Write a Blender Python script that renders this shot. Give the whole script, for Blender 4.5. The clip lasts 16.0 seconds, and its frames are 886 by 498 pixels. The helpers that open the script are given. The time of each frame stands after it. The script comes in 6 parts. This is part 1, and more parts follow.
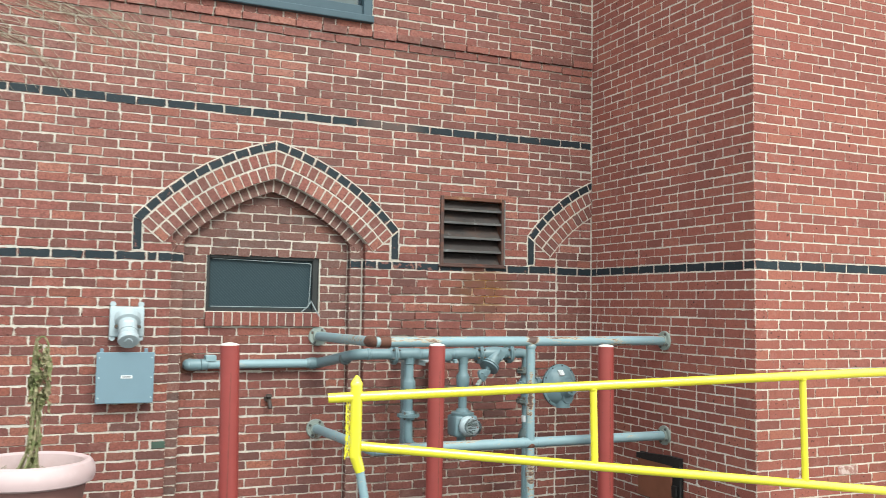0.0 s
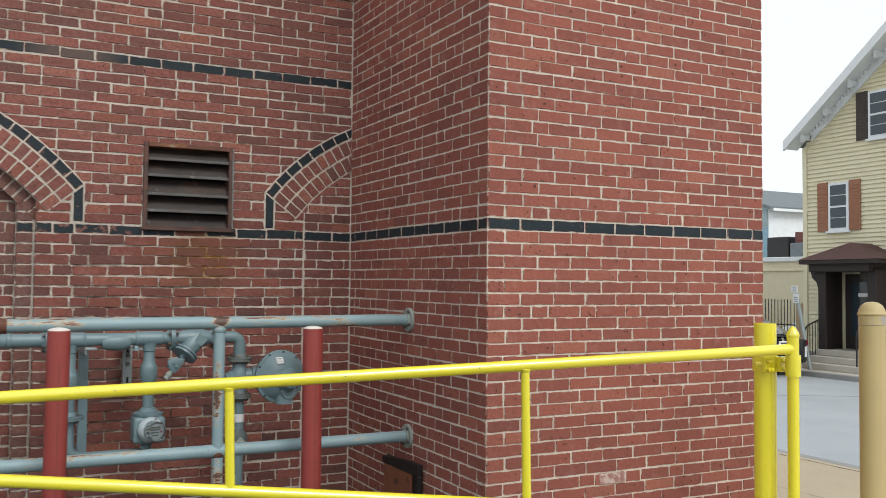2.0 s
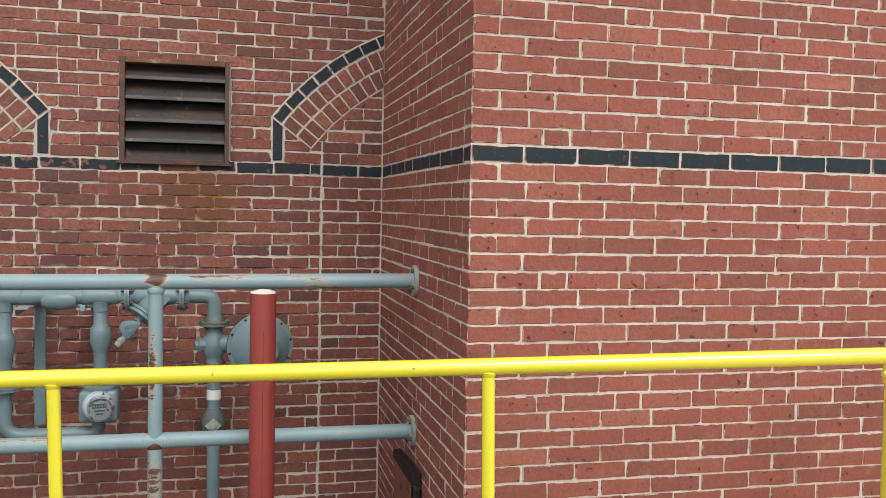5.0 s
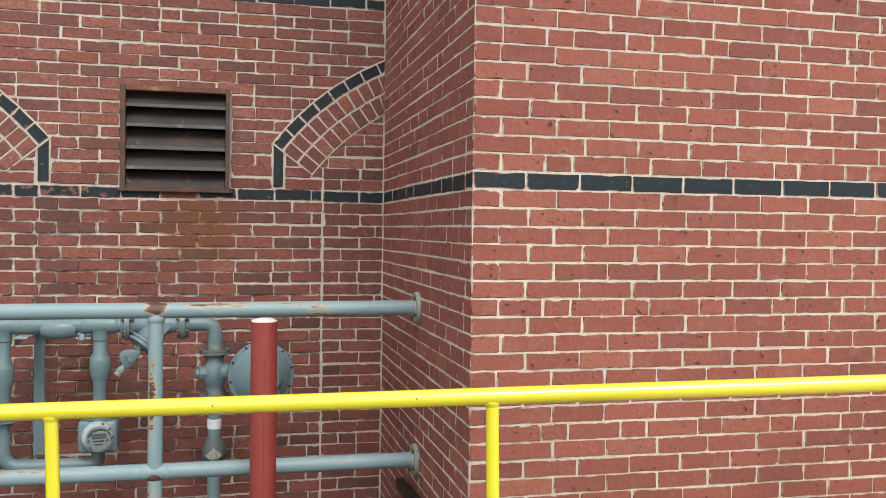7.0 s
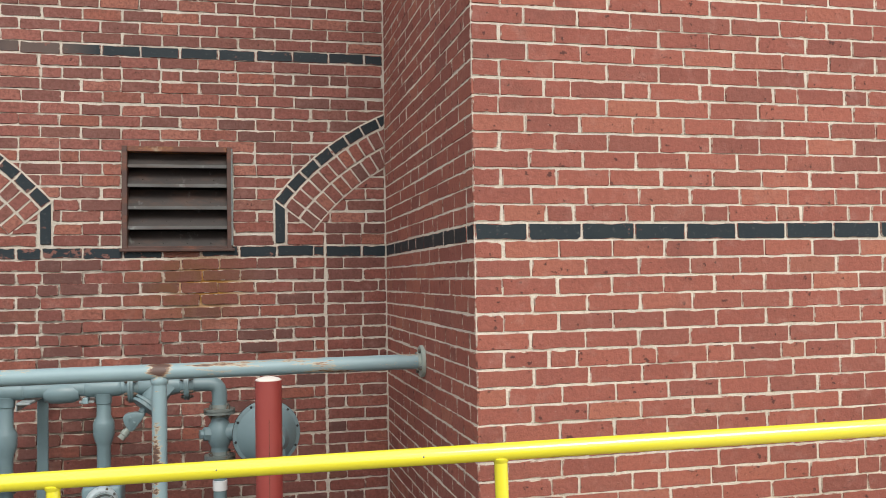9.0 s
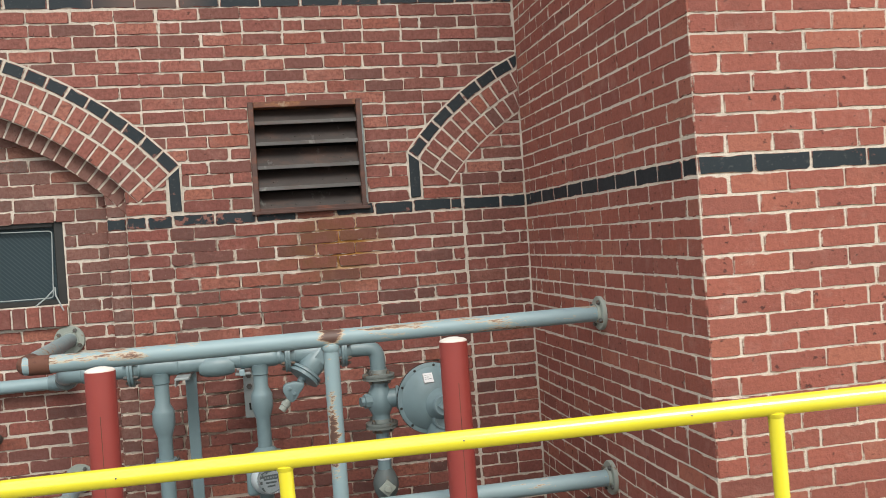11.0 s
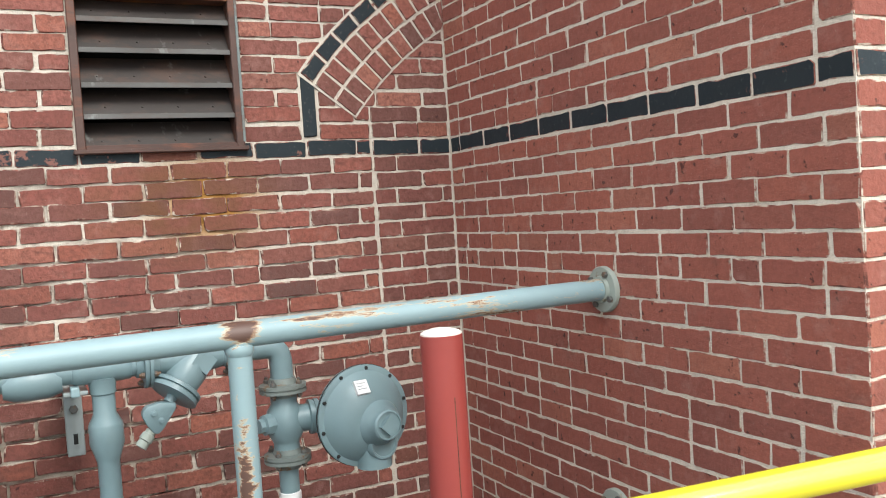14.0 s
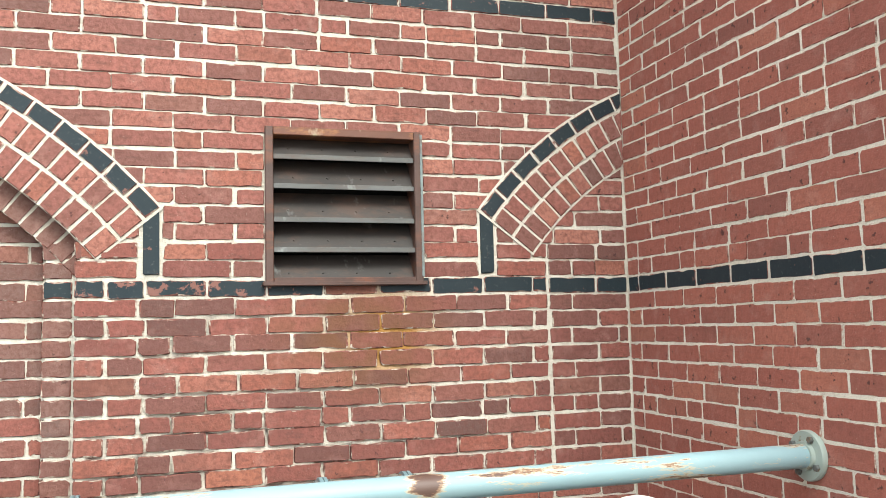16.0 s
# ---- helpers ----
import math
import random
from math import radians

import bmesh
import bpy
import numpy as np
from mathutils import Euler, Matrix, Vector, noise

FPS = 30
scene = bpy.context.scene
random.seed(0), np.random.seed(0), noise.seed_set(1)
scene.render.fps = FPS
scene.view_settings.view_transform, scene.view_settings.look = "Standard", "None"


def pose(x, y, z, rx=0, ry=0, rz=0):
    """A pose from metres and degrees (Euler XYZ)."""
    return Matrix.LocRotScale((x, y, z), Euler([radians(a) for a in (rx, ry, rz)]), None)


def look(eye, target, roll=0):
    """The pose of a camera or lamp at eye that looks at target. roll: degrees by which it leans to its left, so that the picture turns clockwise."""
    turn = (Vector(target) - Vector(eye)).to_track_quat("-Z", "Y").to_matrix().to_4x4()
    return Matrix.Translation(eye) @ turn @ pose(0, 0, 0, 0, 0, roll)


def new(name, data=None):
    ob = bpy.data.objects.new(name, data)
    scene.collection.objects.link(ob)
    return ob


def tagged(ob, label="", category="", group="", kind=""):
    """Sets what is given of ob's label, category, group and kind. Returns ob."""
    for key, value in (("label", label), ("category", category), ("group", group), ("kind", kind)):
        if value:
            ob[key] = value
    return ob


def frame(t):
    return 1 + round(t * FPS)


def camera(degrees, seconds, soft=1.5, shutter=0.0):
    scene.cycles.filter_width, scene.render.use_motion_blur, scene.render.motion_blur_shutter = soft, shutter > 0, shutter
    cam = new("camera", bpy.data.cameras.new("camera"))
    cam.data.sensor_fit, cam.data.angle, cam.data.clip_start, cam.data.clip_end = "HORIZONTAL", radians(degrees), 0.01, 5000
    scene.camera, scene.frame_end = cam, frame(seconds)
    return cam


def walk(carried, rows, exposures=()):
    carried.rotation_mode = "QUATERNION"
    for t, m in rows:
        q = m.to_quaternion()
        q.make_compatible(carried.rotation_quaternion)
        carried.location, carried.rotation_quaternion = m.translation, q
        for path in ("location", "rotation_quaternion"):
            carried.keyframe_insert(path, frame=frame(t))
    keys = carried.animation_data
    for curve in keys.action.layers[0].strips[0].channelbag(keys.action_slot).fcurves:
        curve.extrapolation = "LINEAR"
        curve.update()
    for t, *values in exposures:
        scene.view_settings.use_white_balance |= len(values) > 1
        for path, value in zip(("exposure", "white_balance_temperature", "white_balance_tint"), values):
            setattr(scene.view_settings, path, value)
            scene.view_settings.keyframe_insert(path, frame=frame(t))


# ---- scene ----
cam = camera(53.0, 16.0, 0.75, 0.3)
PATH = [
    (0, (0.302, 0.089, 1.453), (1.108, 1.914, 1.589), 0.9),
    (0.5, (0.789, 0.222, 1.425), (1.602, 2.045, 1.556), 0.9),
    (1, (1.352, 0.372, 1.412), (2.178, 2.19, 1.531), 0.7),
    (1.5, (1.871, 0.556, 1.424), (2.779, 2.335, 1.512), 0.7),
    (2, (2.337, 0.658, 1.462), (3.252, 2.434, 1.542), 0.5),
    (2.5, (2.651, 0.88, 1.463), (3.575, 2.654, 1.499), 0.6),
    (3, (2.967, 1.06, 1.483), (3.87, 2.843, 1.454), 0.4),
    (3.5, (3.322, 1.156, 1.537), (4.142, 2.98, 1.515), -0.4),
    (4, (3.526, 1.316, 1.553), (4.33, 3.147, 1.55), -0.6),
    (4.5, (3.718, 1.53, 1.547), (4.355, 3.424, 1.497), 1.0),
    (5, (3.888, 1.583, 1.571), (4.349, 3.527, 1.489), 1.1),
    (5.2, (3.906, 1.589, 1.581), (4.354, 3.537, 1.502), 1.0),
    (7.5, (3.888, 1.619, 1.589), (4.358, 3.563, 1.586), 0.5),
    (8, (3.907, 1.628, 1.592), (4.408, 3.564, 1.644), -0.1),
    (8.2, (3.914, 1.621, 1.614), (4.424, 3.553, 1.692), -0.5),
    (10.3, (3.724, 1.732, 1.602), (4.004, 3.711, 1.664), -3.0),
    (10.5, (3.577, 1.818, 1.608), (3.876, 3.795, 1.664), -4.1),
    (11, (3.322, 2.055, 1.604), (3.707, 4.018, 1.587), -4.0),
    (11.5, (3.299, 2.343, 1.573), (3.686, 4.305, 1.554), -3.8),
    (12, (3.203, 2.606, 1.542), (3.71, 4.54, 1.517), -3.5),
    (12.5, (3.046, 2.877, 1.546), (3.641, 4.787, 1.539), -2.8),
    (13, (3.07, 3.133, 1.517), (3.666, 5.041, 1.501), -2.7),
    (13.5, (3.055, 3.342, 1.503), (3.813, 5.192, 1.427), -3.7),
    (14, (3.012, 3.445, 1.524), (3.892, 5.239, 1.44), -3.8),
    (14.5, (2.931, 3.517, 1.606), (3.609, 5.394, 1.744), -1.8),
    (15, (2.897, 3.548, 1.656), (3.477, 5.452, 1.852), -1.4),
    (15.5, (2.911, 3.553, 1.643), (3.494, 5.456, 1.837), -1.4),
    (16, (2.902, 3.564, 1.642), (3.506, 5.463, 1.820), -1.4),
]
EXPOSURES = [(0.0, 0.9, 6080, 0), (0.5, 0.8, 6100, 1), (1.0, 0.6, 6150, 3), (1.5, 0.17, 6250, 6), (2.5, 0.08, 6300, 8), (3.5, 0.06, 6450, 9), (4.3, 0.2, 6450, 9), (5.0, 0.36, 6450, 10), (8.0, 0.47, 6420, 8), (10.5, 0.52, 6620, 9), (11.5, 0.6, 6620, 9),
             (12.2, 0.76, 6350, 8), (13.2, 0.98, 6300, 8), (13.9, 1.0, 6300, 7), (14.5, 1.53, 6260, 0), (16.0, 1.45, 6220, 0)]
walk(cam, [(t, look(eye, target, roll)) for t, eye, target, roll in PATH], EXPOSURES)

# ---- light: an overcast white sky and a very soft sun ----
world = bpy.data.worlds.new("world")
scene.world = world
world.use_nodes = True
wn = world.node_tree
wn.nodes.clear()
w_out = wn.nodes.new("ShaderNodeOutputWorld")
w_bg = wn.nodes.new("ShaderNodeBackground")
w_sky = wn.nodes.new("ShaderNodeTexSky")
w_sky.sky_type = "NISHITA"
w_sky.sun_disc = False
w_sky.sun_elevation = radians(44)
w_sky.sun_rotation = radians(174)
w_sky.air_density, w_sky.dust_density, w_sky.ozone_density = 1.0, 6.0, 1.0
w_mix = wn.nodes.new("ShaderNodeMix")
w_mix.data_type = "RGBA"
w_mix.inputs[0].default_value = 0.86
w_mix.inputs[7].default_value = (11.0, 11.3, 11.6, 1)
wn.links.new(w_sky.outputs[0], w_mix.inputs[6])
wn.links.new(w_mix.outputs[2], w_bg.inputs[0])
w_bg.inputs[1].default_value = 0.098
wn.links.new(w_bg.outputs[0], w_out.inputs[0])

sun = new("sun", bpy.data.lights.new("sun", "SUN"))
sun.data.energy = 1.4
sun.data.angle = radians(25)
sun.data.color = (1.0, 0.96, 0.9)
sun.matrix_world = look((4.8, -6.4, 11.0), (3.6, 5.0, 0.0))

# ---- materials ----


class Mat:
    """A node material with a few short cuts."""

    def __init__(self, name, rough=0.6, metal=0.0, spec=0.5):
        self.m = bpy.data.materials.new(name)
        self.m.use_nodes = True
        self.t = self.m.node_tree
        self.b = self.t.nodes["Principled BSDF"]
        self.b.inputs["Roughness"].default_value = rough
        self.b.inputs["Metallic"].default_value = metal
        self.b.inputs["Specular IOR Level"].default_value = spec
        self.pos = self.t.nodes.new("ShaderNodeNewGeometry").outputs["Position"]

    def link(self, a, b):
        self.t.links.new(a, b)

    def noise(self, scale, detail=3, rough=0.55, stretch=None):
        n = self.t.nodes.new("ShaderNodeTexNoise")
        n.inputs["Scale"].default_value = scale
        n.inputs["Detail"].default_value = detail
        n.inputs["Roughness"].default_value = rough
        if stretch:
            v = self.t.nodes.new("ShaderNodeVectorMath")
            v.operation = "MULTIPLY"
            v.inputs[1].default_value = stretch
            self.link(self.pos, v.inputs[0])
            self.link(v.outputs[0], n.inputs["Vector"])
        else:
            self.link(self.pos, n.inputs["Vector"])
        return n.outputs["Fac"]

    def ramp(self, fac, stops, constant=False):
        r = self.t.nodes.new("ShaderNodeValToRGB")
        if constant:
            r.color_ramp.interpolation = "CONSTANT"
        e = r.color_ramp.elements
        while len(e) < len(stops):
            e.new(0.5)
        for el, (p, c) in zip(e, stops):
            el.position = p
            el.color = (*c, 1) if isinstance(c, tuple) else (c, c, c, 1)
        self.link(fac, r.inputs[0])
        return r.outputs[0]

    def mix(self, fac, a, b, blend="MIX"):
        n = self.t.nodes.new("ShaderNodeMix")
        n.data_type, n.blend_type = "RGBA", blend
        for sock, v in ((n.inputs[0], fac), (n.inputs[6], a), (n.inputs[7], b)):
            if isinstance(v, (int, float)):
                sock.default_value = v
            elif isinstance(v, tuple):
                sock.default_value = (*v, 1)
            else:
                self.link(v, sock)
        return n.outputs[2]

    def math(self, op, a, b=0.0, clamp=False):
        n = self.t.nodes.new("ShaderNodeMath")
        n.operation, n.use_clamp = op, clamp
        for sock, v in zip(n.inputs, (a, b)):
            if isinstance(v, (int, float)):
                sock.default_value = v
            else:
                self.link(v, sock)
        return n.outputs[0]

    def colour(self, c):
        if isinstance(c, tuple):
            self.b.inputs["Base Color"].default_value = (*c, 1)
        else:
            self.link(c, self.b.inputs["Base Color"])
        return self

    def rough(self, fac, lo, hi):
        n = self.t.nodes.new("ShaderNodeMapRange")
        n.inputs[3].default_value, n.inputs[4].default_value = lo, hi
        self.link(fac, n.inputs[0])
        self.link(n.outputs[0], self.b.inputs["Roughness"])

    def bump(self, fac, strength, dist=0.01):
        n = self.t.nodes.new("ShaderNodeBump")
        n.inputs["Strength"].default_value = strength
        n.inputs["Distance"].default_value = dist
        self.link(fac, n.inputs["Height"])
        self.link(n.outputs[0], self.b.inputs["Normal"])

    def near(self, centre, radius):
        """1 at a place, falling to 0 at the radius (each axis its own)."""
        v = self.t.nodes.new("ShaderNodeVectorMath")
        v.operation = "SUBTRACT"
        v.inputs[1].default_value = centre
        self.link(self.pos, v.inputs[0])
        d = self.t.nodes.new("ShaderNodeVectorMath")
        d.operation = "DIVIDE"
        d.inputs[1].default_value = radius
        self.link(v.outputs[0], d.inputs[0])
        l = self.t.nodes.new("ShaderNodeVectorMath")
        l.operation = "LENGTH"
        self.link(d.outputs[0], l.inputs[0])
        return self.math("SUBTRACT", 1.0, l.outputs["Value"], True)


def brick_material(name, single, tone, mixed=0.5, brown=0.5, pitted=0.0):
    """Pressed red brick, each one of its own shade."""
    k = Mat(name, 0.85, spec=0.25)
    if single:
        rnd = k.t.nodes.new("ShaderNodeObjectInfo").outputs["Random"]
    else:
        rnd = k.t.nodes.new("ShaderNodeNewGeometry").outputs["Random Per Island"]
    base = k.ramp(rnd, tone)
    # a second draw for each brick: some grey-brown and sooty, a few orange
    other = k.math("FRACT", k.math("MULTIPLY", rnd, 57.31))
    base = k.mix(k.ramp(other, [(0.70, 0.0), (0.78, brown * 0.8), (0.97, brown * 1.3)]), base, (0.142, 0.075, 0.064))
    base = k.mix(k.ramp(other, [(0.03, mixed * 0.6), (0.12, 0.0)]), base, (0.40, 0.135, 0.07))
    wide = k.noise(0.9, 4)
    base = k.mix(k.ramp(wide, [(0.4, 0.0), (0.7, 0.30)]), base, (0.17, 0.062, 0.052))
    # a pale wash in noisy patches towards the upper left of the wall
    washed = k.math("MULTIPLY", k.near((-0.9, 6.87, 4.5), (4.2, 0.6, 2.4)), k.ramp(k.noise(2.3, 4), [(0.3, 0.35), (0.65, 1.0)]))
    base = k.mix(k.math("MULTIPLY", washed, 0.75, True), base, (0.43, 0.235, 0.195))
    grain = k.noise(60, 5, 0.7)
    base = k.mix(k.ramp(grain, [(0.36, 1.0 * mixed + 0.12), (0.58, 0.0)]), base, (0.12, 0.045, 0.035))
    flecks = k.noise(170, 2, 0.5)
    base = k.mix(k.ramp(flecks, [(0.70, 0.0), (0.78, 0.5)]), base, (0.45, 0.36, 0.30))
    pits = k.noise(32, 3, 0.6)
    base = k.mix(k.ramp(pits, [(0.68 - pitted, 0.0), (0.73 - pitted, 0.8)]), base, (0.05, 0.022, 0.02))
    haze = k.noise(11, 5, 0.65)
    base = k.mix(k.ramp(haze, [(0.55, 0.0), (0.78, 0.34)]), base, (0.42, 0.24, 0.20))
    smear = k.noise(24, 4, 0.6, (0.5, 0.5, 2.2))
    base = k.mix(k.ramp(smear, [(0.58, 0.0), (0.72, 0.7 * mixed + 0.1)]), base, (0.105, 0.048, 0.040))
    # grey-brown clouds across brick after brick, and the dirtier patch behind the gas piping
    cloud = k.noise(4.2, 5, 0.65)
    soil = k.math("ADD", cloud, k.math("MULTIPLY", k.near((3.0, 6.87, 0.95), (1.5, 0.35, 1.1)), 0.18))
    base = k.mix(k.ramp(soil, [(0.58, 0.0), (0.80, 0.5)]), base, (0.13, 0.056, 0.046))
    # the rust wash below the vent and soot near it
    rust = k.math("MULTIPLY", k.near((3.62, 6.87, 1.62), (0.46, 0.3, 0.30)), k.ramp(k.noise(9, 3), [(0.3, 0.2), (0.6, 1.0)]))
    base = k.mix(k.math("MULTIPLY", rust, 1.2, True), base, (0.15, 0.068, 0.036))
    k.colour(base)
    k.bump(k.mix(0.5, grain, pits), 0.95, 0.008)
    return k.m


RED = [(0.0, (0.100, 0.056, 0.050)), (0.06, (0.135, 0.064, 0.055)), (0.16, (0.192, 0.073, 0.061)), (0.38, (0.226, 0.078, 0.063)),
       (0.65, (0.255, 0.088, 0.069)), (0.9, (0.305, 0.110, 0.081)), (1.0, (0.355, 0.142, 0.097))]
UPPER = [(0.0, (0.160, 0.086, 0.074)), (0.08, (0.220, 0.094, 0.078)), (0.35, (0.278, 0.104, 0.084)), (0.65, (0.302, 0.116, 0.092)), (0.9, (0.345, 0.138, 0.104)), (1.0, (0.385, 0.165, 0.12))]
# more even pier brick, its colour lightened for the open sky it gets
EVEN = [(0.0, (0.240, 0.084, 0.065)), (0.1, (0.282, 0.093, 0.070)), (0.5, (0.312, 0.102, 0.075)), (0.9, (0.338, 0.113, 0.081)), (1.0, (0.370, 0.136, 0.092))]
DULL = [(0.0, (0.125, 0.088, 0.076)), (0.25, (0.17, 0.105, 0.088)), (0.6, (0.20, 0.112, 0.092)), (1.0, (0.25, 0.12, 0.094))]
M_BRICK_ONE, M_BRICK = brick_material("brick_old_single", True, RED), brick_material("brick_old", False, RED)
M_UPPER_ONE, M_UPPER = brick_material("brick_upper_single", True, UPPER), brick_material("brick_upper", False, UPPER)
M_PIER_ONE, M_PIER = brick_material("brick_pier_single", True, EVEN, 0.14, 0.18, 0.03), brick_material("brick_pier", False, EVEN, 0.14, 0.18, 0.03)
M_DULL_ONE, M_DULL = brick_material("brick_infill_single", True, DULL), brick_material("brick_infill", False, DULL)


def mortar_material(name, pale, dull):
    k = Mat(name, 0.95, spec=0.1)
    big = k.noise(1.6, 4)
    base = k.mix(k.ramp(big, [(0.35, 0.0), (0.7, 1.0)]), pale, dull)
    fine = k.noise(45, 4, 0.7)
    base = k.mix(k.ramp(fine, [(0.32, 0.4), (0.5, 0.0)]), base, (0.36, 0.29, 0.23))
    gone_shade = k.noise(7, 4, 0.6)
    # shade of joints raked out and crumbled behind the gas piping, as dark colour
    gone_shade = k.math("ADD", gone_shade, k.math("MULTIPLY", k.near((3.0, 6.87, 1.05), (0.95, 0.3, 0.75)), 0.16))
    base = k.mix(k.ramp(gone_shade, [(0.68, 0.0), (0.76, 0.7)]), base, (0.13, 0.075, 0.06))
    # more joint shade put into the mortar colour, low behind the piping
    joint_shade = k.math("MULTIPLY", k.near((3.1, 6.87, 0.55), (1.7, 0.35, 1.05)), k.ramp(k.noise(5, 4), [(0.36, 0.30), (0.62, 1.0)]), True)
    base = k.mix(joint_shade, base, (0.37, 0.30, 0.24))
    grey = k.noise(3.1, 3)
    base = k.mix(k.ramp(grey, [(0.55, 0.0), (0.7, 0.3)]), base, (0.42, 0.43, 0.40))
    rust = k.near((3.72, 6.87, 1.62), (0.30, 0.3, 0.26))
    base = k.mix(k.math("MULTIPLY", rust, 1.5, True), base, (0.33, 0.17, 0.05))
    k.colour(base)
    k.bump(fine, 0.8, 0.012)
    return k.m


M_MORTAR = mortar_material("mortar", (0.65, 0.59, 0.515), (0.53, 0.48, 0.41))
# whiter pier mortar, lightened along with the pier brick for the open sky
M_MORTAR_PIER = mortar_material("mortar_pier", (0.68, 0.61, 0.525), (0.57, 0.51, 0.435))


def edge_material(name, dirt_shade, bare, smear):
    """The arris of a brick: dirt and gap shade as one dark colour, bare brick and smeared mortar in turn."""
    k = Mat(name, 0.95, spec=0.1)
    a, b = k.noise(38, 4, 0.7), k.noise(23, 4, 0.65)
    c = k.mix(k.ramp(a, [(0.40, 0.0), (0.56, 1.0)]), dirt_shade, bare)
    c = k.mix(k.ramp(b, [(smear, 0.0), (smear + 0.10, 0.85)]), c, (0.54, 0.47, 0.39))
    k.colour(c)
    k.bump(a, 0.8, 0.008)
    return k.m


M_EDGE = edge_material("brick_edge", (0.085, 0.038, 0.032), (0.22, 0.09, 0.072), 0.50)
M_EDGE_PIER = edge_material("brick_edge_pier", (0.12, 0.05, 0.04), (0.29, 0.105, 0.08), 0.47)


def painted(name, c, wear, at=(0.68, 0.74), rough=(0.35, 0.6), scale=14, dirt_shade=0.25, stretch=None, bump=0.15, spec=0.5):
    """Paint with chips down to what lies below and a little grime."""
    k = Mat(name, 0.5, spec=spec)
    grime = k.noise(5, 4)
    dark = tuple(v * 0.62 for v in c)
    base = k.mix(k.ramp(grime, [(0.4, 0.0), (0.75, dirt_shade)]), c, dark)
    chips = k.noise(scale, 6, 0.7, stretch)
    base = k.mix(k.ramp(chips, [(at[0], 0.0), (at[1], 1.0)]), base, wear)
    k.colour(base)
    k.rough(chips, *rough)
    k.bump(chips, bump, 0.004)
    return k.m




def black_paint():
    """Black paint on brick, flaked most beside the vent."""
    k = Mat("black_paint_brick", 0.6, spec=0.25)
    base = k.mix(k.ramp(k.noise(6, 4), [(0.4, 0.0), (0.75, 0.5)]), (0.015, 0.023, 0.029), (0.024, 0.032, 0.036))
    chips = k.noise(17, 6, 0.7)
    chips = k.math("ADD", chips, k.math("MULTIPLY", k.near((2.98, 6.87, 1.81), (0.55, 0.12, 0.10)), 0.13))
    chips = k.math("ADD", chips, k.math("MULTIPLY", k.near((2.62, 6.87, 2.1), (0.4, 0.12, 0.3)), 0.1))
    faded = k.near((2.80, 6.87, 2.95), (0.34, 0.12, 0.12))
    base = k.mix(k.math("MULTIPLY", faded, 1.6, True), base, (0.105, 0.072, 0.062))
    base = k.mix(k.ramp(chips, [(0.645, 0.0), (0.67, 1.0)]), base, (0.19, 0.085, 0.068))
    scuff = k.noise(70, 3, 0.6)
    base = k.mix(k.ramp(scuff, [(0.62, 0.0), (0.74, 0.4)]), base, (0.13, 0.13, 0.125))
    k.colour(base)
    k.rough(chips, 0.4, 0.7)
    k.bump(chips, 0.4, 0.004)
    return k.m


M_BLACK = black_paint()
M_YELLOW = painted("yellow_paint", (0.83, 0.735, 0.032), (0.42, 0.33, 0.05), (0.86, 0.9), (0.1, 0.26), 22, 0.12, bump=0.04, spec=0.9)
for node in M_YELLOW.node_tree.nodes:
    if node.type == "BSDF_PRINCIPLED":
        node.inputs["Coat Weight"].default_value = 0.8
        node.inputs["Coat IOR"].default_value = 1.6
        node.inputs["Coat Roughness"].default_value = 0.12
M_TANCHIP = painted("chipped_tan_paint", (0.50, 0.40, 0.20), (0.36, 0.33, 0.29), (0.50, 0.53), (0.4, 0.7), 12, 0.2)
M_TAN = painted("tan_paint", (0.49, 0.385, 0.185), (0.24, 0.19, 0.13), (0.76, 0.8), (0.4, 0.7), 9, 0.2)
M_RED = painted("red_paint", (0.285, 0.048, 0.04), (0.07, 0.03, 0.028), (0.69, 0.72), (0.35, 0.6), 16, 0.3)
M_WHITE = painted("white_cap_paint", (0.74, 0.70, 0.64), (0.40, 0.25, 0.2), (0.70, 0.76), (0.4, 0.7), 20, 0.2)


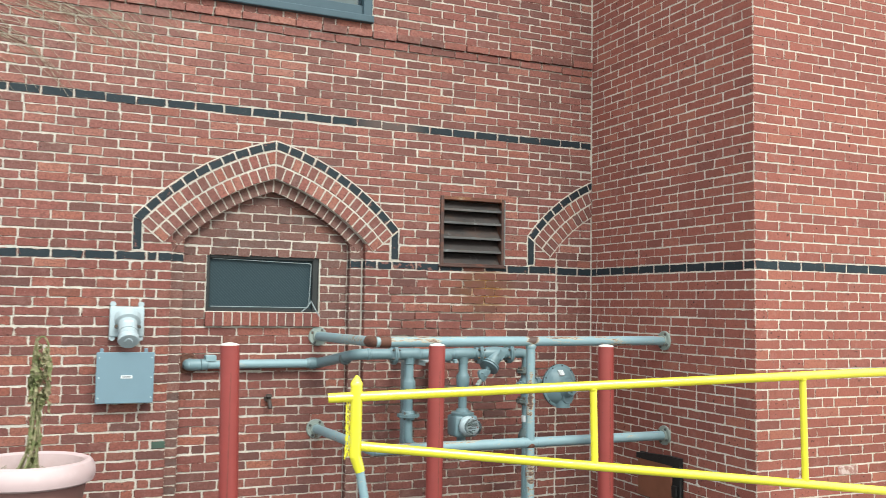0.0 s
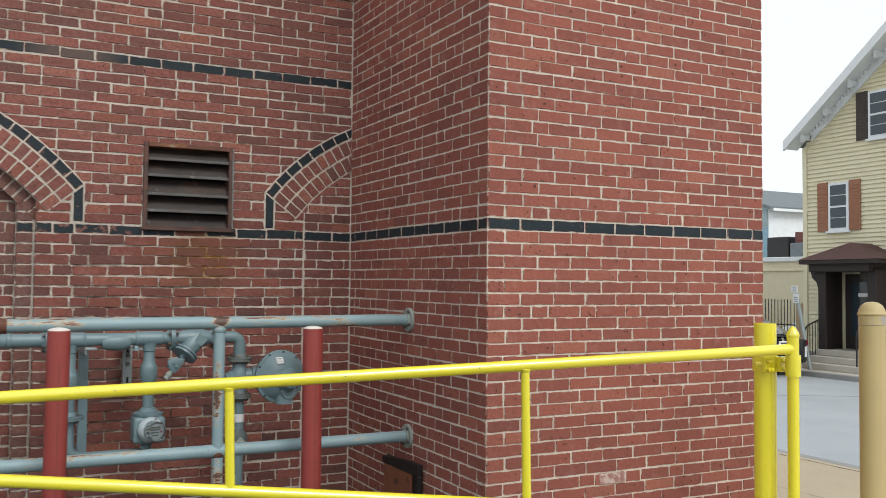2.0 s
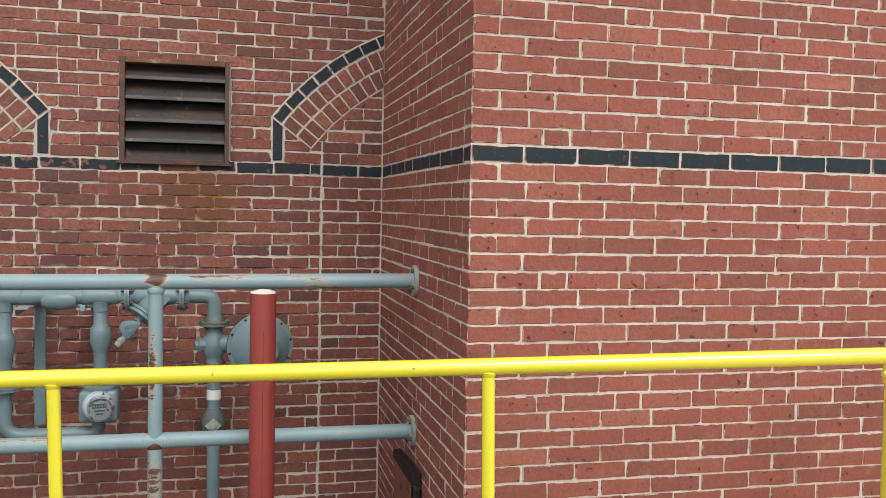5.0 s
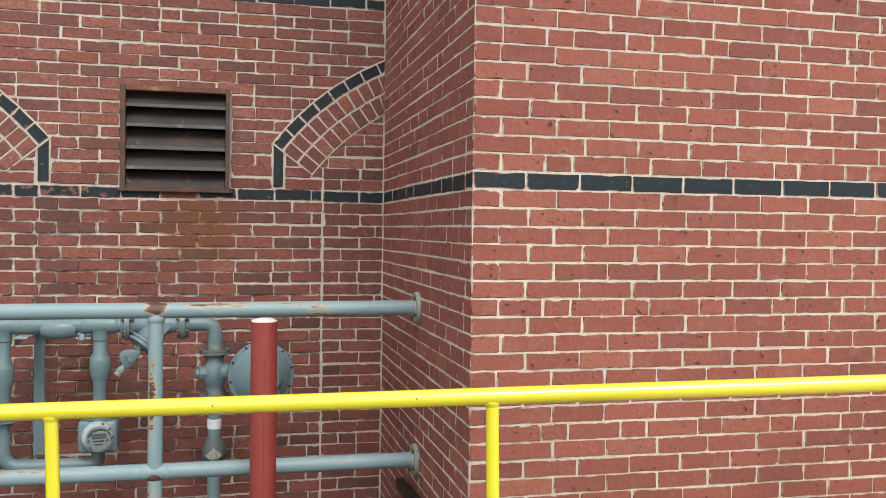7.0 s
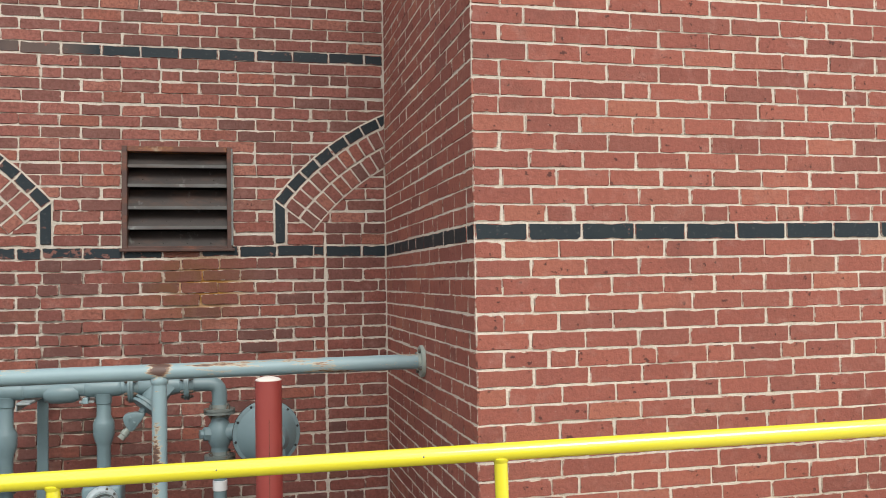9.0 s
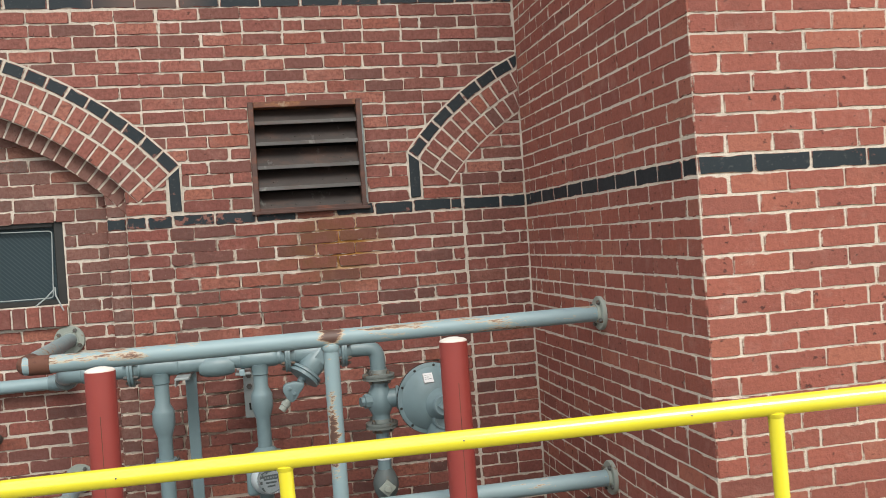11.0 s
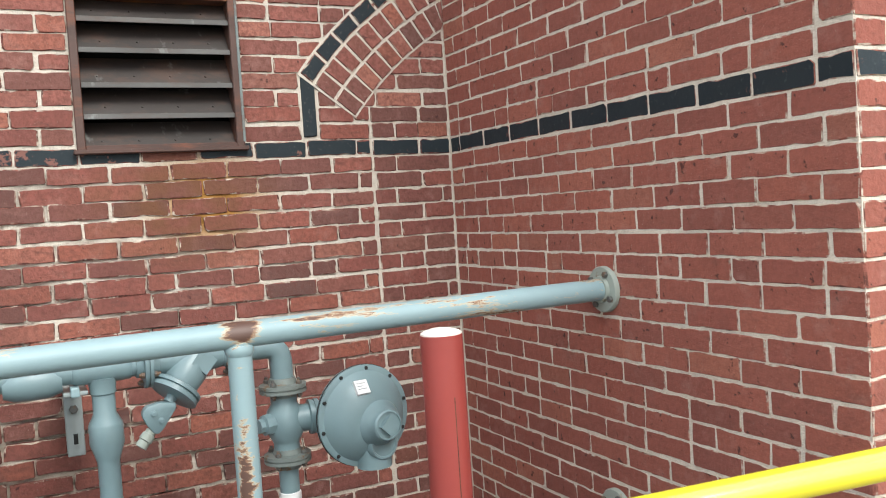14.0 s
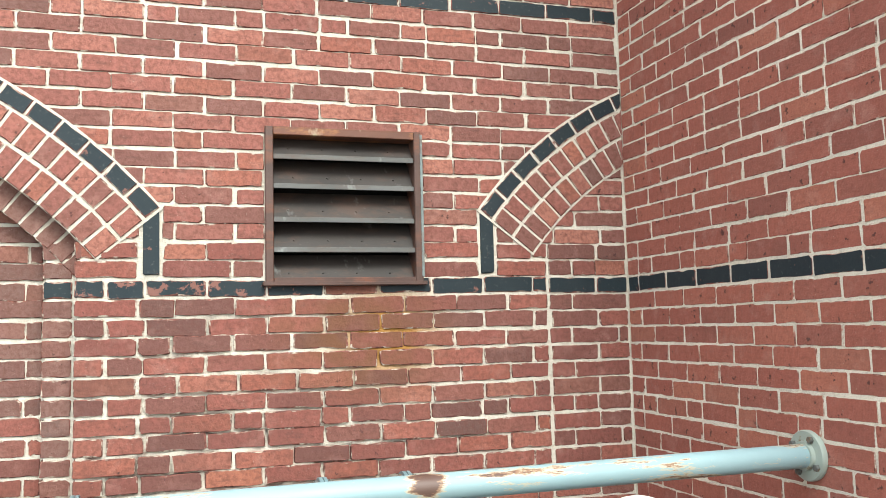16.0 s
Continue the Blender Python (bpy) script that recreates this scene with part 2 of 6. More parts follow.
def scraped_pipe():
    """Blue-grey paint with an older cream coat and rust where it has flaked in long scrapes."""
    k = Mat("pale_blue_grey_paint", 0.5)
    grime = k.noise(5, 4)
    base = k.mix(k.ramp(grime, [(0.4, 0.0), (0.75, 0.35)]), (0.25, 0.352, 0.378), (0.18, 0.25, 0.27))
    zone = k.noise(1.7, 2)
    flake = k.noise(24, 6, 0.75, (0.26, 1.5, 1.5))
    both = k.math("ADD", flake, k.math("MULTIPLY", zone, 0.55))
    for centre, radius, more in (((3.55, 5.79, 1.249), (0.07, 0.06, 0.055), 0.36), ((3.53, 5.785, 0.84), (0.04, 0.05, 0.30), 0.36), ((3.9, 5.80, 1.264), (0.45, 0.05, 0.03), 0.13),
                                 ((2.56, 5.79, 1.25), (0.42, 0.08, 0.06), 0.27), ((3.54, 5.79, 0.28), (0.06, 0.05, 0.26), 0.14), ((3.0, 5.8, 0.53), (0.6, 0.05, 0.03), 0.18)):
        both = k.math("ADD", both, k.math("MULTIPLY", k.near(centre, radius), more))
    base = k.mix(k.ramp(both, [(0.885, 0.0), (0.897, 1.0)]), base, (0.42, 0.375, 0.285))
    base = k.mix(k.ramp(both, [(0.93, 0.0), (0.945, 0.85)]), base, (0.22, 0.10, 0.05))
    base = k.mix(k.ramp(both, [(0.968, 0.0), (0.99, 1.0)]), base, (0.095, 0.05, 0.038))
    k.colour(base)
    k.rough(flake, 0.3, 0.65)
    k.bump(both, 0.25, 0.003)
    return k.m


M_PIPE = scraped_pipe()
M_GAS = painted("grey_gas_paint", (0.172, 0.248, 0.268), (0.11, 0.125, 0.125), (0.70, 0.76), (0.25, 0.5), 16, 0.5)
M_GASDARK = painted("grey_gas_paint_dull", (0.10, 0.125, 0.125), (0.15, 0.11, 0.07), (0.60, 0.70), (0.5, 0.7), 14, 0.5)
M_FLANGE = painted("worn_flange_paint", (0.31, 0.345, 0.305), (0.19, 0.11, 0.06), (0.58, 0.66), (0.5, 0.8), 16, 0.5)
M_RUSTFLANGE = painted("dull_flange_paint", (0.165, 0.19, 0.178), (0.15, 0.085, 0.04), (0.56, 0.64), (0.4, 0.7), 18, 0.5)
M_BRONZE = painted("tarnished_bronze", (0.055, 0.04, 0.032), (0.12, 0.08, 0.05), (0.6, 0.7), (0.4, 0.7), 30, 0.4)
M_RUST = painted("rust", (0.13, 0.052, 0.032), (0.07, 0.03, 0.02), (0.5, 0.6), (0.7, 0.95), 30, 0.5)
M_BOX = painted("grey_enamel", (0.175, 0.255, 0.30), (0.14, 0.2, 0.24), (0.8, 0.9), (0.3, 0.5), 10, 0.12)
M_ALU = painted("cast_aluminium_paint", (0.42, 0.48, 0.50), (0.3, 0.33, 0.34), (0.7, 0.8), (0.3, 0.5), 15, 0.25)


def weathered_steel(name, base, rust, patina, amount):
    """Old brown paint on sheet steel with rust bloom and pale verdigris runs."""
    k = Mat(name, 0.5)
    grime = k.noise(6, 4, 0.6, (0.6, 1, 1.6))
    c = k.mix(k.ramp(grime, [(0.35, 0.0), (0.7, 0.8)]), base, tuple(v * 0.55 for v in base))
    bloom = k.noise(9, 5, 0.7, (0.5, 1, 1.3))
    c = k.mix(k.ramp(bloom, [(0.5, 0.0), (0.66, amount)]), c, rust)
    runs = k.noise(8, 4, 0.65, (1.3, 1, 0.7))
    c = k.mix(k.ramp(runs, [(0.63, 0.0), (0.72, 0.75 * amount)]), c, patina)
    speck = k.noise(140, 2)
    c = k.mix(k.ramp(speck, [(0.7, 0.0), (0.8, 0.35)]), c, (0.26, 0.22, 0.18))
    k.colour(c)
    k.rough(bloom, 0.3, 0.75)
    k.bump(bloom, 0.2, 0.004)
    return k.m


# worn lip metal, its sky reflection put in as a paler colour
M_LIP = weathered_steel("worn_lip_sky_glint", (0.12, 0.115, 0.11), (0.10, 0.06, 0.045), (0.34, 0.36, 0.35), 0.6)
M_LOUVER = weathered_steel("brown_louver_metal", (0.040, 0.031, 0.028), (0.085, 0.046, 0.032), (0.24, 0.25, 0.23), 0.6)
M_FLASH = weathered_steel("verdigris_strip", (0.20, 0.235, 0.23), (0.12, 0.06, 0.04), (0.36, 0.42, 0.41), 0.9)
M_LOUVFRAME = weathered_steel("rusted_louver_frame", (0.085, 0.040, 0.030), (0.15, 0.052, 0.028), (0.27, 0.33, 0.32), 0.95)
M_LOUVHEAD = weathered_steel("orange_rust_metal", (0.15, 0.05, 0.026), (0.36, 0.15, 0.045), (0.42, 0.33, 0.22), 0.95)
# near-black colour that stands in for the shade inside openings
M_DARK = painted("painted_void_shade", (0.008, 0.008, 0.008), (0.012, 0.01, 0.01), (0.6, 0.7), (0.8, 0.9))
M_BOLT = painted("dull_bolt", (0.09, 0.09, 0.085), (0.12, 0.07, 0.04), (0.5, 0.6), (0.5, 0.8), 40)
M_GALV = painted("galvanised_strut", (0.30, 0.34, 0.34), (0.2, 0.2, 0.19), (0.6, 0.7), (0.35, 0.6), 20, 0.3)
M_WINFRAME = painted("black_window_frame", (0.016, 0.017, 0.016), (0.09, 0.06, 0.045), (0.66, 0.72), (0.4, 0.6), 20)
M_BLUEWOOD = painted("slate_blue_wood_paint", (0.05, 0.085, 0.105), (0.09, 0.11, 0.12), (0.66, 0.76), (0.5, 0.7), 12)
M_LABEL = painted("white_label", (0.75, 0.75, 0.75), (0.6, 0.6, 0.6), (0.7, 0.8))
M_INK = painted("label_ink", (0.08, 0.08, 0.09), (0.1, 0.1, 0.1), (0.7, 0.8))
M_POT = painted("faded_pink_pot", (0.60, 0.44, 0.43), (0.64, 0.50, 0.485), (0.5, 0.7), (0.5, 0.7), 4, 0.2)
M_SOIL = painted("dry_soil", (0.12, 0.09, 0.055), (0.22, 0.17, 0.1), (0.5, 0.6), (0.9, 1.0), 60, 0.4, bump=0.8)
M_STALK = painted("dry_stalk", (0.29, 0.25, 0.14), (0.15, 0.165, 0.06), (0.45, 0.55), (0.7, 0.9), 25, 0.3)
M_VINE = painted("dead_vine", (0.44, 0.35, 0.26), (0.2, 0.15, 0.1), (0.5, 0.6), (0.8, 0.9), 30)


def glass(name, tint, rough):
    k = Mat(name, rough, spec=0.6)
    k.colour(tint)
    return k.m


def clear_glass():
    k = Mat("clear_glass", 0.03)
    k.b.inputs["Transmission Weight"].default_value = 1.0
    k.b.inputs["IOR"].default_value = 1.45
    k.colour((0.9, 0.93, 0.93))
    return k.m


M_CLEAR = clear_glass()


def wired_screen():
    """Dark pane behind a fine diagonal wire screen."""
    k = Mat("wired_pane", 0.5, spec=0.15)
    w = k.t.nodes.new("ShaderNodeTexWave")
    w.inputs["Scale"].default_value = 26
    w.bands_direction = "DIAGONAL"
    k.link(k.pos, w.inputs["Vector"])
    dots = k.noise(90, 1)
    k.colour(k.mix(k.ramp(w.outputs["Fac"], [(0.7, 0.0), (0.95, 0.6)]), k.mix(dots, (0.024, 0.040, 0.047), (0.034, 0.052, 0.060)), (0.055, 0.078, 0.086)))
    return k.m


M_SCREEN = wired_screen()


def ground_material(name, a, b, grain_scale, cracks=0.0, bump=0.4):
    k = Mat(name, 0.92, spec=0.2)
    big = k.noise(0.5, 5)
    base = k.mix(k.ramp(big, [(0.35, 0.0), (0.65, 1.0)]), a, b)
    fine = k.noise(grain_scale, 4, 0.75)
    base = k.mix(k.ramp(fine, [(0.3, 0.45), (0.6, 0.0)]), base, tuple(v * 0.55 for v in a))
    if cracks:
        v = k.t.nodes.new("ShaderNodeTexVoronoi")
        v.feature = "DISTANCE_TO_EDGE"
        v.inputs["Scale"].default_value = cracks
        k.link(k.pos, v.inputs["Vector"])
        base = k.mix(k.ramp(v.outputs["Distance"], [(0.0, 0.7), (0.012, 0.0)]), base, tuple(c * 0.4 for c in a))
    k.colour(base)
    k.bump(fine, bump, 0.01)
    return k.m


M_ASPHALT = ground_material("asphalt", (0.34, 0.36, 0.375), (0.39, 0.41, 0.425), 50, 0.12)
M_LOT = ground_material("lot_asphalt", (0.085, 0.085, 0.085), (0.12, 0.118, 0.112), 40)
M_WALK = ground_material("tan_concrete", (0.42, 0.34, 0.24), (0.47, 0.39, 0.28), 60, 0.0, 0.2)
M_CRACK = ground_material("crack_dirt", (0.07, 0.062, 0.05), (0.11, 0.095, 0.075), 60)
M_KERB = ground_material("granite_kerb", (0.26, 0.26, 0.25), (0.34, 0.33, 0.31), 80)
M_FARWALK = ground_material("far_concrete", (0.46, 0.43, 0.37), (0.55, 0.51, 0.44), 40)
M_SIDING = painted("cream_siding", (0.67, 0.62, 0.44), (0.56, 0.52, 0.38), (0.72, 0.9), (0.6, 0.8), 4, 0.15)
M_TRIM = painted("white_trim", (0.70, 0.73, 0.745), (0.6, 0.62, 0.63), (0.7, 0.85), (0.5, 0.7), 8, 0.15)
M_SHUTTER = painted("faded_red_shutter", (0.30, 0.135, 0.075), (0.22, 0.1, 0.06), (0.6, 0.8), (0.6, 0.8), 8)
M_SHUTTERDK = painted("dark_brown_shutter", (0.055, 0.042, 0.036), (0.08, 0.06, 0.05), (0.6, 0.8), (0.6, 0.8), 8)
M_PANE = glass("dark_pane", (0.03, 0.045, 0.055), 0.08)
M_PORCH = painted("dark_brown_porch", (0.022, 0.013, 0.012), (0.035, 0.02, 0.018), (0.6, 0.8), (0.6, 0.8), 8)
M_SHINGLE = painted("brown_shingle", (0.095, 0.05, 0.042), (0.07, 0.035, 0.03), (0.5, 0.6), (0.85, 0.95), 20)
M_SLATE = painted("grey_roofing", (0.17, 0.19, 0.20), (0.13, 0.15, 0.16), (0.5, 0.7), (0.8, 0.95), 6)
M_STUCCO = painted("yellow_stucco", (0.66, 0.60, 0.43), (0.58, 0.52, 0.38), (0.6, 0.8), (0.85, 0.95), 3, 0.2)
M_BLUEWALL = painted("pale_blue_block", (0.24, 0.37, 0.45), (0.29, 0.41, 0.48), (0.5, 0.65), (0.8, 0.9), 3, 0.3, (1, 1, 3))
M_GREYBOARD = painted("weathered_boards", (0.29, 0.36, 0.38), (0.37, 0.43, 0.44), (0.5, 0.6), (0.8, 0.95), 5, 0.4, (1, 3, 0.4))
M_WHITEWALL = painted("white_wall", (0.72, 0.75, 0.78), (0.62, 0.65, 0.68), (0.6, 0.8), (0.7, 0.9), 2)
M_FENCE = painted("weathered_picket", (0.36, 0.27, 0.17), (0.28, 0.22, 0.15), (0.5, 0.6), (0.8, 0.95), 9, 0.4, (1, 4, 0.5))
M_RUSTPLATE = painted("rusted_door_plate", (0.235, 0.082, 0.042), (0.05, 0.03, 0.025), (0.58, 0.66), (0.6, 0.9), 9, 0.5)
M_SCORCH = painted("scorched_steel", (0.012, 0.010, 0.009), (0.26, 0.23, 0.19), (0.69, 0.71), (0.5, 0.8), 34, 0.4)
M_IRON = painted("black_iron", (0.012, 0.012, 0.012), (0.03, 0.02, 0.015), (0.7, 0.8), (0.4, 0.6))
M_CARBLACK = painted("black_car_paint", (0.006, 0.007, 0.008), (0.008, 0.008, 0.009), (0.7, 0.9), (0.05, 0.1), 3, 0.0, bump=0.0)
M_TYRE = painted("tyre_rubber", (0.012, 0.012, 0.012), (0.02, 0.02, 0.02), (0.6, 0.8), (0.8, 0.9))
M_RIM = Mat("alloy_rim", 0.25, 0.9).colour((0.5, 0.5, 0.52)).m
M_LENS = glass("red_lamp_lens", (0.26, 0.006, 0.022), 0.08)
M_CARGLASS = glass("car_glass", (0.012, 0.015, 0.018), 0.03)
for glossy, coat in ((M_CARBLACK, 0.0), (M_CARGLASS, 1.0)):
    shader = glossy.node_tree.nodes["Principled BSDF"]
    shader.inputs["Specular IOR Level"].default_value = 0.3 if coat == 0.0 else 0.6
    shader.inputs["Coat Weight"].default_value = coat
    shader.inputs["Coat Roughness"].default_value = 0.03
M_CHROME = Mat("chrome_trim", 0.12, 1.0).colour((0.7, 0.7, 0.72)).m
M_BEAD = painted("black_joint", (0.012, 0.013, 0.013), (0.03, 0.03, 0.03), (0.7, 0.8), (0.5, 0.7))

# ---- building helpers ----
OFFSET = {}


def mesh_object(name, bm, material, at=(0, 0, 0), parent=None, smooth=False):
    bm.transform(Matrix.Translation(-Vector(at)))
    me = bpy.data.meshes.new(name)
    bmesh.ops.recalc_face_normals(bm, faces=bm.faces)
    bm.to_mesh(me)
    bm.free()
    me.materials.append(material)
    if smooth:
        me.shade_smooth()
        me.set_sharp_from_angle(angle=radians(38))
    ob = new(name, me)
    OFFSET[ob] = Vector(at)
    if parent:
        ob.parent = parent
        ob.location = Vector(at) - OFFSET[parent]
    else:
        ob.location = at
    return ob


def thing(name, at, label, category, group="", kind=""):
    ob = new(name)
    ob.location = at
    ob.empty_display_size = 0.1
    OFFSET[ob] = Vector(at)
    return tagged(ob, label, category, group, kind)


def part(name, bm, material, parent, label="", smooth=True):
    """Links a bmesh as one mesh object under a thing or a part."""
    ob = mesh_object(name, bm, material, OFFSET[parent], parent, smooth)
    if label:
        tagged(ob, label)
    return ob


def box(x0, x1, y0, y1, z0, z1, bevel=0.0, segs=2, bm=None):
    own = bmesh.new()
    bmesh.ops.create_cube(own, size=1.0)
    own.transform(Matrix.Translation(((x0 + x1) / 2, (y0 + y1) / 2, (z0 + z1) / 2)) @ Matrix.Diagonal((x1 - x0, y1 - y0, z1 - z0, 1)))
    if bevel:
        bmesh.ops.bevel(own, geom=own.edges[:], offset=bevel, segments=segs, affect="EDGES", profile=0.5)
    return join(bm, own)


def join(bm, own):
    if bm is None:
        return own
    me = bpy.data.meshes.new("tmp")
    own.to_mesh(me)
    own.free()
    bm.from_mesh(me)
    bpy.data.meshes.remove(me)
    return bm


def frame_of(axis):
    a = Vector(axis).normalized()
    return a.to_track_quat("Z", "Y").to_matrix().to_4x4()


def lathe(at, axis, profile, seg=24, bm=None):
    """Turns a profile of (radius, distance along the axis) round the axis through at."""
    own = bmesh.new()
    rings = []
    for r, h in profile:
        if r < 1e-5:
            rings.append([own.verts.new((0, 0, h))])
        else:
            rings.append([own.verts.new((r * math.cos(2 * math.pi * i / seg), r * math.sin(2 * math.pi * i / seg), h)) for i in range(seg)])
    for a, b in zip(rings, rings[1:]):
        if len(a) == 1 and len(b) == 1:
            continue
        for i in range(seg):
            j = (i + 1) % seg
            if len(a) == 1:
                own.faces.new((a[0], b[i], b[j]))
            elif len(b) == 1:
                own.faces.new((a[i], a[j], b[0]))
            else:
                own.faces.new((a[i], a[j], b[j], b[i]))
    for ring in (rings[0], rings[-1]):
        if len(ring) > 1:
            own.faces.new(ring)
    own.transform(Matrix.Translation(at) @ frame_of(axis))
    return join(bm, own)


def rounded(points, radius, steps=6):
    """A line through the points with its corners rounded."""
    pts = [Vector(p) for p in points]
    out = [pts[0]]
    for a, b, c in zip(pts, pts[1:], pts[2:]):
        u, v = (a - b), (c - b)
        r = min(radius, u.length * 0.49, v.length * 0.49)
        p, q = b + u.normalized() * r, b + v.normalized() * r
        for i in range(steps + 1):
            s = i / steps
            out.append(p.lerp(b, s).lerp(b.lerp(q, s), s))
    out.append(pts[-1])
    return out


def tube(points, r, seg=16, bend=0.0, bm=None):
    pts = rounded(points, bend) if bend else [Vector(p) for p in points]
    own = bmesh.new()
    rings, up = [], None
    for i, p in enumerate(pts):
        d = (pts[min(i + 1, len(pts) - 1)] - pts[max(i - 1, 0)]).normalized()
        if up is None:
            up = d.orthogonal().normalized()
        up = (up - d * up.dot(d)).normalized()
        side = d.cross(up)
        rad = r[i] if isinstance(r, (list, tuple)) else r
        rings.append([own.verts.new(p + rad * (math.cos(2 * math.pi * k / seg) * up + math.sin(2 * math.pi * k / seg) * side)) for k in range(seg)])
    for a, b in zip(rings, rings[1:]):
        for k in range(seg):
            m = (k + 1) % seg
            own.faces.new((a[k], a[m], b[m], b[k]))
    own.faces.new(rings[0][::-1])
    own.faces.new(rings[-1])
    return join(bm, own)


def plate(outline, y0, y1, bm=None):
    """Extrudes an outline of (x, z) from y0 to y1."""
    own = bmesh.new()
    f = own.faces.new([own.verts.new((x, y0, z)) for x, z in outline])
    ext = bmesh.ops.extrude_face_region(own, geom=[f])
    bmesh.ops.translate(own, vec=(0, y1 - y0, 0), verts=[v for v in ext["geom"] if isinstance(v, bmesh.types.BMVert)])
    return join(bm, own)


def side_plate(outline, x0, x1, bm=None):
    """Extrudes an outline of (y, z) from x0 to x1."""
    own = bmesh.new()
    f = own.faces.new([own.verts.new((x0, y, z)) for y, z in outline])
    ext = bmesh.ops.extrude_face_region(own, geom=[f])
    bmesh.ops.translate(own, vec=(x1 - x0, 0, 0), verts=[v for v in ext["geom"] if isinstance(v, bmesh.types.BMVert)])
    return join(bm, own)


def hexnut(at, axis, r, h, bm=None):
    return lathe(at, axis, [(r, 0), (r, h * 0.8), (r * 0.85, h), (0, h)], 6, bm)


# ---- ground, road and kerbs ----
GZ = -0.2
KERB_X, FAR_X = 11.4, 22.5
"""The lot is level, then falls to the street."""
bm = bmesh.new()
xs = [-400, -30, -8, 0, 5.4, 7.2, KERB_X - 0.15]
zs = [GZ, GZ, GZ, GZ, GZ, -0.14, -0.60]
ys = [-400, -60, 0, 40, 400]
grid = [[bm.verts.new((x, y, z)) for y in ys] for x, z in zip(xs, zs)]
for a, b in zip(grid, grid[1:]):
    for i in range(len(ys) - 1):
        bm.faces.new((a[i], b[i], b[i + 1], a[i + 1]))
ground = tagged(mesh_object("ground", bm, M_WALK), "tan concrete apron sloping down to the street", "ground", kind="structure")
bm = bmesh.new()
bm.faces.new([bm.verts.new((x, y, GZ + 0.004)) for x, y in ((-60, -60), (5.4, -60), (5.4, 12), (-60, 12))])
tagged(mesh_object("lot", bm, M_LOT), "dark patched asphalt lot beside the building", "ground", kind="structure")
bm = bmesh.new()
vs = [bm.verts.new(p) for p in ((KERB_X, -400, -0.66), (FAR_X, -400, -0.97), (FAR_X, 400, -0.97), (KERB_X, 400, -0.66))]
bm.faces.new(vs)
tagged(mesh_object("road", bm, M_ASPHALT), "grey worn asphalt street with fine cracks", "road", kind="structure")
tagged(mesh_object("kerb_near", box(KERB_X - 0.16, KERB_X, -400, 400, -0.9, -0.595, 0.01), M_KERB), "low granite kerb at the near side", "kerb", kind="structure")
tagged(mesh_object("kerb_far", box(FAR_X, FAR_X + 0.16, -400, 400, -1.2, -0.835, 0.015), M_KERB), "granite kerb on the far side", "kerb", kind="structure")
bm = bmesh.new()
vs = [bm.verts.new(p) for p in ((FAR_X + 0.15, -400, -0.84), (400, -400, -0.80), (400, 400, -0.80), (FAR_X + 0.15, 400, -0.84))]
bm.faces.new(vs)
tagged(mesh_object("pavement_far", bm, M_FARWALK), "pale concrete pavement across the street", "pavement", kind="structure")


def apron_z(x):
    """Height of the sloping apron."""
    return -0.14 + (x - 7.2) / (KERB_X - 0.15 - 7.2) * (-0.60 + 0.14)


rng = random.Random(61)
for nm, x0, y0, x1, y1, w, lab in (("crack", 10.95, 4.5, 11.08, 13.0, 0.020, "dark crack along the kerb"), ("crack", 8.7, 5.0, 8.45, 9.5, 0.007, "fine joint across the apron"), ("crack", 11.0, 8.6, 9.9, 11.5, 0.03, "broken dark crack in the apron")):
    own = bmesh.new()
    last = None
    for i in range(61):
        f = i / 60
        x = x0 + (x1 - x0) * f + rng.uniform(-1, 1) * w * 1.4
        y = y0 + (y1 - y0) * f
        wide = w * rng.uniform(0.15, 1.0)
        z = apron_z(x) + 0.004
        pair = [own.verts.new((x - wide, y, z + 0.0)), own.verts.new((x + wide, y + rng.uniform(-0.02, 0.02), apron_z(x + wide) + 0.004))]
        if last:
            own.faces.new((last[0], last[1], pair[1], pair[0]))
        last = pair
    ob = mesh_object(nm, own, M_CRACK)
    ob.parent = ground
    tagged(ob, lab)
# ---- brick building: planes of the plan ----
WALL_Y, STEP_Y, FILL_Y = 6.87, 6.93, 7.0
SIDE_X, PIER_Y, PIER_R = 4.76, 4.835, 6.83
TOP_Z, LEFT_X = 6.0, -1.4
JOINT = 0.0095
LEDGE_ROW = 27


def row_span(k):
    """Bottom and top of a course of the back wall; course 0 is the lower black band."""
    if k <= 0:
        return 1.773 + k * 0.0682, 1.841 + k * 0.0682
    return 1.842 + (k - 1) * 0.0671, 1.842 + k * 0.0671


def pier_span(k):
    """The same for the pier, whose courses are all of one height."""
    return 1.764 + k * 0.0690, 1.833 + k * 0.0690


def row_at(z):
    return math.floor((z - 1.773) / 0.0682) if z < 1.842 else 1 + math.floor((z - 1.842) / 0.0671)


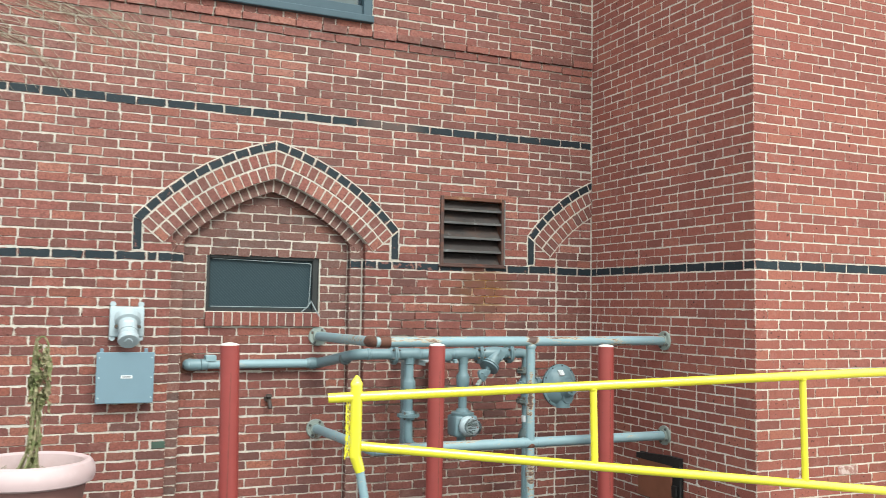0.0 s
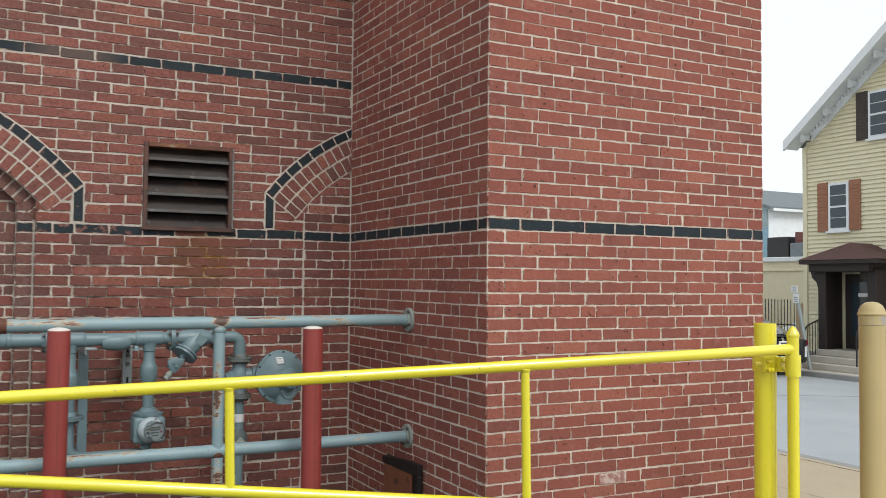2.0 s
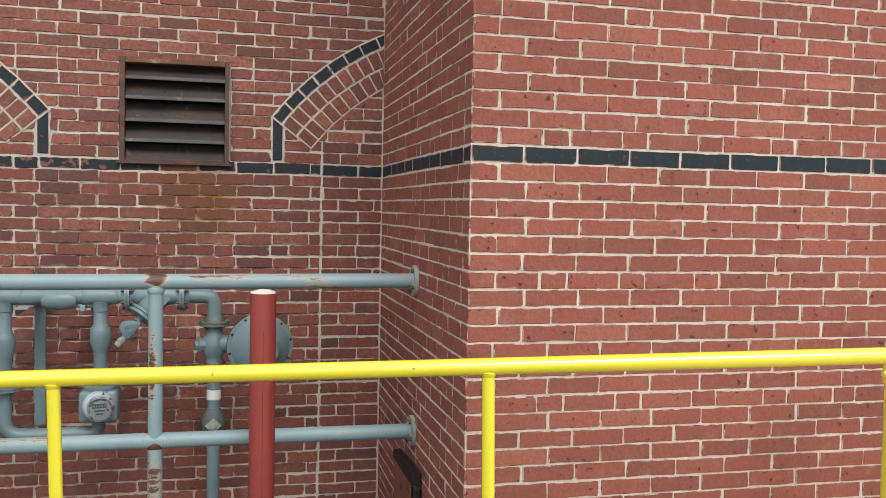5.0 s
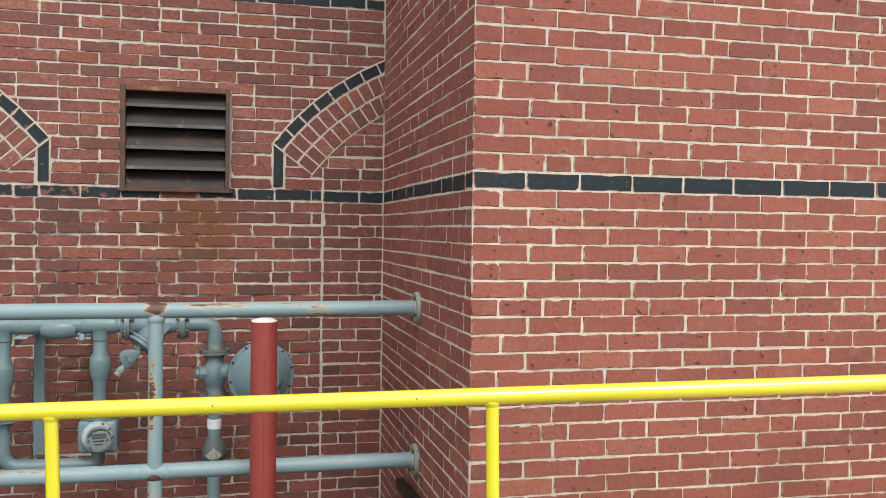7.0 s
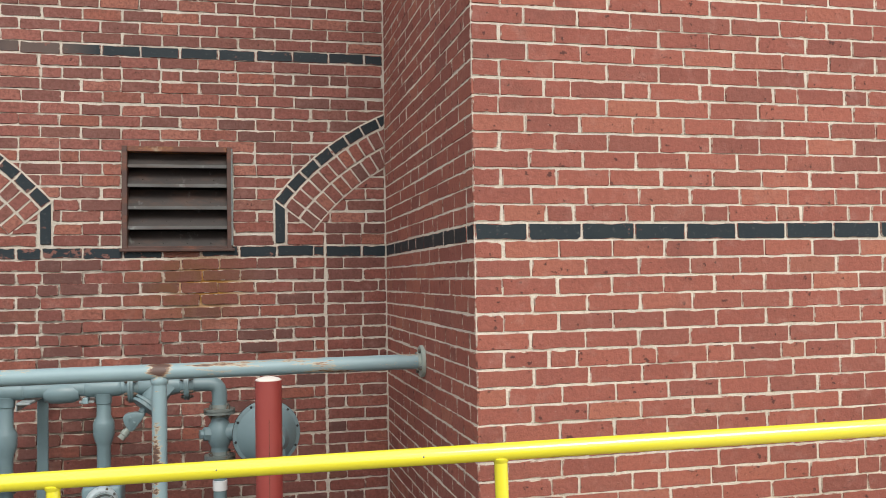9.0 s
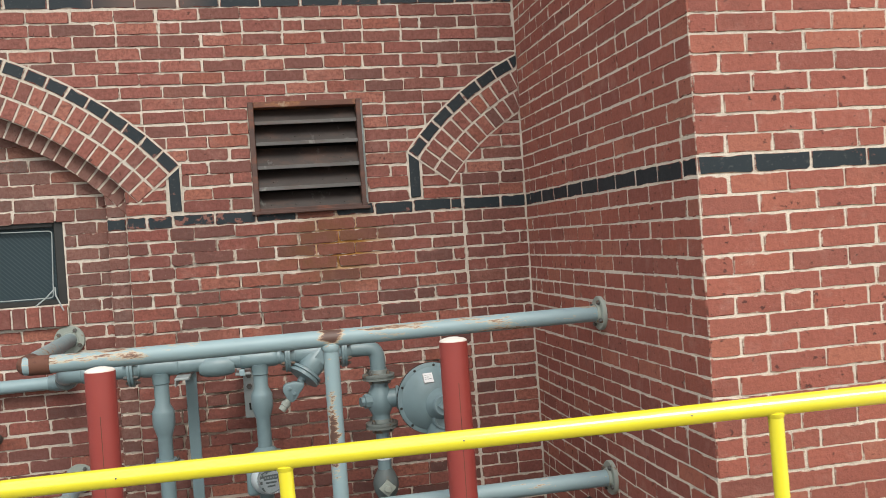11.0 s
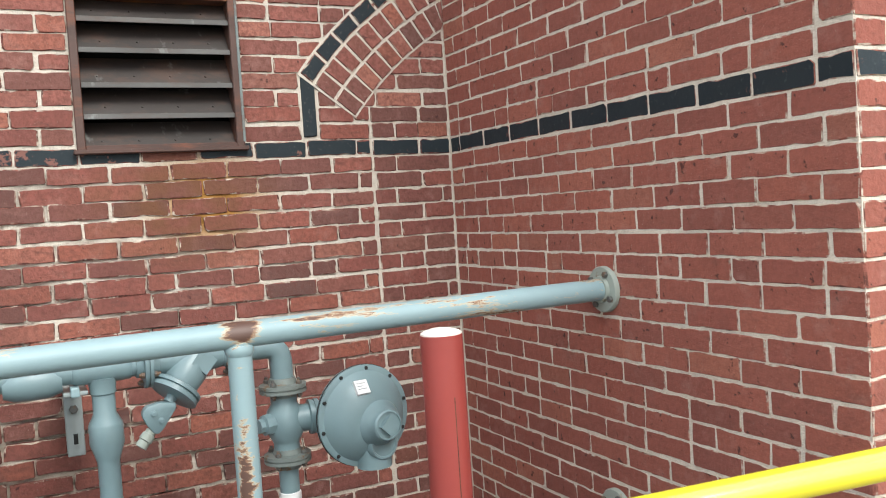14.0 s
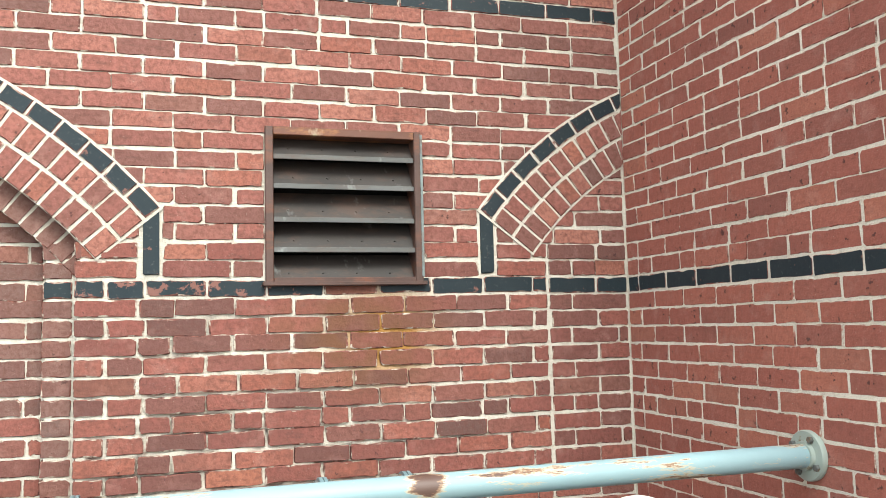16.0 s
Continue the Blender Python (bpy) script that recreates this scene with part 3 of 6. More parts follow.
class Arch:
    """A pointed arch of brick rings round the middle x; foot and apex are of the outermost edge."""

    def __init__(self, xc, half, foot, apex, radius):
        self.xc, self.half, self.foot, self.apex, self.r = xc, half, foot, apex, radius
        f, a = Vector((-half, foot)), Vector((0, apex))
        d = a - f
        n = Vector((d.y, -d.x)).normalized()
        self.c = (f + a) / 2 + n * math.sqrt(radius ** 2 - (d.length / 2) ** 2)
        self.a0 = math.atan2(f.y - self.c.y, f.x - self.c.x)

    def polar(self, x, z):
        dx = -abs(x - self.xc)
        return math.hypot(dx - self.c.x, z - self.c.y), math.atan2(z - self.c.y, dx - self.c.x)

    def height(self, x, inset):
        dx = -abs(x - self.xc)
        return self.c.y + math.sqrt(max((self.r - inset) ** 2 - (dx - self.c.x) ** 2, 0))

    def point(self, inset, ang, side):
        r = self.r - inset
        return Vector((self.xc + side * -(self.c.x + r * math.cos(ang)), self.c.y + r * math.sin(ang)))

    def top_angle(self, inset):
        return math.acos(-self.c.x / (self.r - inset))

    def covers(self, x, z, inner):
        r, a = self.polar(x, z)
        return z > 1.86 and a <= self.a0 - 0.010 and self.r - inner + (0.02 if self.xc > 4 else 0) < r < self.r - 0.03


ARCH = Arch(1.868, 1.028, 2.092, 2.735, 2.0)
ARCH2 = Arch(4.108 + 1.03, 1.03, 2.105, 2.735, 1.65)
RING_IN, STEP_IN = 0.285, 0.375
JAMB_L, JAMB_R, STEP_L, STEP_R = 1.12, 2.612, 1.212, 2.505
LOUV = (3.266, 3.868, 1.823, 2.409)
WIN = (1.39, 2.275, 1.415, 1.852)
WIN2 = (0.95, 2.632, 3.775, 4.5)
RAKED = (2.645, 4.395)  # stretch of the back wall with crumbling joints


def arch_opening(x, z, inset, left, right, spring=1.9):
    if not left < x < right:
        return False
    return z < max(ARCH.height(x, inset), spring)


# ---- solid walls behind the brick faces ----


def strips(x0, x1, y0, y1, z0, z1, holes, cuts=()):
    """A slab between y0 and y1 with holes; holes(x) gives the z intervals left out at x."""
    own = bmesh.new()
    xs = sorted({x0, x1, *[c for c in cuts if x0 < c < x1]})
    for a, b in zip(xs, xs[1:]):
        z = z0
        for lo, hi in sorted(holes((a + b) / 2)) + [(z1, z1)]:
            if lo - z > 1e-4:
                vs = [own.verts.new((x, y, zz)) for x, y, zz in ((a, y0, z), (b, y0, z), (b, y1, z), (a, y1, z), (a, y0, lo), (b, y0, lo), (b, y1, lo), (a, y1, lo))]
                for q in ((0, 1, 2, 3), (4, 5, 6, 7), (0, 1, 5, 4), (1, 2, 6, 5), (2, 3, 7, 6), (3, 0, 4, 7)):
                    own.faces.new([vs[i] for i in q])
            z = max(z, hi)
    return own


def rect_holes(x, rects):
    return [(r[2], r[3]) for r in rects if r[0] < x < r[1]]


def outer_holes(x):
    h = rect_holes(x, [LOUV, WIN2])
    if JAMB_L - 0.012 < x < JAMB_R + 0.012:
        h.append((-2.0, max(ARCH.height(x, RING_IN - 0.012), 1.9)))
    if RAKED[0] < x < RAKED[1]:
        h.append((-2.0, 1.77))
    return h


def step_holes(x):
    h = rect_holes(x, [LOUV, WIN2])
    if STEP_L - 0.012 < x < STEP_R + 0.012:
        h.append((-2.0, max(ARCH.height(x, STEP_IN - 0.015), 1.9)))
    return h


ARCH_CUTS = [JAMB_L + i * (JAMB_R - JAMB_L) / 140 for i in range(141)] + [STEP_L - 0.012, STEP_R + 0.012, JAMB_L - 0.012, JAMB_R + 0.012, ARCH.xc, *LOUV[:2], *WIN2[:2], *RAKED]
IN = 0.0045
bm = strips(LEFT_X, SIDE_X + 0.3, WALL_Y + IN, STEP_Y + IN, GZ - 0.3, TOP_Z, outer_holes, ARCH_CUTS)
join(bm, strips(LEFT_X, SIDE_X + 0.3, STEP_Y + IN, FILL_Y + IN, GZ - 0.3, TOP_Z, step_holes, ARCH_CUTS))
join(bm, strips(LEFT_X, SIDE_X + 0.3, FILL_Y + IN, FILL_Y + 0.36, GZ - 0.3, TOP_Z, lambda x: rect_holes(x, [LOUV, WIN, WIN2]), [*LOUV[:2], *WIN[:2], *WIN2[:2]]))
wall_back = tagged(mesh_object("wall_back", bm, M_MORTAR), "old red brick wall with pale mortar and black brick bands", "wall", kind="structure")


def mortar_bed(x0, x1, z0, z1, step):
    """Mortar washed out of the joints to uneven depth, deepest behind the gas piping."""
    own = bmesh.new()
    nx, nz = int((x1 - x0) / step), int((z1 - z0) / (step * 0.6))
    rows = []
    for j in range(nz + 1):
        z = z0 + (z1 - z0) * j / nz
        row = []
        for i in range(nx + 1):
            x = x0 + (x1 - x0) * i / nx
            zone = max(0.0, 1.25 - math.hypot((x - 3.05) / 1.25, (z - 0.85) / 1.0))
            n = noise.noise((x * 4.5, 0.3, z * 11)) + 0.6 * noise.noise((x * 15, 4.1, z * 34))
            d = 0.024 * min(1.0, zone * 1.3) * max(0.0, min(1.0, 0.28 + 0.95 * n)) + 0.0035 * noise.noise((x * 40, 7.7, z * 70))
            rim_off = min(1.0, (x - x0) / 0.03, (x1 - x) / 0.03, (z1 - z) / 0.03)
            row.append(own.verts.new((x, WALL_Y + IN + max(d, -0.002) * max(rim_off, 0.0), z)))
        rows.append(row)
    for a, b in zip(rows, rows[1:]):
        for i in range(nx):
            own.faces.new((a[i], a[i + 1], b[i + 1], b[i]))
    return own


bed = mesh_object("mortar_bed", mortar_bed(*RAKED, GZ - 0.3, 1.77, 0.012), M_MORTAR, parent=None, smooth=True)
bed.parent = wall_back
tagged(bed, "crumbling pale mortar washed out of the joints")
wall_side = tagged(mesh_object("wall_side", box(SIDE_X + 0.002, SIDE_X + 0.3, PIER_Y + 0.3, WALL_Y + IN, GZ - 0.3, TOP_Z), M_MORTAR_PIER), "red brick side wall of the projecting pier", "wall", kind="structure")
wall_pier = tagged(mesh_object("wall_pier", box(SIDE_X + 0.002, PIER_R - IN, PIER_Y + 0.0032, PIER_Y + 0.3, GZ - 0.8, TOP_Z), M_MORTAR_PIER), "smooth red brick pier with white mortar and one black band", "wall", kind="structure")
wall_return = tagged(mesh_object("wall_return", box(PIER_R - 0.3, PIER_R - IN, PIER_Y + 0.3, WALL_Y + 0.5, GZ - 0.8, TOP_Z), M_MORTAR_PIER), "red brick return wall of the pier", "wall", kind="structure")
# unseen wall, added in near-black for the darkness inside
tagged(mesh_object("wall_inside", box(LEFT_X, PIER_R - 0.3, FILL_Y + 0.7, FILL_Y + 0.8, GZ - 0.3, TOP_Z), M_DARK), "added near-black inner wall, its darkness painted on", "wall", kind="structure")
tagged(mesh_object("roof", box(LEFT_X, PIER_R, WALL_Y, FILL_Y + 0.8, TOP_Z, TOP_Z + 0.12, 0.01), M_SLATE), "flat grey roof edge of the brick building", "roof", kind="structure")
tagged(mesh_object("roof_pier", box(SIDE_X, PIER_R, PIER_Y, WALL_Y - 0.002, TOP_Z, TOP_Z + 0.12, 0.01), M_SLATE), "flat grey roof edge of the brick pier", "roof", kind="structure")

# ---- single bricks ----


def brick_outline(length, height, rng, wear=1.0):
    """A brick's worn front edge, corner by corner."""
    a, b = length / 2, height / 2
    chips = [0.0012 + 0.0022 * wear + (rng.uniform(0.003, 0.010) if rng.random() < 0.13 * wear else rng.uniform(0, 0.002 * wear)) for _ in range(4)]
    n = 5 if length > 0.15 else 3
    lower = [(-a + chips[0] + (2 * a - chips[0] - chips[1]) * i / n, -b) for i in range(n + 1)]
    upper = [(a - chips[2] - (2 * a - chips[2] - chips[3]) * i / n, b) for i in range(n + 1)]
    pts = lower + [(a, -b + chips[1] * 0.8), (a, b - chips[2] * 0.8)] + upper + [(-a, b - chips[3] * 0.8), (-a, -b + chips[0] * 0.8)]
    return [(x + rng.gauss(0, 0.0012 * wear), y + max(-0.003, min(0.003, rng.gauss(0, 0.0012 * wear)))) for x, y in pts]


def piece(outline, depth, rng, lift=0.0, wear=1.0):
    """Vertices (u, v, w) and faces of a piece with a rounded front edge; w points out of the wall."""
    n = len(outline)
    cx, cy = sum(p[0] for p in outline) / n, sum(p[1] for p in outline) / n
    verts = [(x, y, -depth) for x, y in outline] + [(x, y, lift - 0.0014 - 0.0012 * wear) for x, y in outline]
    tilt = rng.uniform(-0.010, 0.010), rng.uniform(-0.022, 0.022)
    for x, y in outline:
        dx, dy = x - cx, y - cy
        d = math.hypot(dx, dy)
        q = 1 - min((0.0012 + 0.0024 * wear) * rng.choice((0.5, 0.7, 0.9, 1.2, 1.9)), 0.4 * d) / d
        verts.append((cx + dx * q, cy + dy * q, lift + dx * tilt[0] + dy * tilt[1]))
    faces = []
    for ring in (0, n):
        for i in range(n):
            j = (i + 1) % n
            faces.append((ring + i, ring + j, ring + n + j, ring + n + i))
    faces.append(tuple(range(2 * n, 3 * n)))
    return verts, faces


def rim(me, count_of, edge=None):
    """Gives the rounded edge of every piece the smeared, dirty edge material with its painted gap shade."""
    me.materials.append(edge or M_EDGE)
    i = 0
    for total in count_of:
        n = (total - 1) // 2
        for j in range(i + n, i + 2 * n):
            me.polygons[j].material_index = 1
        i += total


class Joined:
    """Gathers pieces into one mesh."""

    def __init__(self, to_world):
        self.m, self.v, self.f, self.n = to_world, [], [], []

    def add(self, verts, faces, at=(0, 0, 0)):
        base = len(self.v)
        self.n.append(len(faces))
        self.v += [tuple(self.m @ (Vector(p) + Vector(at))) for p in verts]
        self.f += [tuple(base + i for i in f) for f in faces]

    def make(self, name, material, parent, label, edge=None):
        me = bpy.data.meshes.new(name)
        me.from_pydata(self.v, [], self.f)
        me.materials.append(material)
        rim(me, self.n, edge)
        ob = new(name, me)
        ob.parent = parent
        return tagged(ob, label, kind="stuff")


FACE_BACK = Matrix(((1, 0, 0, 0), (0, 0, -1, WALL_Y), (0, 1, 0, 0), (0, 0, 0, 1)))
FACE_STEP = Matrix.Translation((0, STEP_Y - WALL_Y, 0)) @ FACE_BACK
FACE_FILL = Matrix.Translation((0, FILL_Y - WALL_Y, 0)) @ FACE_BACK
FACE_PIER = Matrix.Translation((0, PIER_Y - WALL_Y, 0)) @ FACE_BACK
FACE_SIDE = Matrix(((0, 0, -1, SIDE_X), (-1, 0, 0, 0), (-0.0039, 1, 0, -0.0189), (0, 0, 0, 1)))
FACE_RETURN = Matrix(((0, 0, 1, PIER_R), (1, 0, 0, 0), (0, 1, 0, 0), (0, 0, 0, 1)))
HEADER_ROWS = {-21, -14, -7, 1, 8, 15, 22, 29, 36, 43, 50, 57, 64, 71}


def free_runs(u0, u1, z, blocked):
    """The stretches of a course that are not taken up by something else."""
    n = max(int((u1 - u0) / 0.005), 1)
    runs, start = [], None
    for i in range(n + 1):
        u = u0 + (u1 - u0) * i / n
        if not blocked(u, z):
            start = u if start is None else start
            end = u
        elif start is not None:
            runs.append((start, end))
            start = None
    if start is not None:
        runs.append((start, end))
    return [r for r in runs if r[1] - r[0] > 0.02]


def lay(wall, face, u0, u1, k0, k1, blocked, mats, zone, seed, pitch=0.216, bands=(0,), rough=1.0, origin=None, skip_band=None, proud={}, wear=1.0, joint=0.0078, depth=0.012, edge=None, rows=row_span, closers=False):
    """Lays the courses k0..k1 of one wall face in common bond; full bricks in the zone are objects of their own."""
    rng = random.Random(seed)
    course = rows(k0 + 1)[1] - rows(k0 + 1)[0]
    single, many = mats
    rest, dark = Joined(face), Joined(face)
    stretch, heads, blacks = [], [], []
    for store, ln, mat, count in ((stretch, pitch - joint, single, 9), (heads, pitch / 2 - joint, single, 6), (blacks, pitch - joint, M_BLACK, 5)):
        for i in range(count):
            v, f = piece(brick_outline(ln, course - joint + rng.uniform(-0.0026, 0.0012) * rough, rng, wear), depth, rng, 0.0, wear)
            me = bpy.data.meshes.new("brick")
            me.from_pydata(v, [], f)
            me.materials.append(mat)
            rim(me, [len(f)], edge)
            store.append(me)
    rotation = face.to_3x3().to_4x4()
    base = u0 if origin is None else origin
    made = 0
    for k in range(k0, k1 + 1):
        lo, hi = rows(k)
        zc, full = (lo + hi) / 2, hi - lo - joint
        wave = rng.uniform(0, 6.28), rng.uniform(0.6, 1.4)
        black = k in bands
        spots, u = [], base + (-(pitch / 2) if k % 2 else 0.0) + rng.uniform(-0.01, 0.01)
        while u > u0 - pitch:
            u -= pitch * (1.5 if k in HEADER_ROWS else 1.0)
        flip = 0
        if closers and k in HEADER_ROWS and not black:
            # a half and a three-quarter brick turn the corner before headers alternate
            u = u0 + 0.5 * pitch
            spots += [(u0, u), (u, u + 0.8 * pitch)]
            u, flip = u + 0.8 * pitch, 1
        while u < u1:
            ln = pitch / 2 if (k in HEADER_ROWS and not black and flip % 2) else pitch
            spots.append((u, u + ln))
            u += ln
            flip += 1
        for run0, run1 in free_runs(u0, u1, zc, blocked):
            cut = []
            for a, b in spots:
                a2, b2 = max(a, run0), min(b, run1)
                if b2 - a2 > 0.006:
                    cut.append([a2, b2])
            if len(cut) > 1 and cut[0][1] - cut[0][0] < 0.045:
                first = cut.pop(0)
                cut[0][0] = first[0]
            if len(cut) > 1 and cut[-1][1] - cut[-1][0] < 0.045:
                last = cut.pop()
                cut[-1][1] = last[1]
            for a, b in cut:
                mid, ln = (a + b) / 2, b - a - joint
                dz = (0.0016 * math.sin(wave[0] + mid * 2.1 * wave[1]) + rng.uniform(-0.0016, 0.0016)) * rough
                mid += rng.uniform(-0.003, 0.003) * (0 if b - a < 0.05 else 1)
                out = proud[k] if k in proud else rng.uniform(-0.0012, 0.0018) * rough
                whole = abs((b - a) - pitch) < 0.0045 or abs((b - a) - pitch / 2) < 0.004
                painted_black = black and not (skip_band and skip_band(mid))
                if whole and zone(mid, zc) and made < 300 and k not in proud and not (black and b - a < pitch * 0.9):
                    store = blacks if painted_black else (stretch if b - a > pitch * 0.75 else heads)
                    ob = new("brick", rng.choice(store))
                    ob.parent = wall
                    turn = Matrix.Rotation(rng.uniform(-0.006, 0.006) * rough, 4, "Z")
                    ob.matrix_basis = Matrix.Translation(face @ Vector((mid, zc + dz, out))) @ rotation @ turn
                    made += 1
                else:
                    h = full + rng.uniform(-0.0026, 0.0012) * rough
                    v, f = piece(brick_outline(ln, h, rng, wear), depth + (0.04 if k in proud else 0), rng, 0.0, wear)
                    (dark if painted_black else rest).add(v, f, (mid, zc + dz, out))
    rest.make("brickwork", many, wall, "remaining red bricks of the wall", edge)
    if dark.v:
        dark.make("band_bricks", M_BLACK, wall, "black painted band bricks", edge)


def back_blocked(x, z):
    w = 0.211 if row_at(z) % 2 else 0.105
    if JAMB_L - w < x < JAMB_R + w and z < 1.91 and (x < JAMB_L or x > JAMB_R):
        return True
    if JAMB_L <= x <= JAMB_R and z < ARCH.height(x, RING_IN):
        return True
    if ARCH.covers(x, z, RING_IN) or ARCH2.covers(x, z, 0.282):
        return True
    for a in (ARCH, ARCH2):
        if a.half - 0.066 < abs(x - a.xc) < a.half + 0.003 and 1.846 < z < a.foot + 0.012:
            return True
    for r in (LOUV, WIN2):
        if r[0] < x < r[1] and r[2] < z < r[3]:
            return True
    return False


def strip_blocked(x, z):
    return back_blocked(x, z) or abs(x - 4.396) < 0.004


lay(wall_back, FACE_BACK, LEFT_X, 4.3945, -29, 2, back_blocked, (M_BRICK_ONE, M_BRICK), lambda u, z: 2.7 < u and 1.15 < z, 3, 0.212,
    (0,), 1.8, None, lambda u: 3.52 < u < 3.72, wear=1.25, depth=0.034)
strip = tagged(mesh_object("wall_strip", box(4.40, SIDE_X, WALL_Y + IN - 0.0005, WALL_Y + IN + 0.01, GZ, 1.84), M_MORTAR), "toothed brick strip beside the corner", "wall", kind="structure")
lay(strip, FACE_BACK, 4.40, SIDE_X - 0.004, -29, 2, back_blocked, (M_BRICK_ONE, M_BRICK), lambda u, z: 0.9 < z < 2.9, 4, 0.212, (0,), 1.0, 4.40)
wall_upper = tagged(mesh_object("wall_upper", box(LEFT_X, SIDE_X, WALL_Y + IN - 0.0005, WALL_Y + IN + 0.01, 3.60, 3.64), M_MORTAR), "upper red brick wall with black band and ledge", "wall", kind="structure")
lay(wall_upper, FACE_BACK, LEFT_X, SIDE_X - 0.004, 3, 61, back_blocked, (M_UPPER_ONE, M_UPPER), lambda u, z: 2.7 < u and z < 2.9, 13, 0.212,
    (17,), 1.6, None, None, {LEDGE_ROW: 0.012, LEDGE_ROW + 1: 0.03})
lay(wall_side, FACE_SIDE, -WALL_Y + 0.004, -PIER_Y, -29, 61, lambda u, z: False, (M_PIER_ONE, M_PIER), lambda u, z: 1.0 < z < 2.45, 5, 0.204, (0,), 0.8, -PIER_Y - 0.204 * 20.5, wear=0.8, joint=0.0068, edge=M_EDGE_PIER, rows=pier_span)
lay(wall_pier, FACE_PIER, SIDE_X, PIER_R, -32, 60, lambda u, z: False, (M_PIER_ONE, M_PIER), lambda u, z: 0.9 < z < 2.6, 6, 0.2203, (0,), 0.7, SIDE_X, wear=0.75, joint=0.0074, edge=M_EDGE_PIER, rows=pier_span, closers=True)
lay(wall_return, FACE_RETURN, PIER_Y, WALL_Y + 0.5, -32, 60, lambda u, z: False, (M_PIER_ONE, M_PIER), lambda u, z: False, 7, 0.2165, (0,), 0.8, edge=M_EDGE_PIER, rows=pier_span)

# jamb bricks and the arch rings
rng = random.Random(11)


def one_brick(wall, face, length, height, depth, mat, at):
    """One brick as an object of its own, at a place on the wall face."""
    v, f = piece(brick_outline(length, height, rng), depth, rng)
    me = bpy.data.meshes.new("brick")
    me.from_pydata(v, [], f)
    me.materials.append(mat)
    rim(me, [len(f)])
    ob = new("brick", me)
    ob.parent = wall
    ob.matrix_basis = Matrix.Translation(face @ Vector(at)) @ face.to_3x3().to_4x4()


for k in range(-29, 3):
    lo, hi = row_span(k)
    zc, h = (lo + hi) / 2, hi - lo - JOINT
    for edge, sgn in ((JAMB_L, -1), (JAMB_R, 1)):
        w = 0.208 if k % 2 and k < 2 else 0.102
        one_brick(wall_back, FACE_BACK, w - JOINT + 0.004, h, 0.062, M_BLACK if k == 0 else M_BRICK_ONE, (edge + sgn * w / 2, zc, rng.uniform(-0.001, 0.0015)))
    for edge, sgn in ((STEP_L, -1), (STEP_R, 1)):
        one_brick(wall_back, FACE_STEP, 0.096, h, 0.072, M_BLACK if k == 0 else M_DULL_ONE, (edge + sgn * 0.05, zc, 0.0))


def ring(wall, arch, face, inset, thick, width, depth, mat, sides, seed, lift=0.003, limit=None, low=0.0):
    """Wedge bricks along an arch, each an object of its own."""
    rng = random.Random(seed)
    rot = face.to_3x3().to_4x4()
    for side in sides:
        a0, a1 = arch.a0 + low, arch.top_angle(inset + thick / 2)
        n = max(round((a0 - a1) * (arch.r - inset - thick / 2) / width), 1)
        for i in range(n):
            g = 0.0054 / (arch.r - inset)
            s0, s1 = a0 + (a1 - a0) * i / n - g, a0 + (a1 - a0) * (i + 1) / n + g
            e0 = e1 = s1
            if i == n - 1:
                e0, e1 = arch.top_angle(inset) + g, arch.top_angle(inset + thick) + g
            corners = [arch.point(inset, s0, side), arch.point(inset, (s0 + s1) / 2, side), arch.point(inset, e0, side),
                       arch.point(inset + thick, e1, side), arch.point(inset + thick, (s0 + s1) / 2, side), arch.point(inset + thick, s0, side)]
            if side < 0:
                corners = corners[::-1]
            mid = sum(corners, Vector((0, 0))) / 6
            if limit and min(c.x for c in corners) > limit - 0.012:
                continue
            if limit:
                corners = [Vector((min(c.x, SIDE_X - 0.003), c.y)) for c in corners]
                mid = sum(corners, Vector((0, 0))) / 6
            out = [(c.x - mid.x + rng.uniform(-0.0015, 0.0015), c.y - mid.y + rng.uniform(-0.0015, 0.0015)) for c in corners][::-1]
            v, f = piece(out, depth, rng, lift)
            me = bpy.data.meshes.new("brick")
            me.from_pydata(v, [], f)
            me.materials.append(mat)
            rim(me, [len(f)])
            ob = new("brick", me)
            ob.parent = wall
            ob.matrix_basis = Matrix.Translation(face @ Vector((mid.x, mid.y, 0))) @ rot




def mortar_band(arch, y0, y1, inner, outer, sides, limit=None):
    """The mortar bed that the wedge bricks of an arch lie in."""
    own = bmesh.new()
    for side in sides:
        a0 = arch.a0 + 0.003
        for i in range(40):
            quad = []
            for inset, s in ((outer, i), (outer, i + 1), (inner, i + 1), (inner, i)):
                a = a0 + (arch.top_angle(inset) - a0) * s / 40
                p = arch.point(inset, a, side)
                quad.append((min(p.x, limit) if limit else p.x, p.y))
            if limit and min(q[0] for q in quad) > limit - 1e-4:
                continue
            vs = [own.verts.new((x, y, z)) for y in (y0, y1) for x, z in quad]
            for q in ((0, 1, 2, 3), (4, 5, 6, 7), (0, 1, 5, 4), (1, 2, 6, 5), (2, 3, 7, 6), (3, 0, 4, 7)):
                own.faces.new([vs[n] for n in q])
    bmesh.ops.remove_doubles(own, verts=own.verts[:], dist=1e-5)
    return own


arch_wall = tagged(mesh_object("arch_ring", mortar_band(ARCH, WALL_Y - 0.003, WALL_Y + 0.05, RING_IN - 0.004, -0.009, (1, -1)), M_MORTAR), "pointed arch of red brick rings edged in black", "arch", kind="structure")
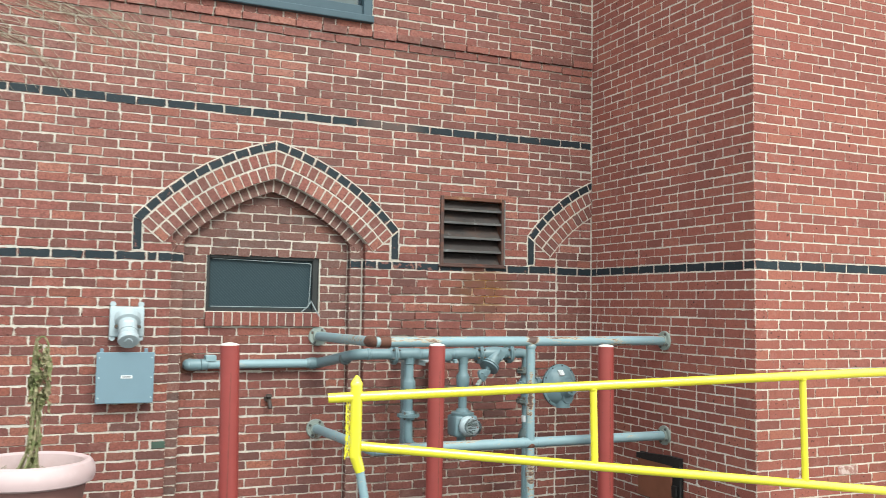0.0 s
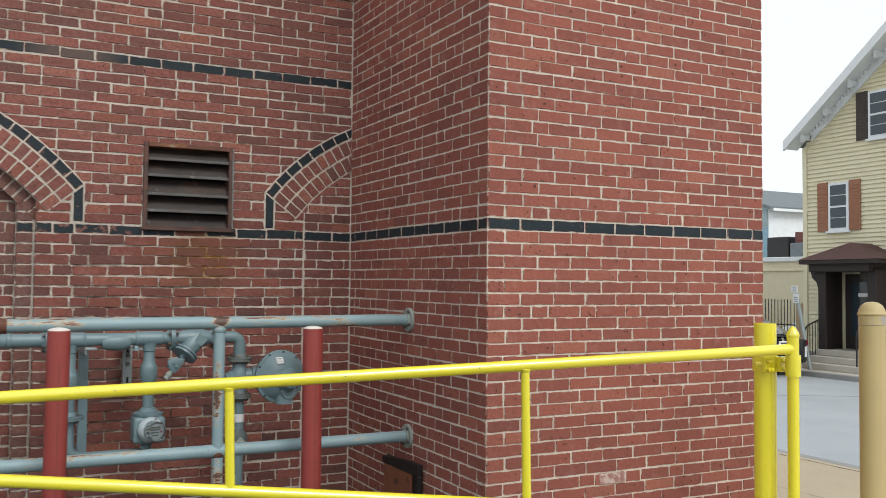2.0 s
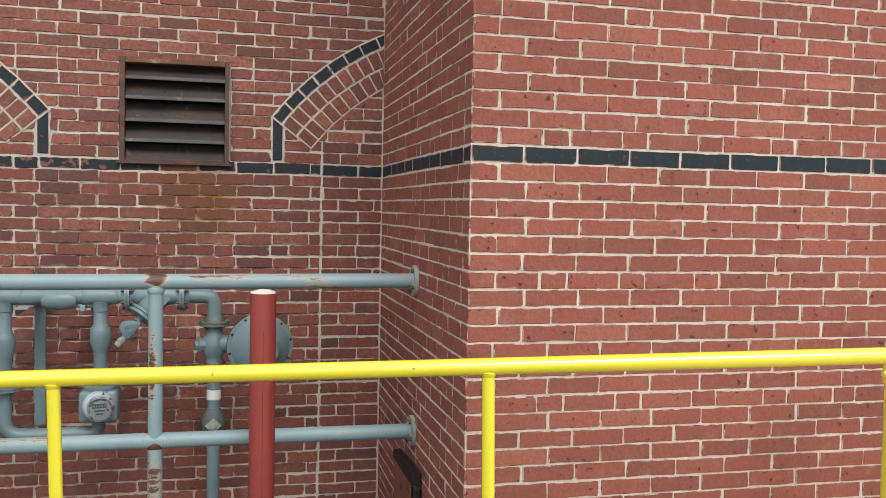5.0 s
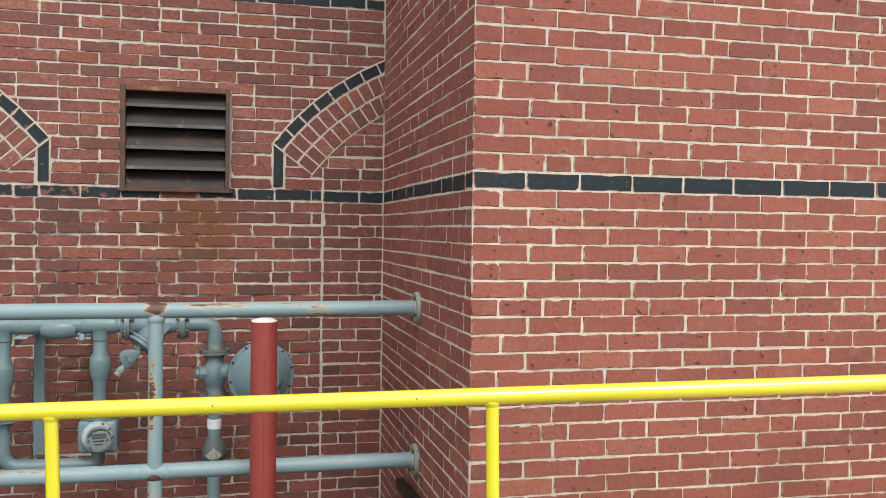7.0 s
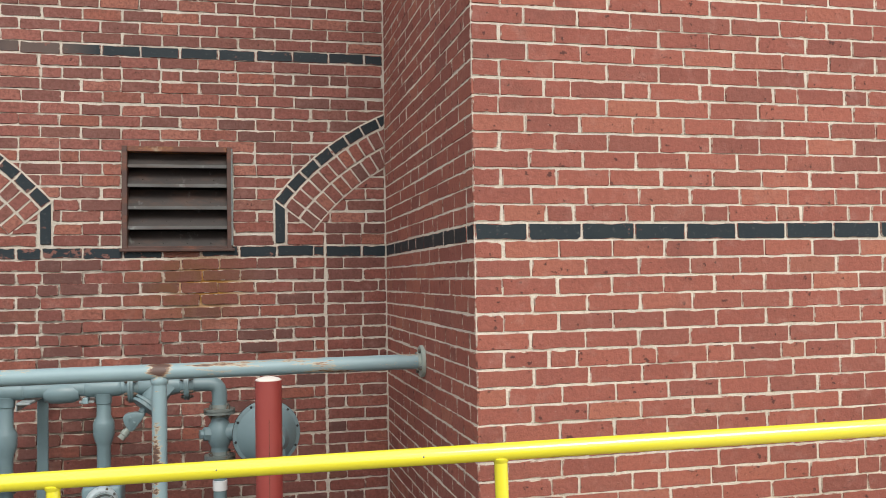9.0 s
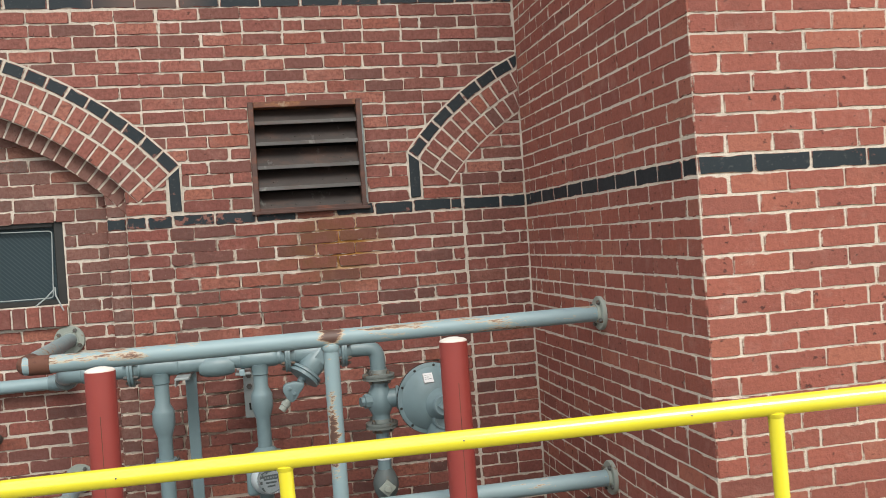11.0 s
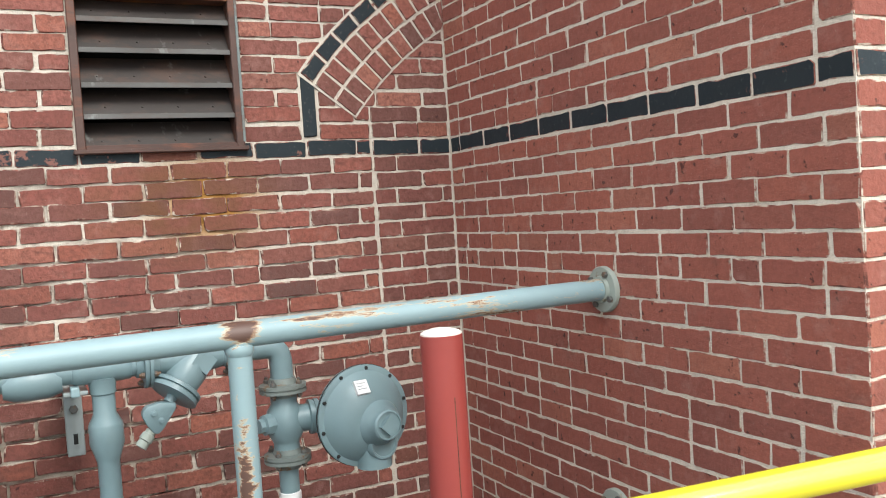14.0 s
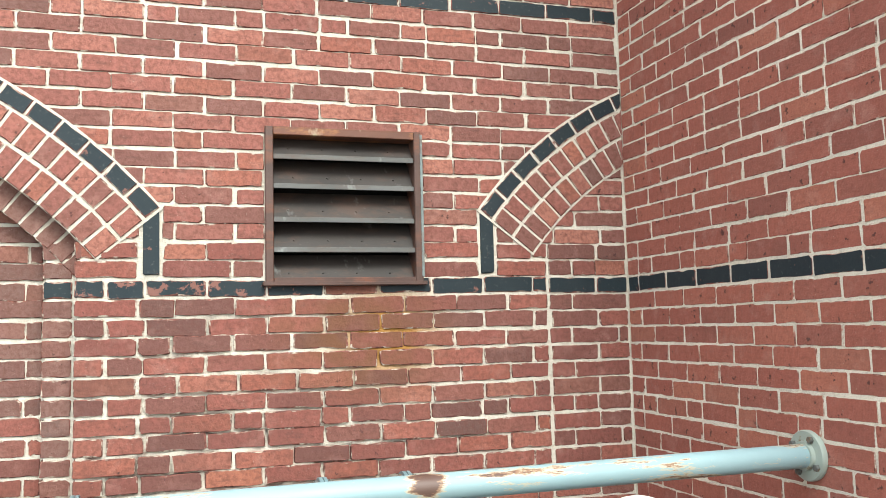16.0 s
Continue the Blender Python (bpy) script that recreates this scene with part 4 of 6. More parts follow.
arch_low = tagged(mesh_object("arch_soffit", mortar_band(ARCH, STEP_Y + 0.002, STEP_Y + 0.06, 0.370, 0.27, (1, -1)), M_MORTAR), "recessed inner ring of the brick arch", "arch", kind="structure")
arch_part = tagged(mesh_object("arch_ring_cut", mortar_band(ARCH2, WALL_Y - 0.003, WALL_Y + 0.01, 0.288, -0.009, (-1,), SIDE_X), M_MORTAR), "half of a brick arch edged in black, cut off by the pier", "arch", kind="structure")
for sd, (inset, thick, width, depth, mat) in enumerate(((0.0, 0.060, 0.112, 0.012, M_BLACK), (0.073, 0.094, 0.072, 0.012, M_UPPER_ONE), (0.180, 0.099, 0.070, 0.064, M_UPPER_ONE))):
    ring(arch_wall, ARCH, FACE_BACK, inset, thick, width, depth, mat, (1, -1), 20 + sd, lift=0.008)
    ring(arch_part, ARCH2, FACE_BACK, inset, thick, width, depth, mat, (-1,), 30 + sd, limit=SIDE_X - 0.006, lift=0.008)
ring(arch_low, ARCH, FACE_STEP, 0.278, 0.094, 0.070, 0.07, M_DULL, (1, -1), 40, low=0.0)
rng = random.Random(8)
for a, owner in ((ARCH, arch_wall), (ARCH2, arch_part)):
    for sgn in ((-1, 1) if a is ARCH else (-1,)):
        v, f = piece(brick_outline(0.056, a.foot - 1.86, rng), 0.012, rng, 0.003)
        me = bpy.data.meshes.new("brick")
        me.from_pydata(v, [], f)
        me.materials.append(M_BLACK)
        ob = new("brick", me)
        ob.parent = owner
        ob.matrix_basis = Matrix.Translation(FACE_BACK @ Vector((a.xc + sgn * (a.half - 0.03), (a.foot + 1.852) / 2, 0))) @ FACE_BACK.to_3x3().to_4x4()


def fill_blocked(x, z):
    if WIN[0] - 0.001 < x < WIN[1] + 0.001 and WIN[2] - 0.115 < z < WIN[3] + 0.01:
        return True
    return z > ARCH.height(x, STEP_IN - 0.06)


wall_fill = tagged(mesh_object("wall_fill", box(STEP_L + 0.01, STEP_R - 0.01, FILL_Y + IN - 0.0005, FILL_Y + IN + 0.01, GZ, 0.3), M_MORTAR), "dull patched brick infill under the arch", "wall", kind="structure")
lay(wall_fill, FACE_FILL, STEP_L, STEP_R, -29, -7, fill_blocked, (M_BRICK_ONE, M_BRICK), lambda u, z: True, 9, 0.206, (), 2.0)
lay(wall_fill, FACE_FILL, STEP_L, STEP_R, -6, 9, fill_blocked, (M_DULL_ONE, M_DULL), lambda u, z: True, 19, 0.206, (), 2.0)
sill = thing("window_sill", (1.83, FILL_Y, 1.305), "brick rowlock sill under the small screened window", "sill", kind="structure")
rng = random.Random(15)
for i in range(13):
    x = 1.385 + 0.0692 * i
    bm = box(x, x + 0.0602, FILL_Y - 0.035 + rng.uniform(-0.003, 0.003), FILL_Y + 0.03, 1.303 + rng.uniform(-0.003, 0.003), 1.408, 0.004, 1)
    part("brick", bm, M_BRICK_ONE, sill, smooth=False)
part("bedding", box(1.385, 2.28, FILL_Y - 0.026, FILL_Y + 0.03, 1.307, 1.402), M_MORTAR, sill, "pale mortar bed", False)
# ---- the vent louver ----
x0, x1, z0, z1 = LOUV
vent = thing("vent_louver", ((x0 + x1) / 2, WALL_Y, z0), "rust-streaked brown metal louver vent set in the brick wall", "vent")
fw = 0.03
for a, b, c, d, nm in ((x0, x0 + fw, z0, z1, "frame_side"), (x1 - fw, x1, z0, z1, "frame_side"), (x0 + fw, x1 - fw, z1 - 0.032, z1, "frame_head"), (x0 + fw, x1 - fw, z0, z0 + 0.02, "frame_foot")):
    part(nm, box(a, b, WALL_Y - 0.018, WALL_Y + 0.10, c, d, 0.003, 1), M_LOUVHEAD if nm == "frame_head" else M_LOUVFRAME, vent, "orange rusted head flange" if nm == "frame_head" else "", smooth=False)
part("drip_edge", box(x0 - 0.012, x1 + 0.012, WALL_Y - 0.03, WALL_Y + 0.02, z0 - 0.012, z0 + 0.004, 0.003, 1), M_LOUVFRAME, vent, smooth=False)
for i in range(5):
    zt = z1 - 0.040 - (0, 0.111, 0.237, 0.350, 0.474)[i]
    prof = [(WALL_Y + 0.082, zt + 0.040), (WALL_Y + 0.008, zt - 0.066), (WALL_Y - 0.006, zt - 0.066), (WALL_Y - 0.006, zt - 0.081),
            (WALL_Y - 0.002, zt - 0.081), (WALL_Y - 0.002, zt - 0.070), (WALL_Y + 0.010, zt - 0.070), (WALL_Y + 0.086, zt + 0.037)]
    blade = part("blade", side_plate(prof, x0 + fw, x1 - fw), M_LOUVER, vent, smooth=False)
    zl = prof[2][1]
    part("lip", box(x0 + fw + 0.001, x1 - fw - 0.001, WALL_Y - 0.0095, WALL_Y - 0.0062, zl - 0.016, zl + 0.003, 0.001, 1), M_LIP, blade, "worn drip lip with a sky glint in its colour", False)
    for q in range(4):
        xs_ = x0 + fw + 0.06 + q * 0.13 + 0.02 * (i % 2)
        part("rivet", lathe((xs_, WALL_Y + 0.030, zl + 0.032), (0, -1, 0.7), [(0.005, 0), (0.004, 0.003), (0, 0.004)], 8), M_LOUVER, blade)
part("side_flashing", box(x1 - 0.006, x1 + 0.004, WALL_Y - 0.022, WALL_Y + 0.01, z0 + 0.02, z1 - 0.01, 0.002, 1), M_FLASH, vent, "pale verdigris edge strip", False)
# black sheet painted as the shade behind the blades
part("backing", box(x0 + 0.005, x1 - 0.005, WALL_Y + 0.135, WALL_Y + 0.15, z0, z1), M_DARK, vent, "near-black sheet standing in for shade behind the blades", False)

# ---- small screened window under the arch ----
x0, x1, z0, z1 = WIN
win = thing("window_1", ((x0 + x1) / 2, FILL_Y, z0), "small dark window with wire screen and black frame", "window", kind="structure")
for a, b, c, d, nm in ((x0, x0 + 0.028, z0, z1, "frame_side"), (x1 - 0.05, x1, z0, z1, "frame_side"), (x0 + 0.028, x1 - 0.05, z1 - 0.03, z1, "frame_head"), (x0 + 0.028, x1 - 0.05, z0, z0 + 0.028, "frame_foot")):
    part(nm, box(a, b, FILL_Y + 0.022, FILL_Y + 0.09, c, d, 0.004, 1), M_WINFRAME, win, smooth=False)
part("pane", box(x0 + 0.02, x1 - 0.045, FILL_Y + 0.055, FILL_Y + 0.065, z0 + 0.02, z1 - 0.02), M_SCREEN, win, "dark pane behind diagonal wire screen", False)
part("wire", tube([(x0 + 0.04, FILL_Y + 0.03, z0 + 0.036), (x1 - 0.075, FILL_Y + 0.03, z0 + 0.036), (x1 - 0.06, FILL_Y + 0.03, z1 - 0.05), (x0 + 0.05, FILL_Y + 0.04, z1 - 0.034)], 0.0032, 6, 0.02), M_GALV, win, "pale screen edging wire")
part("stay", tube([(x1 - 0.06, FILL_Y + 0.01, z0 + 0.09), (x1 - 0.05, FILL_Y - 0.03, z0 + 0.05), (x1 - 0.01, FILL_Y - 0.06, z0 - 0.03)], 0.004, 6), M_GALV, win, "bent pale wire stay")
part("stay", tube([(x1 - 0.06, FILL_Y + 0.01, z0 + 0.085), (x1 - 0.10, FILL_Y - 0.02, z0 + 0.04), (x1 - 0.15, FILL_Y - 0.035, z0 - 0.0)], 0.004, 6), M_GALV, win)

# ---- upper window with slate-blue frame ----
x0, x1, z0, z1 = WIN2
win2 = thing("window_2", ((x0 + x1) / 2, WALL_Y, z0), "upper window with thick slate-blue wooden frame", "window", kind="structure")
part("sill", box(x0, x1, WALL_Y - 0.05, WALL_Y + 0.14, z0, z0 + 0.06, 0.008), M_BLUEWOOD, win2, smooth=False)
part("frame_foot", box(x0 + 0.08, x1 - 0.08, WALL_Y + 0.01, WALL_Y + 0.12, z0 + 0.06, z0 + 0.15, 0.006), M_BLUEWOOD, win2, smooth=False)
part("frame_side", box(x1 - 0.08, x1 - 0.002, WALL_Y - 0.01, WALL_Y + 0.12, z0 + 0.06, z1, 0.006), M_BLUEWOOD, win2, smooth=False)
part("frame_side", box(x0 + 0.002, x0 + 0.08, WALL_Y - 0.01, WALL_Y + 0.12, z0 + 0.06, z1, 0.006), M_BLUEWOOD, win2, smooth=False)
part("pane", box(x0 + 0.08, x1 - 0.08, WALL_Y + 0.06, WALL_Y + 0.07, z0 + 0.15, z1), M_PANE, win2, smooth=False)
part("grille", box(x0 + 0.12, x1 - 0.12, WALL_Y + 0.03, WALL_Y + 0.05, z0 + 0.15, z0 + 0.30, 0.004), M_GASDARK, win2, "pale ribbed grille", False)

# ---- guard rail of blue-grey pipes round the gas piping ----
RAIL_Y, PR = 5.82, 0.036


def pipe_flange(parent, at, axis, r=0.076):
    fl = part("flange", lathe(at, axis, [(r, 0), (r, 0.014), (r * 0.96, 0.018), (0.045, 0.018), (0.043, 0.03), (0.0, 0.03)], 28), M_FLANGE, parent, "worn round wall flange")
    rot = frame_of(axis)
    for i in range(4):
        a = math.pi / 4 + i * math.pi / 2 + 0.25
        p = Vector(at) + rot @ Vector((math.cos(a) * r * 0.76, math.sin(a) * r * 0.76, 0.017))
        part("bolt", hexnut(p, axis, 0.011, 0.012), M_BOLT, fl, smooth=False)


rail = thing("pipe_guard_rail", (3.55, RAIL_Y, GZ), "chipped blue-grey pipe guard rail bolted to the brick", "guard rail")
ELB = (2.345, RAIL_Y)
for z, zr, nm in ((1.226, 1.236, "upper_pipe"), (0.498, 0.498, "lower_pipe")):
    part(nm, tube([(ELB[0], RAIL_Y, z), (SIDE_X - 0.01, RAIL_Y, zr)], PR, 24), M_PIPE, rail)
    part("return_pipe", tube([(2.275, FILL_Y - 0.01, z), (ELB[0], RAIL_Y + 0.05, z)], PR, 24), M_PIPE, rail)
    part("elbow", tube([(2.34, RAIL_Y + 0.13, z), (ELB[0] + 0.002, RAIL_Y + 0.0, z), (ELB[0] + 0.10, RAIL_Y, z)], PR + 0.003, 24, 0.06), M_RUST if z > 1 else M_PIPE, rail, "rusty brown elbow" if z > 1 else "")
    pipe_flange(rail, (SIDE_X, RAIL_Y, zr), (-1, 0, 0))
    pipe_flange(rail, (2.272, FILL_Y, z), (0.06, -1, 0))
    part("weld", lathe((3.55, RAIL_Y, z - 0.052 if z > 1 else z - 0.036), (0, 0, 1), [(0.0335, 0), (0.038, 0.008), (0.040, 0.02), (0.036, 0.03)], 20), M_PIPE if z > 1 else M_RUST, rail, "rusty weld bead")
part("post", tube([(3.55, RAIL_Y, GZ), (3.55, RAIL_Y, 1.212)], PR - 0.003, 24), M_PIPE, rail)
for x in (3.495, 3.605):
    part("weld", lathe((x, RAIL_Y, 0.498), (1, 0, 0), [(0.036, -0.006), (0.038, -0.002), (0.038, 0.002), (0.036, 0.006)], 20), M_PIPE, rail)
# ---- gas piping ----
GY = 6.33
gas = thing("gas_piping", (3.3, GY, GZ), "grey painted gas pipes with regulator, meter and valves", "gas piping")


def bolted_flange(at, axis, r, t, n, mat=M_GAS, gap=True):
    """A pair of flange plates with bolts through them."""
    a = Vector(axis).normalized()
    fl = part("flange", lathe(Vector(at) - a * t, axis, [(r * 0.55, -0.02), (r * 0.62, 0), (r, 0.002), (r, t * 0.85), (r * 0.93, t * 0.87), (r * 0.93, t * 1.13), (r, t * 1.15), (r, 2 * t - 0.002), (r * 0.62, 2 * t), (r * 0.55, 2 * t + 0.02)], 28), mat, gas)
    rot = frame_of(axis)
    for i in range(n):
        ang = 2 * math.pi * (i + 0.5) / n
        off = rot @ Vector((math.cos(ang) * r * 0.78, math.sin(ang) * r * 0.78, 0))
        b = hexnut(Vector(at) + off + a * t, a, 0.010, 0.011)
        tube([Vector(at) + off - a * (t + 0.016), Vector(at) + off + a * (t + 0.02)], 0.0055, 8, 0, b)
        hexnut(Vector(at) + off - a * t, -a, 0.010, 0.011, b)
        part("bolt", b, M_BOLT, fl, smooth=False)
    return fl


HZ, HR = 1.117, 0.038
part("wall_pipe", tube([(1.27, 6.94, 1.014), (2.22, 6.94, 1.016)], 0.034, 20), M_PIPE, gas, "pale pipe along the infill wall")
part("offset_bend", tube([(2.17, 6.94, 1.016), (2.275, 6.94, 1.018), (2.375, GY, HZ), (2.64, GY, HZ)], 0.040, 22, 0.085), M_GAS, gas, "thick grey offset bend")
part("bend_collar", lathe((2.345, GY + 0.19, 1.074), (0.16, -1, 0.13), [(0.040, 0), (0.047, 0.004), (0.048, 0.02), (0.047, 0.036), (0.040, 0.04)], 22), M_GASDARK, gas, "dark threaded collar")
part("coupling", lathe((2.19, 6.94, 1.016), (1, 0, 0.02), [(0.034, 0), (0.044, 0.004), (0.045, 0.03), (0.044, 0.056), (0.040, 0.06)], 20), M_GAS, gas)
part("wall_elbow", tube([(1.30, FILL_Y + 0.01, 1.013), (1.262, 6.95, 1.013), (1.36, 6.94, 1.013)], 0.044, 20, 0.06), M_GAS, gas)
part("broken_edge", lathe((1.275, FILL_Y + 0.004, 1.02), (0, -1, 0), [(0.085, 0), (0.07, 0.012), (0.05, 0.006), (0, 0.006)], 9), M_RUST, gas, "rusty broken brick round the pipe", False)
part("coupling", lathe((1.36, 6.94, 1.0145), (1, 0.0, 0.015), [(0.034, 0), (0.043, 0.004), (0.043, 0.05), (0.034, 0.054)], 20), M_GAS, gas)
part("pipe_clamp", box(1.39, 1.47, 6.90, 6.99, 1.035, 1.085, 0.008), M_PIPE, gas, smooth=False)
part("coupling", lathe((2.455, GY, HZ), (1, 0, 0), [(0.040, 0), (0.045, 0.004), (0.046, 0.012), (0.045, 0.02), (0.040, 0.024)], 20), M_GAS, gas)
part("header", tube([(2.62, GY, HZ), (3.40, GY, HZ)], HR, 24), M_GAS, gas)
part("bulge", lathe((2.97, GY, HZ - 0.018), (1, 0, 0), [(0.038, 0), (0.049, 0.03), (0.052, 0.08), (0.049, 0.13), (0.038, 0.16)], 24), M_GAS, gas, "dark oval coupling under the header")
bolted_flange((2.67, GY, HZ), (1, 0, 0), 0.079, 0.014, 6)
bolted_flange((3.375, GY, HZ), (1, 0, 0), 0.079, 0.014, 6)
bolted_flange((3.64, GY, HZ), (1, 0, 0), 0.079, 0.014, 6)
for x, zc, zf in ((2.795, 0.88, 0.66), (3.243, 0.915, 0.68)):
    tee = lathe((x - 0.085, GY, HZ), (1, 0, 0), [(0.038, 0.0), (0.0425, 0.006), (0.044, 0.03), (0.0445, 0.085), (0.044, 0.14), (0.0425, 0.164), (0.038, 0.17)], 24)
    part("tee", tee, M_GAS, gas)
    part("tee_branch", lathe((x, GY, HZ), (0, 0, -1), [(0.046, 0.028), (0.0415, 0.042), (0.0385, 0.058), (0.0385, 0.075), (0.034, 0.08)], 24), M_GAS, gas)
    prof = [(0.034, HZ - 1.04), (0.034, HZ - zc - 0.065), (0.049, HZ - zc - 0.035), (0.051, HZ - zc - 0.028), (0.051, HZ - zc + 0.028), (0.036, HZ - zc + 0.075), (0.033, HZ - zc + 0.085), (0.033, HZ - zf - 0.02)]
    part("reducer", lathe((x, GY, HZ), (0, 0, -1), prof, 24), M_GAS, gas)
bolted_flange((2.795, GY, 0.66), (0, 0, 1), 0.084, 0.013, 4)
part("u_pipe", tube([(2.795, GY, 0.655), (2.795, GY, 0.42), (3.235, GY, 0.42), (3.235, GY, 0.495)], 0.034, 20, 0.09), M_GAS, gas)
# meter
meter = part("gas_meter", box(3.15, 3.335, GY - 0.085, GY + 0.085, 0.49, 0.65, 0.02, 3), M_GAS, gas, "small cast grey rotary gas meter")
part("flange", lathe((3.243, GY, 0.65), (0, 0, 1), [(0.091, 0), (0.094, 0.004), (0.094, 0.018), (0.06, 0.026), (0.045, 0.045), (0.036, 0.05)], 8), M_GAS, meter)
part("end_ring", lathe((3.243, GY - 0.08, 0.575), (0.25, -1, 0), [(0.075, 0), (0.078, 0.01), (0.072, 0.035), (0.062, 0.045), (0.0, 0.045)], 28), M_ALU, meter, "cast aluminium end ring")
MAX = Vector((0.25, -1, 0)).normalized()
MSIDE = Vector((1, 0.25, 0)).normalized()
face_at = Vector((3.2545, GY - 0.126, 0.575))
part("index_face", lathe(face_at, MAX, [(0.054, 0), (0.054, 0.012), (0.048, 0.016), (0, 0.016)], 28), M_ALU, meter, "pale index face with unreadable dials")


def face_plate(name, u0, u1, w0, w1, out, thick, mat, label=""):
    """A small plate on the meter's front: u across, w up."""
    own = box(u0, u1, -thick, 0, w0, w1)
    turn = Matrix(((MSIDE.x, -MAX.x, 0, 0), (MSIDE.y, -MAX.y, 0, 0), (0, 0, 1, 0), (0, 0, 0, 1)))
    own.transform(Matrix.Translation(face_at + MAX * out) @ turn)
    part(name, own, mat, meter, label, False)


face_plate("index_window", -0.034, 0.030, 0.004, 0.026, 0.0165, 0.002, M_GASDARK, "dark counter window")
for i in range(5):
    face_plate("digit_bar", -0.030 + i * 0.012, -0.023 + i * 0.012, 0.011, 0.019, 0.0188, 0.001, M_GALV)
face_plate("name_bar", -0.026, 0.022, -0.012, -0.004, 0.0165, 0.001, M_GASDARK)
face_plate("name_bar", -0.020, 0.016, -0.028, -0.020, 0.0165, 0.001, M_GASDARK)
face_plate("red_tag", 0.030, 0.040, -0.010, 0.000, 0.0165, 0.002, M_RED)
part("index_cover", lathe(face_at - MAX * 0.002, MAX, [(0.057, 0), (0.057, 0.06), (0.05, 0.072), (0.0, 0.075)], 28), M_CLEAR, meter, "clear plastic index cover")
for i in range(10):
    a = 2 * math.pi * i / 10
    part("bolt", hexnut((3.243 + 0.068 * math.cos(a), GY - 0.082, 0.575 + 0.068 * math.sin(a)), (0.25, -1, 0), 0.007, 0.035), M_BOLT, meter, smooth=False)
# strainer between the flanges
wye = part("wye_strainer", tube([(3.39, GY, HZ), (3.43, GY, HZ), (3.50, GY - 0.0, HZ), (3.56, GY, HZ), (3.63, GY, HZ)], [0.038, 0.046, 0.055, 0.052, 0.038], 22), M_GAS, gas, "grey cast wye strainer with a slanted leg")
leg_axis = Vector((-0.62, -0.30, -0.74)).normalized()
p0 = Vector((3.53, GY, HZ))
part("leg", lathe(p0, leg_axis, [(0.055, 0), (0.06, 0.05), (0.056, 0.10), (0.05, 0.115)], 22), M_GAS, wye)
part("leg_flange", lathe(p0 + leg_axis * 0.112, leg_axis, [(0.074, 0), (0.078, 0.003), (0.078, 0.014), (0.07, 0.015), (0.07, 0.02), (0.078, 0.021), (0.078, 0.034), (0.04, 0.037), (0.018, 0.038), (0.018, 0.06)], 24), M_GAS, wye, "bolted strainer cover")
part("leg_facet", lathe(p0 + leg_axis * 0.02 + Vector((0.02, -0.035, 0.0)), (0.2, -1, 0.1), [(0.046, 0), (0.042, 0.022), (0, 0.022)], 4), M_GAS, wye, smooth=False)
p1 = p0 + leg_axis * 0.165
valve_body = [(p1.x + dx, p1.z + dz) for dx, dz in ((0.016, -0.004), (-0.032, 0.004), (-0.072, -0.002), (-0.085, -0.014), (-0.088, -0.032), (-0.078, -0.058), (-0.060, -0.086), (-0.046, -0.092), (-0.030, -0.080), (0.012, -0.022))]
own = plate(valve_body, p1.y - 0.034, p1.y + 0.006)
bmesh.ops.bevel(own, geom=own.edges[:], offset=0.006, segments=2, affect="EDGES", profile=0.5)
part("drain_valve", own, M_GAS, wye, "small grey drain valve")
for dx, dz in ((-0.055, -0.026), (-0.034, -0.050)):
    part("bolt", lathe((p1.x + dx, p1.y - 0.033, p1.z + dz), (0, -1, 0), [(0.010, 0), (0.010, 0.004), (0.006, 0.005), (0.006, 0.010), (0, 0.010)], 12), M_GAS, wye, smooth=False)
part("drain_plug", lathe((p1.x - 0.062, p1.y - 0.014, p1.z - 0.080), (-0.62, -0.15, -0.74), [(0.016, 0), (0.016, 0.012), (0.020, 0.014), (0.021, 0.034), (0.017, 0.037), (0.018, 0.042), (0.018, 0.058), (0, 0.060)], 16), M_FLANGE, wye, "tarnished drain plug")
# elbow and drop to the regulator
DX = 3.80
part("drop_elbow", tube([(3.66, GY, HZ), (DX, GY, HZ), (DX, GY, 1.0)], 0.038, 22, 0.085), M_GAS, gas)
bolted_flange((DX, GY, 0.975), (0, 0, 1), 0.078, 0.015, 4, M_RUSTFLANGE)
bolted_flange((DX, GY, 0.742), (0, 0, 1), 0.078, 0.015, 4, M_RUSTFLANGE)
reg = part("regulator", lathe((DX, GY, 0.955), (0, 0, -1), [(0.045, 0), (0.043, 0.03), (0.058, 0.055), (0.064, 0.09), (0.062, 0.125), (0.046, 0.155), (0.042, 0.165), (0.045, 0.19)], 24), M_GAS, gas, "round diaphragm gas regulator with a domed case")
part("side_boss", lathe((DX - 0.02, GY - 0.01, 0.865), (-1, -0.25, 0), [(0.035, 0.02), (0.035, 0.06), (0.024, 0.064), (0.024, 0.08), (0, 0.08)], 8), M_GAS, reg, smooth=False)
part("neck", lathe((DX + 0.02, GY - 0.01, 0.868), (1, -0.1, 0), [(0.045, 0), (0.045, 0.055), (0.058, 0.058), (0.058, 0.07), (0.054, 0.071), (0.054, 0.075), (0.058, 0.076), (0.058, 0.09), (0.04, 0.10), (0.04, 0.19)], 20), M_GAS, reg)
AX = Vector((0.14, -0.99, 0.0)).normalized()
RC = Vector((4.03, 6.21, 0.868))
part("case_back", lathe(RC, -AX, [(0.168, 0.0), (0.168, 0.008), (0.16, 0.012), (0.12, 0.045), (0.06, 0.07), (0.0, 0.075)], 40), M_GAS, reg)
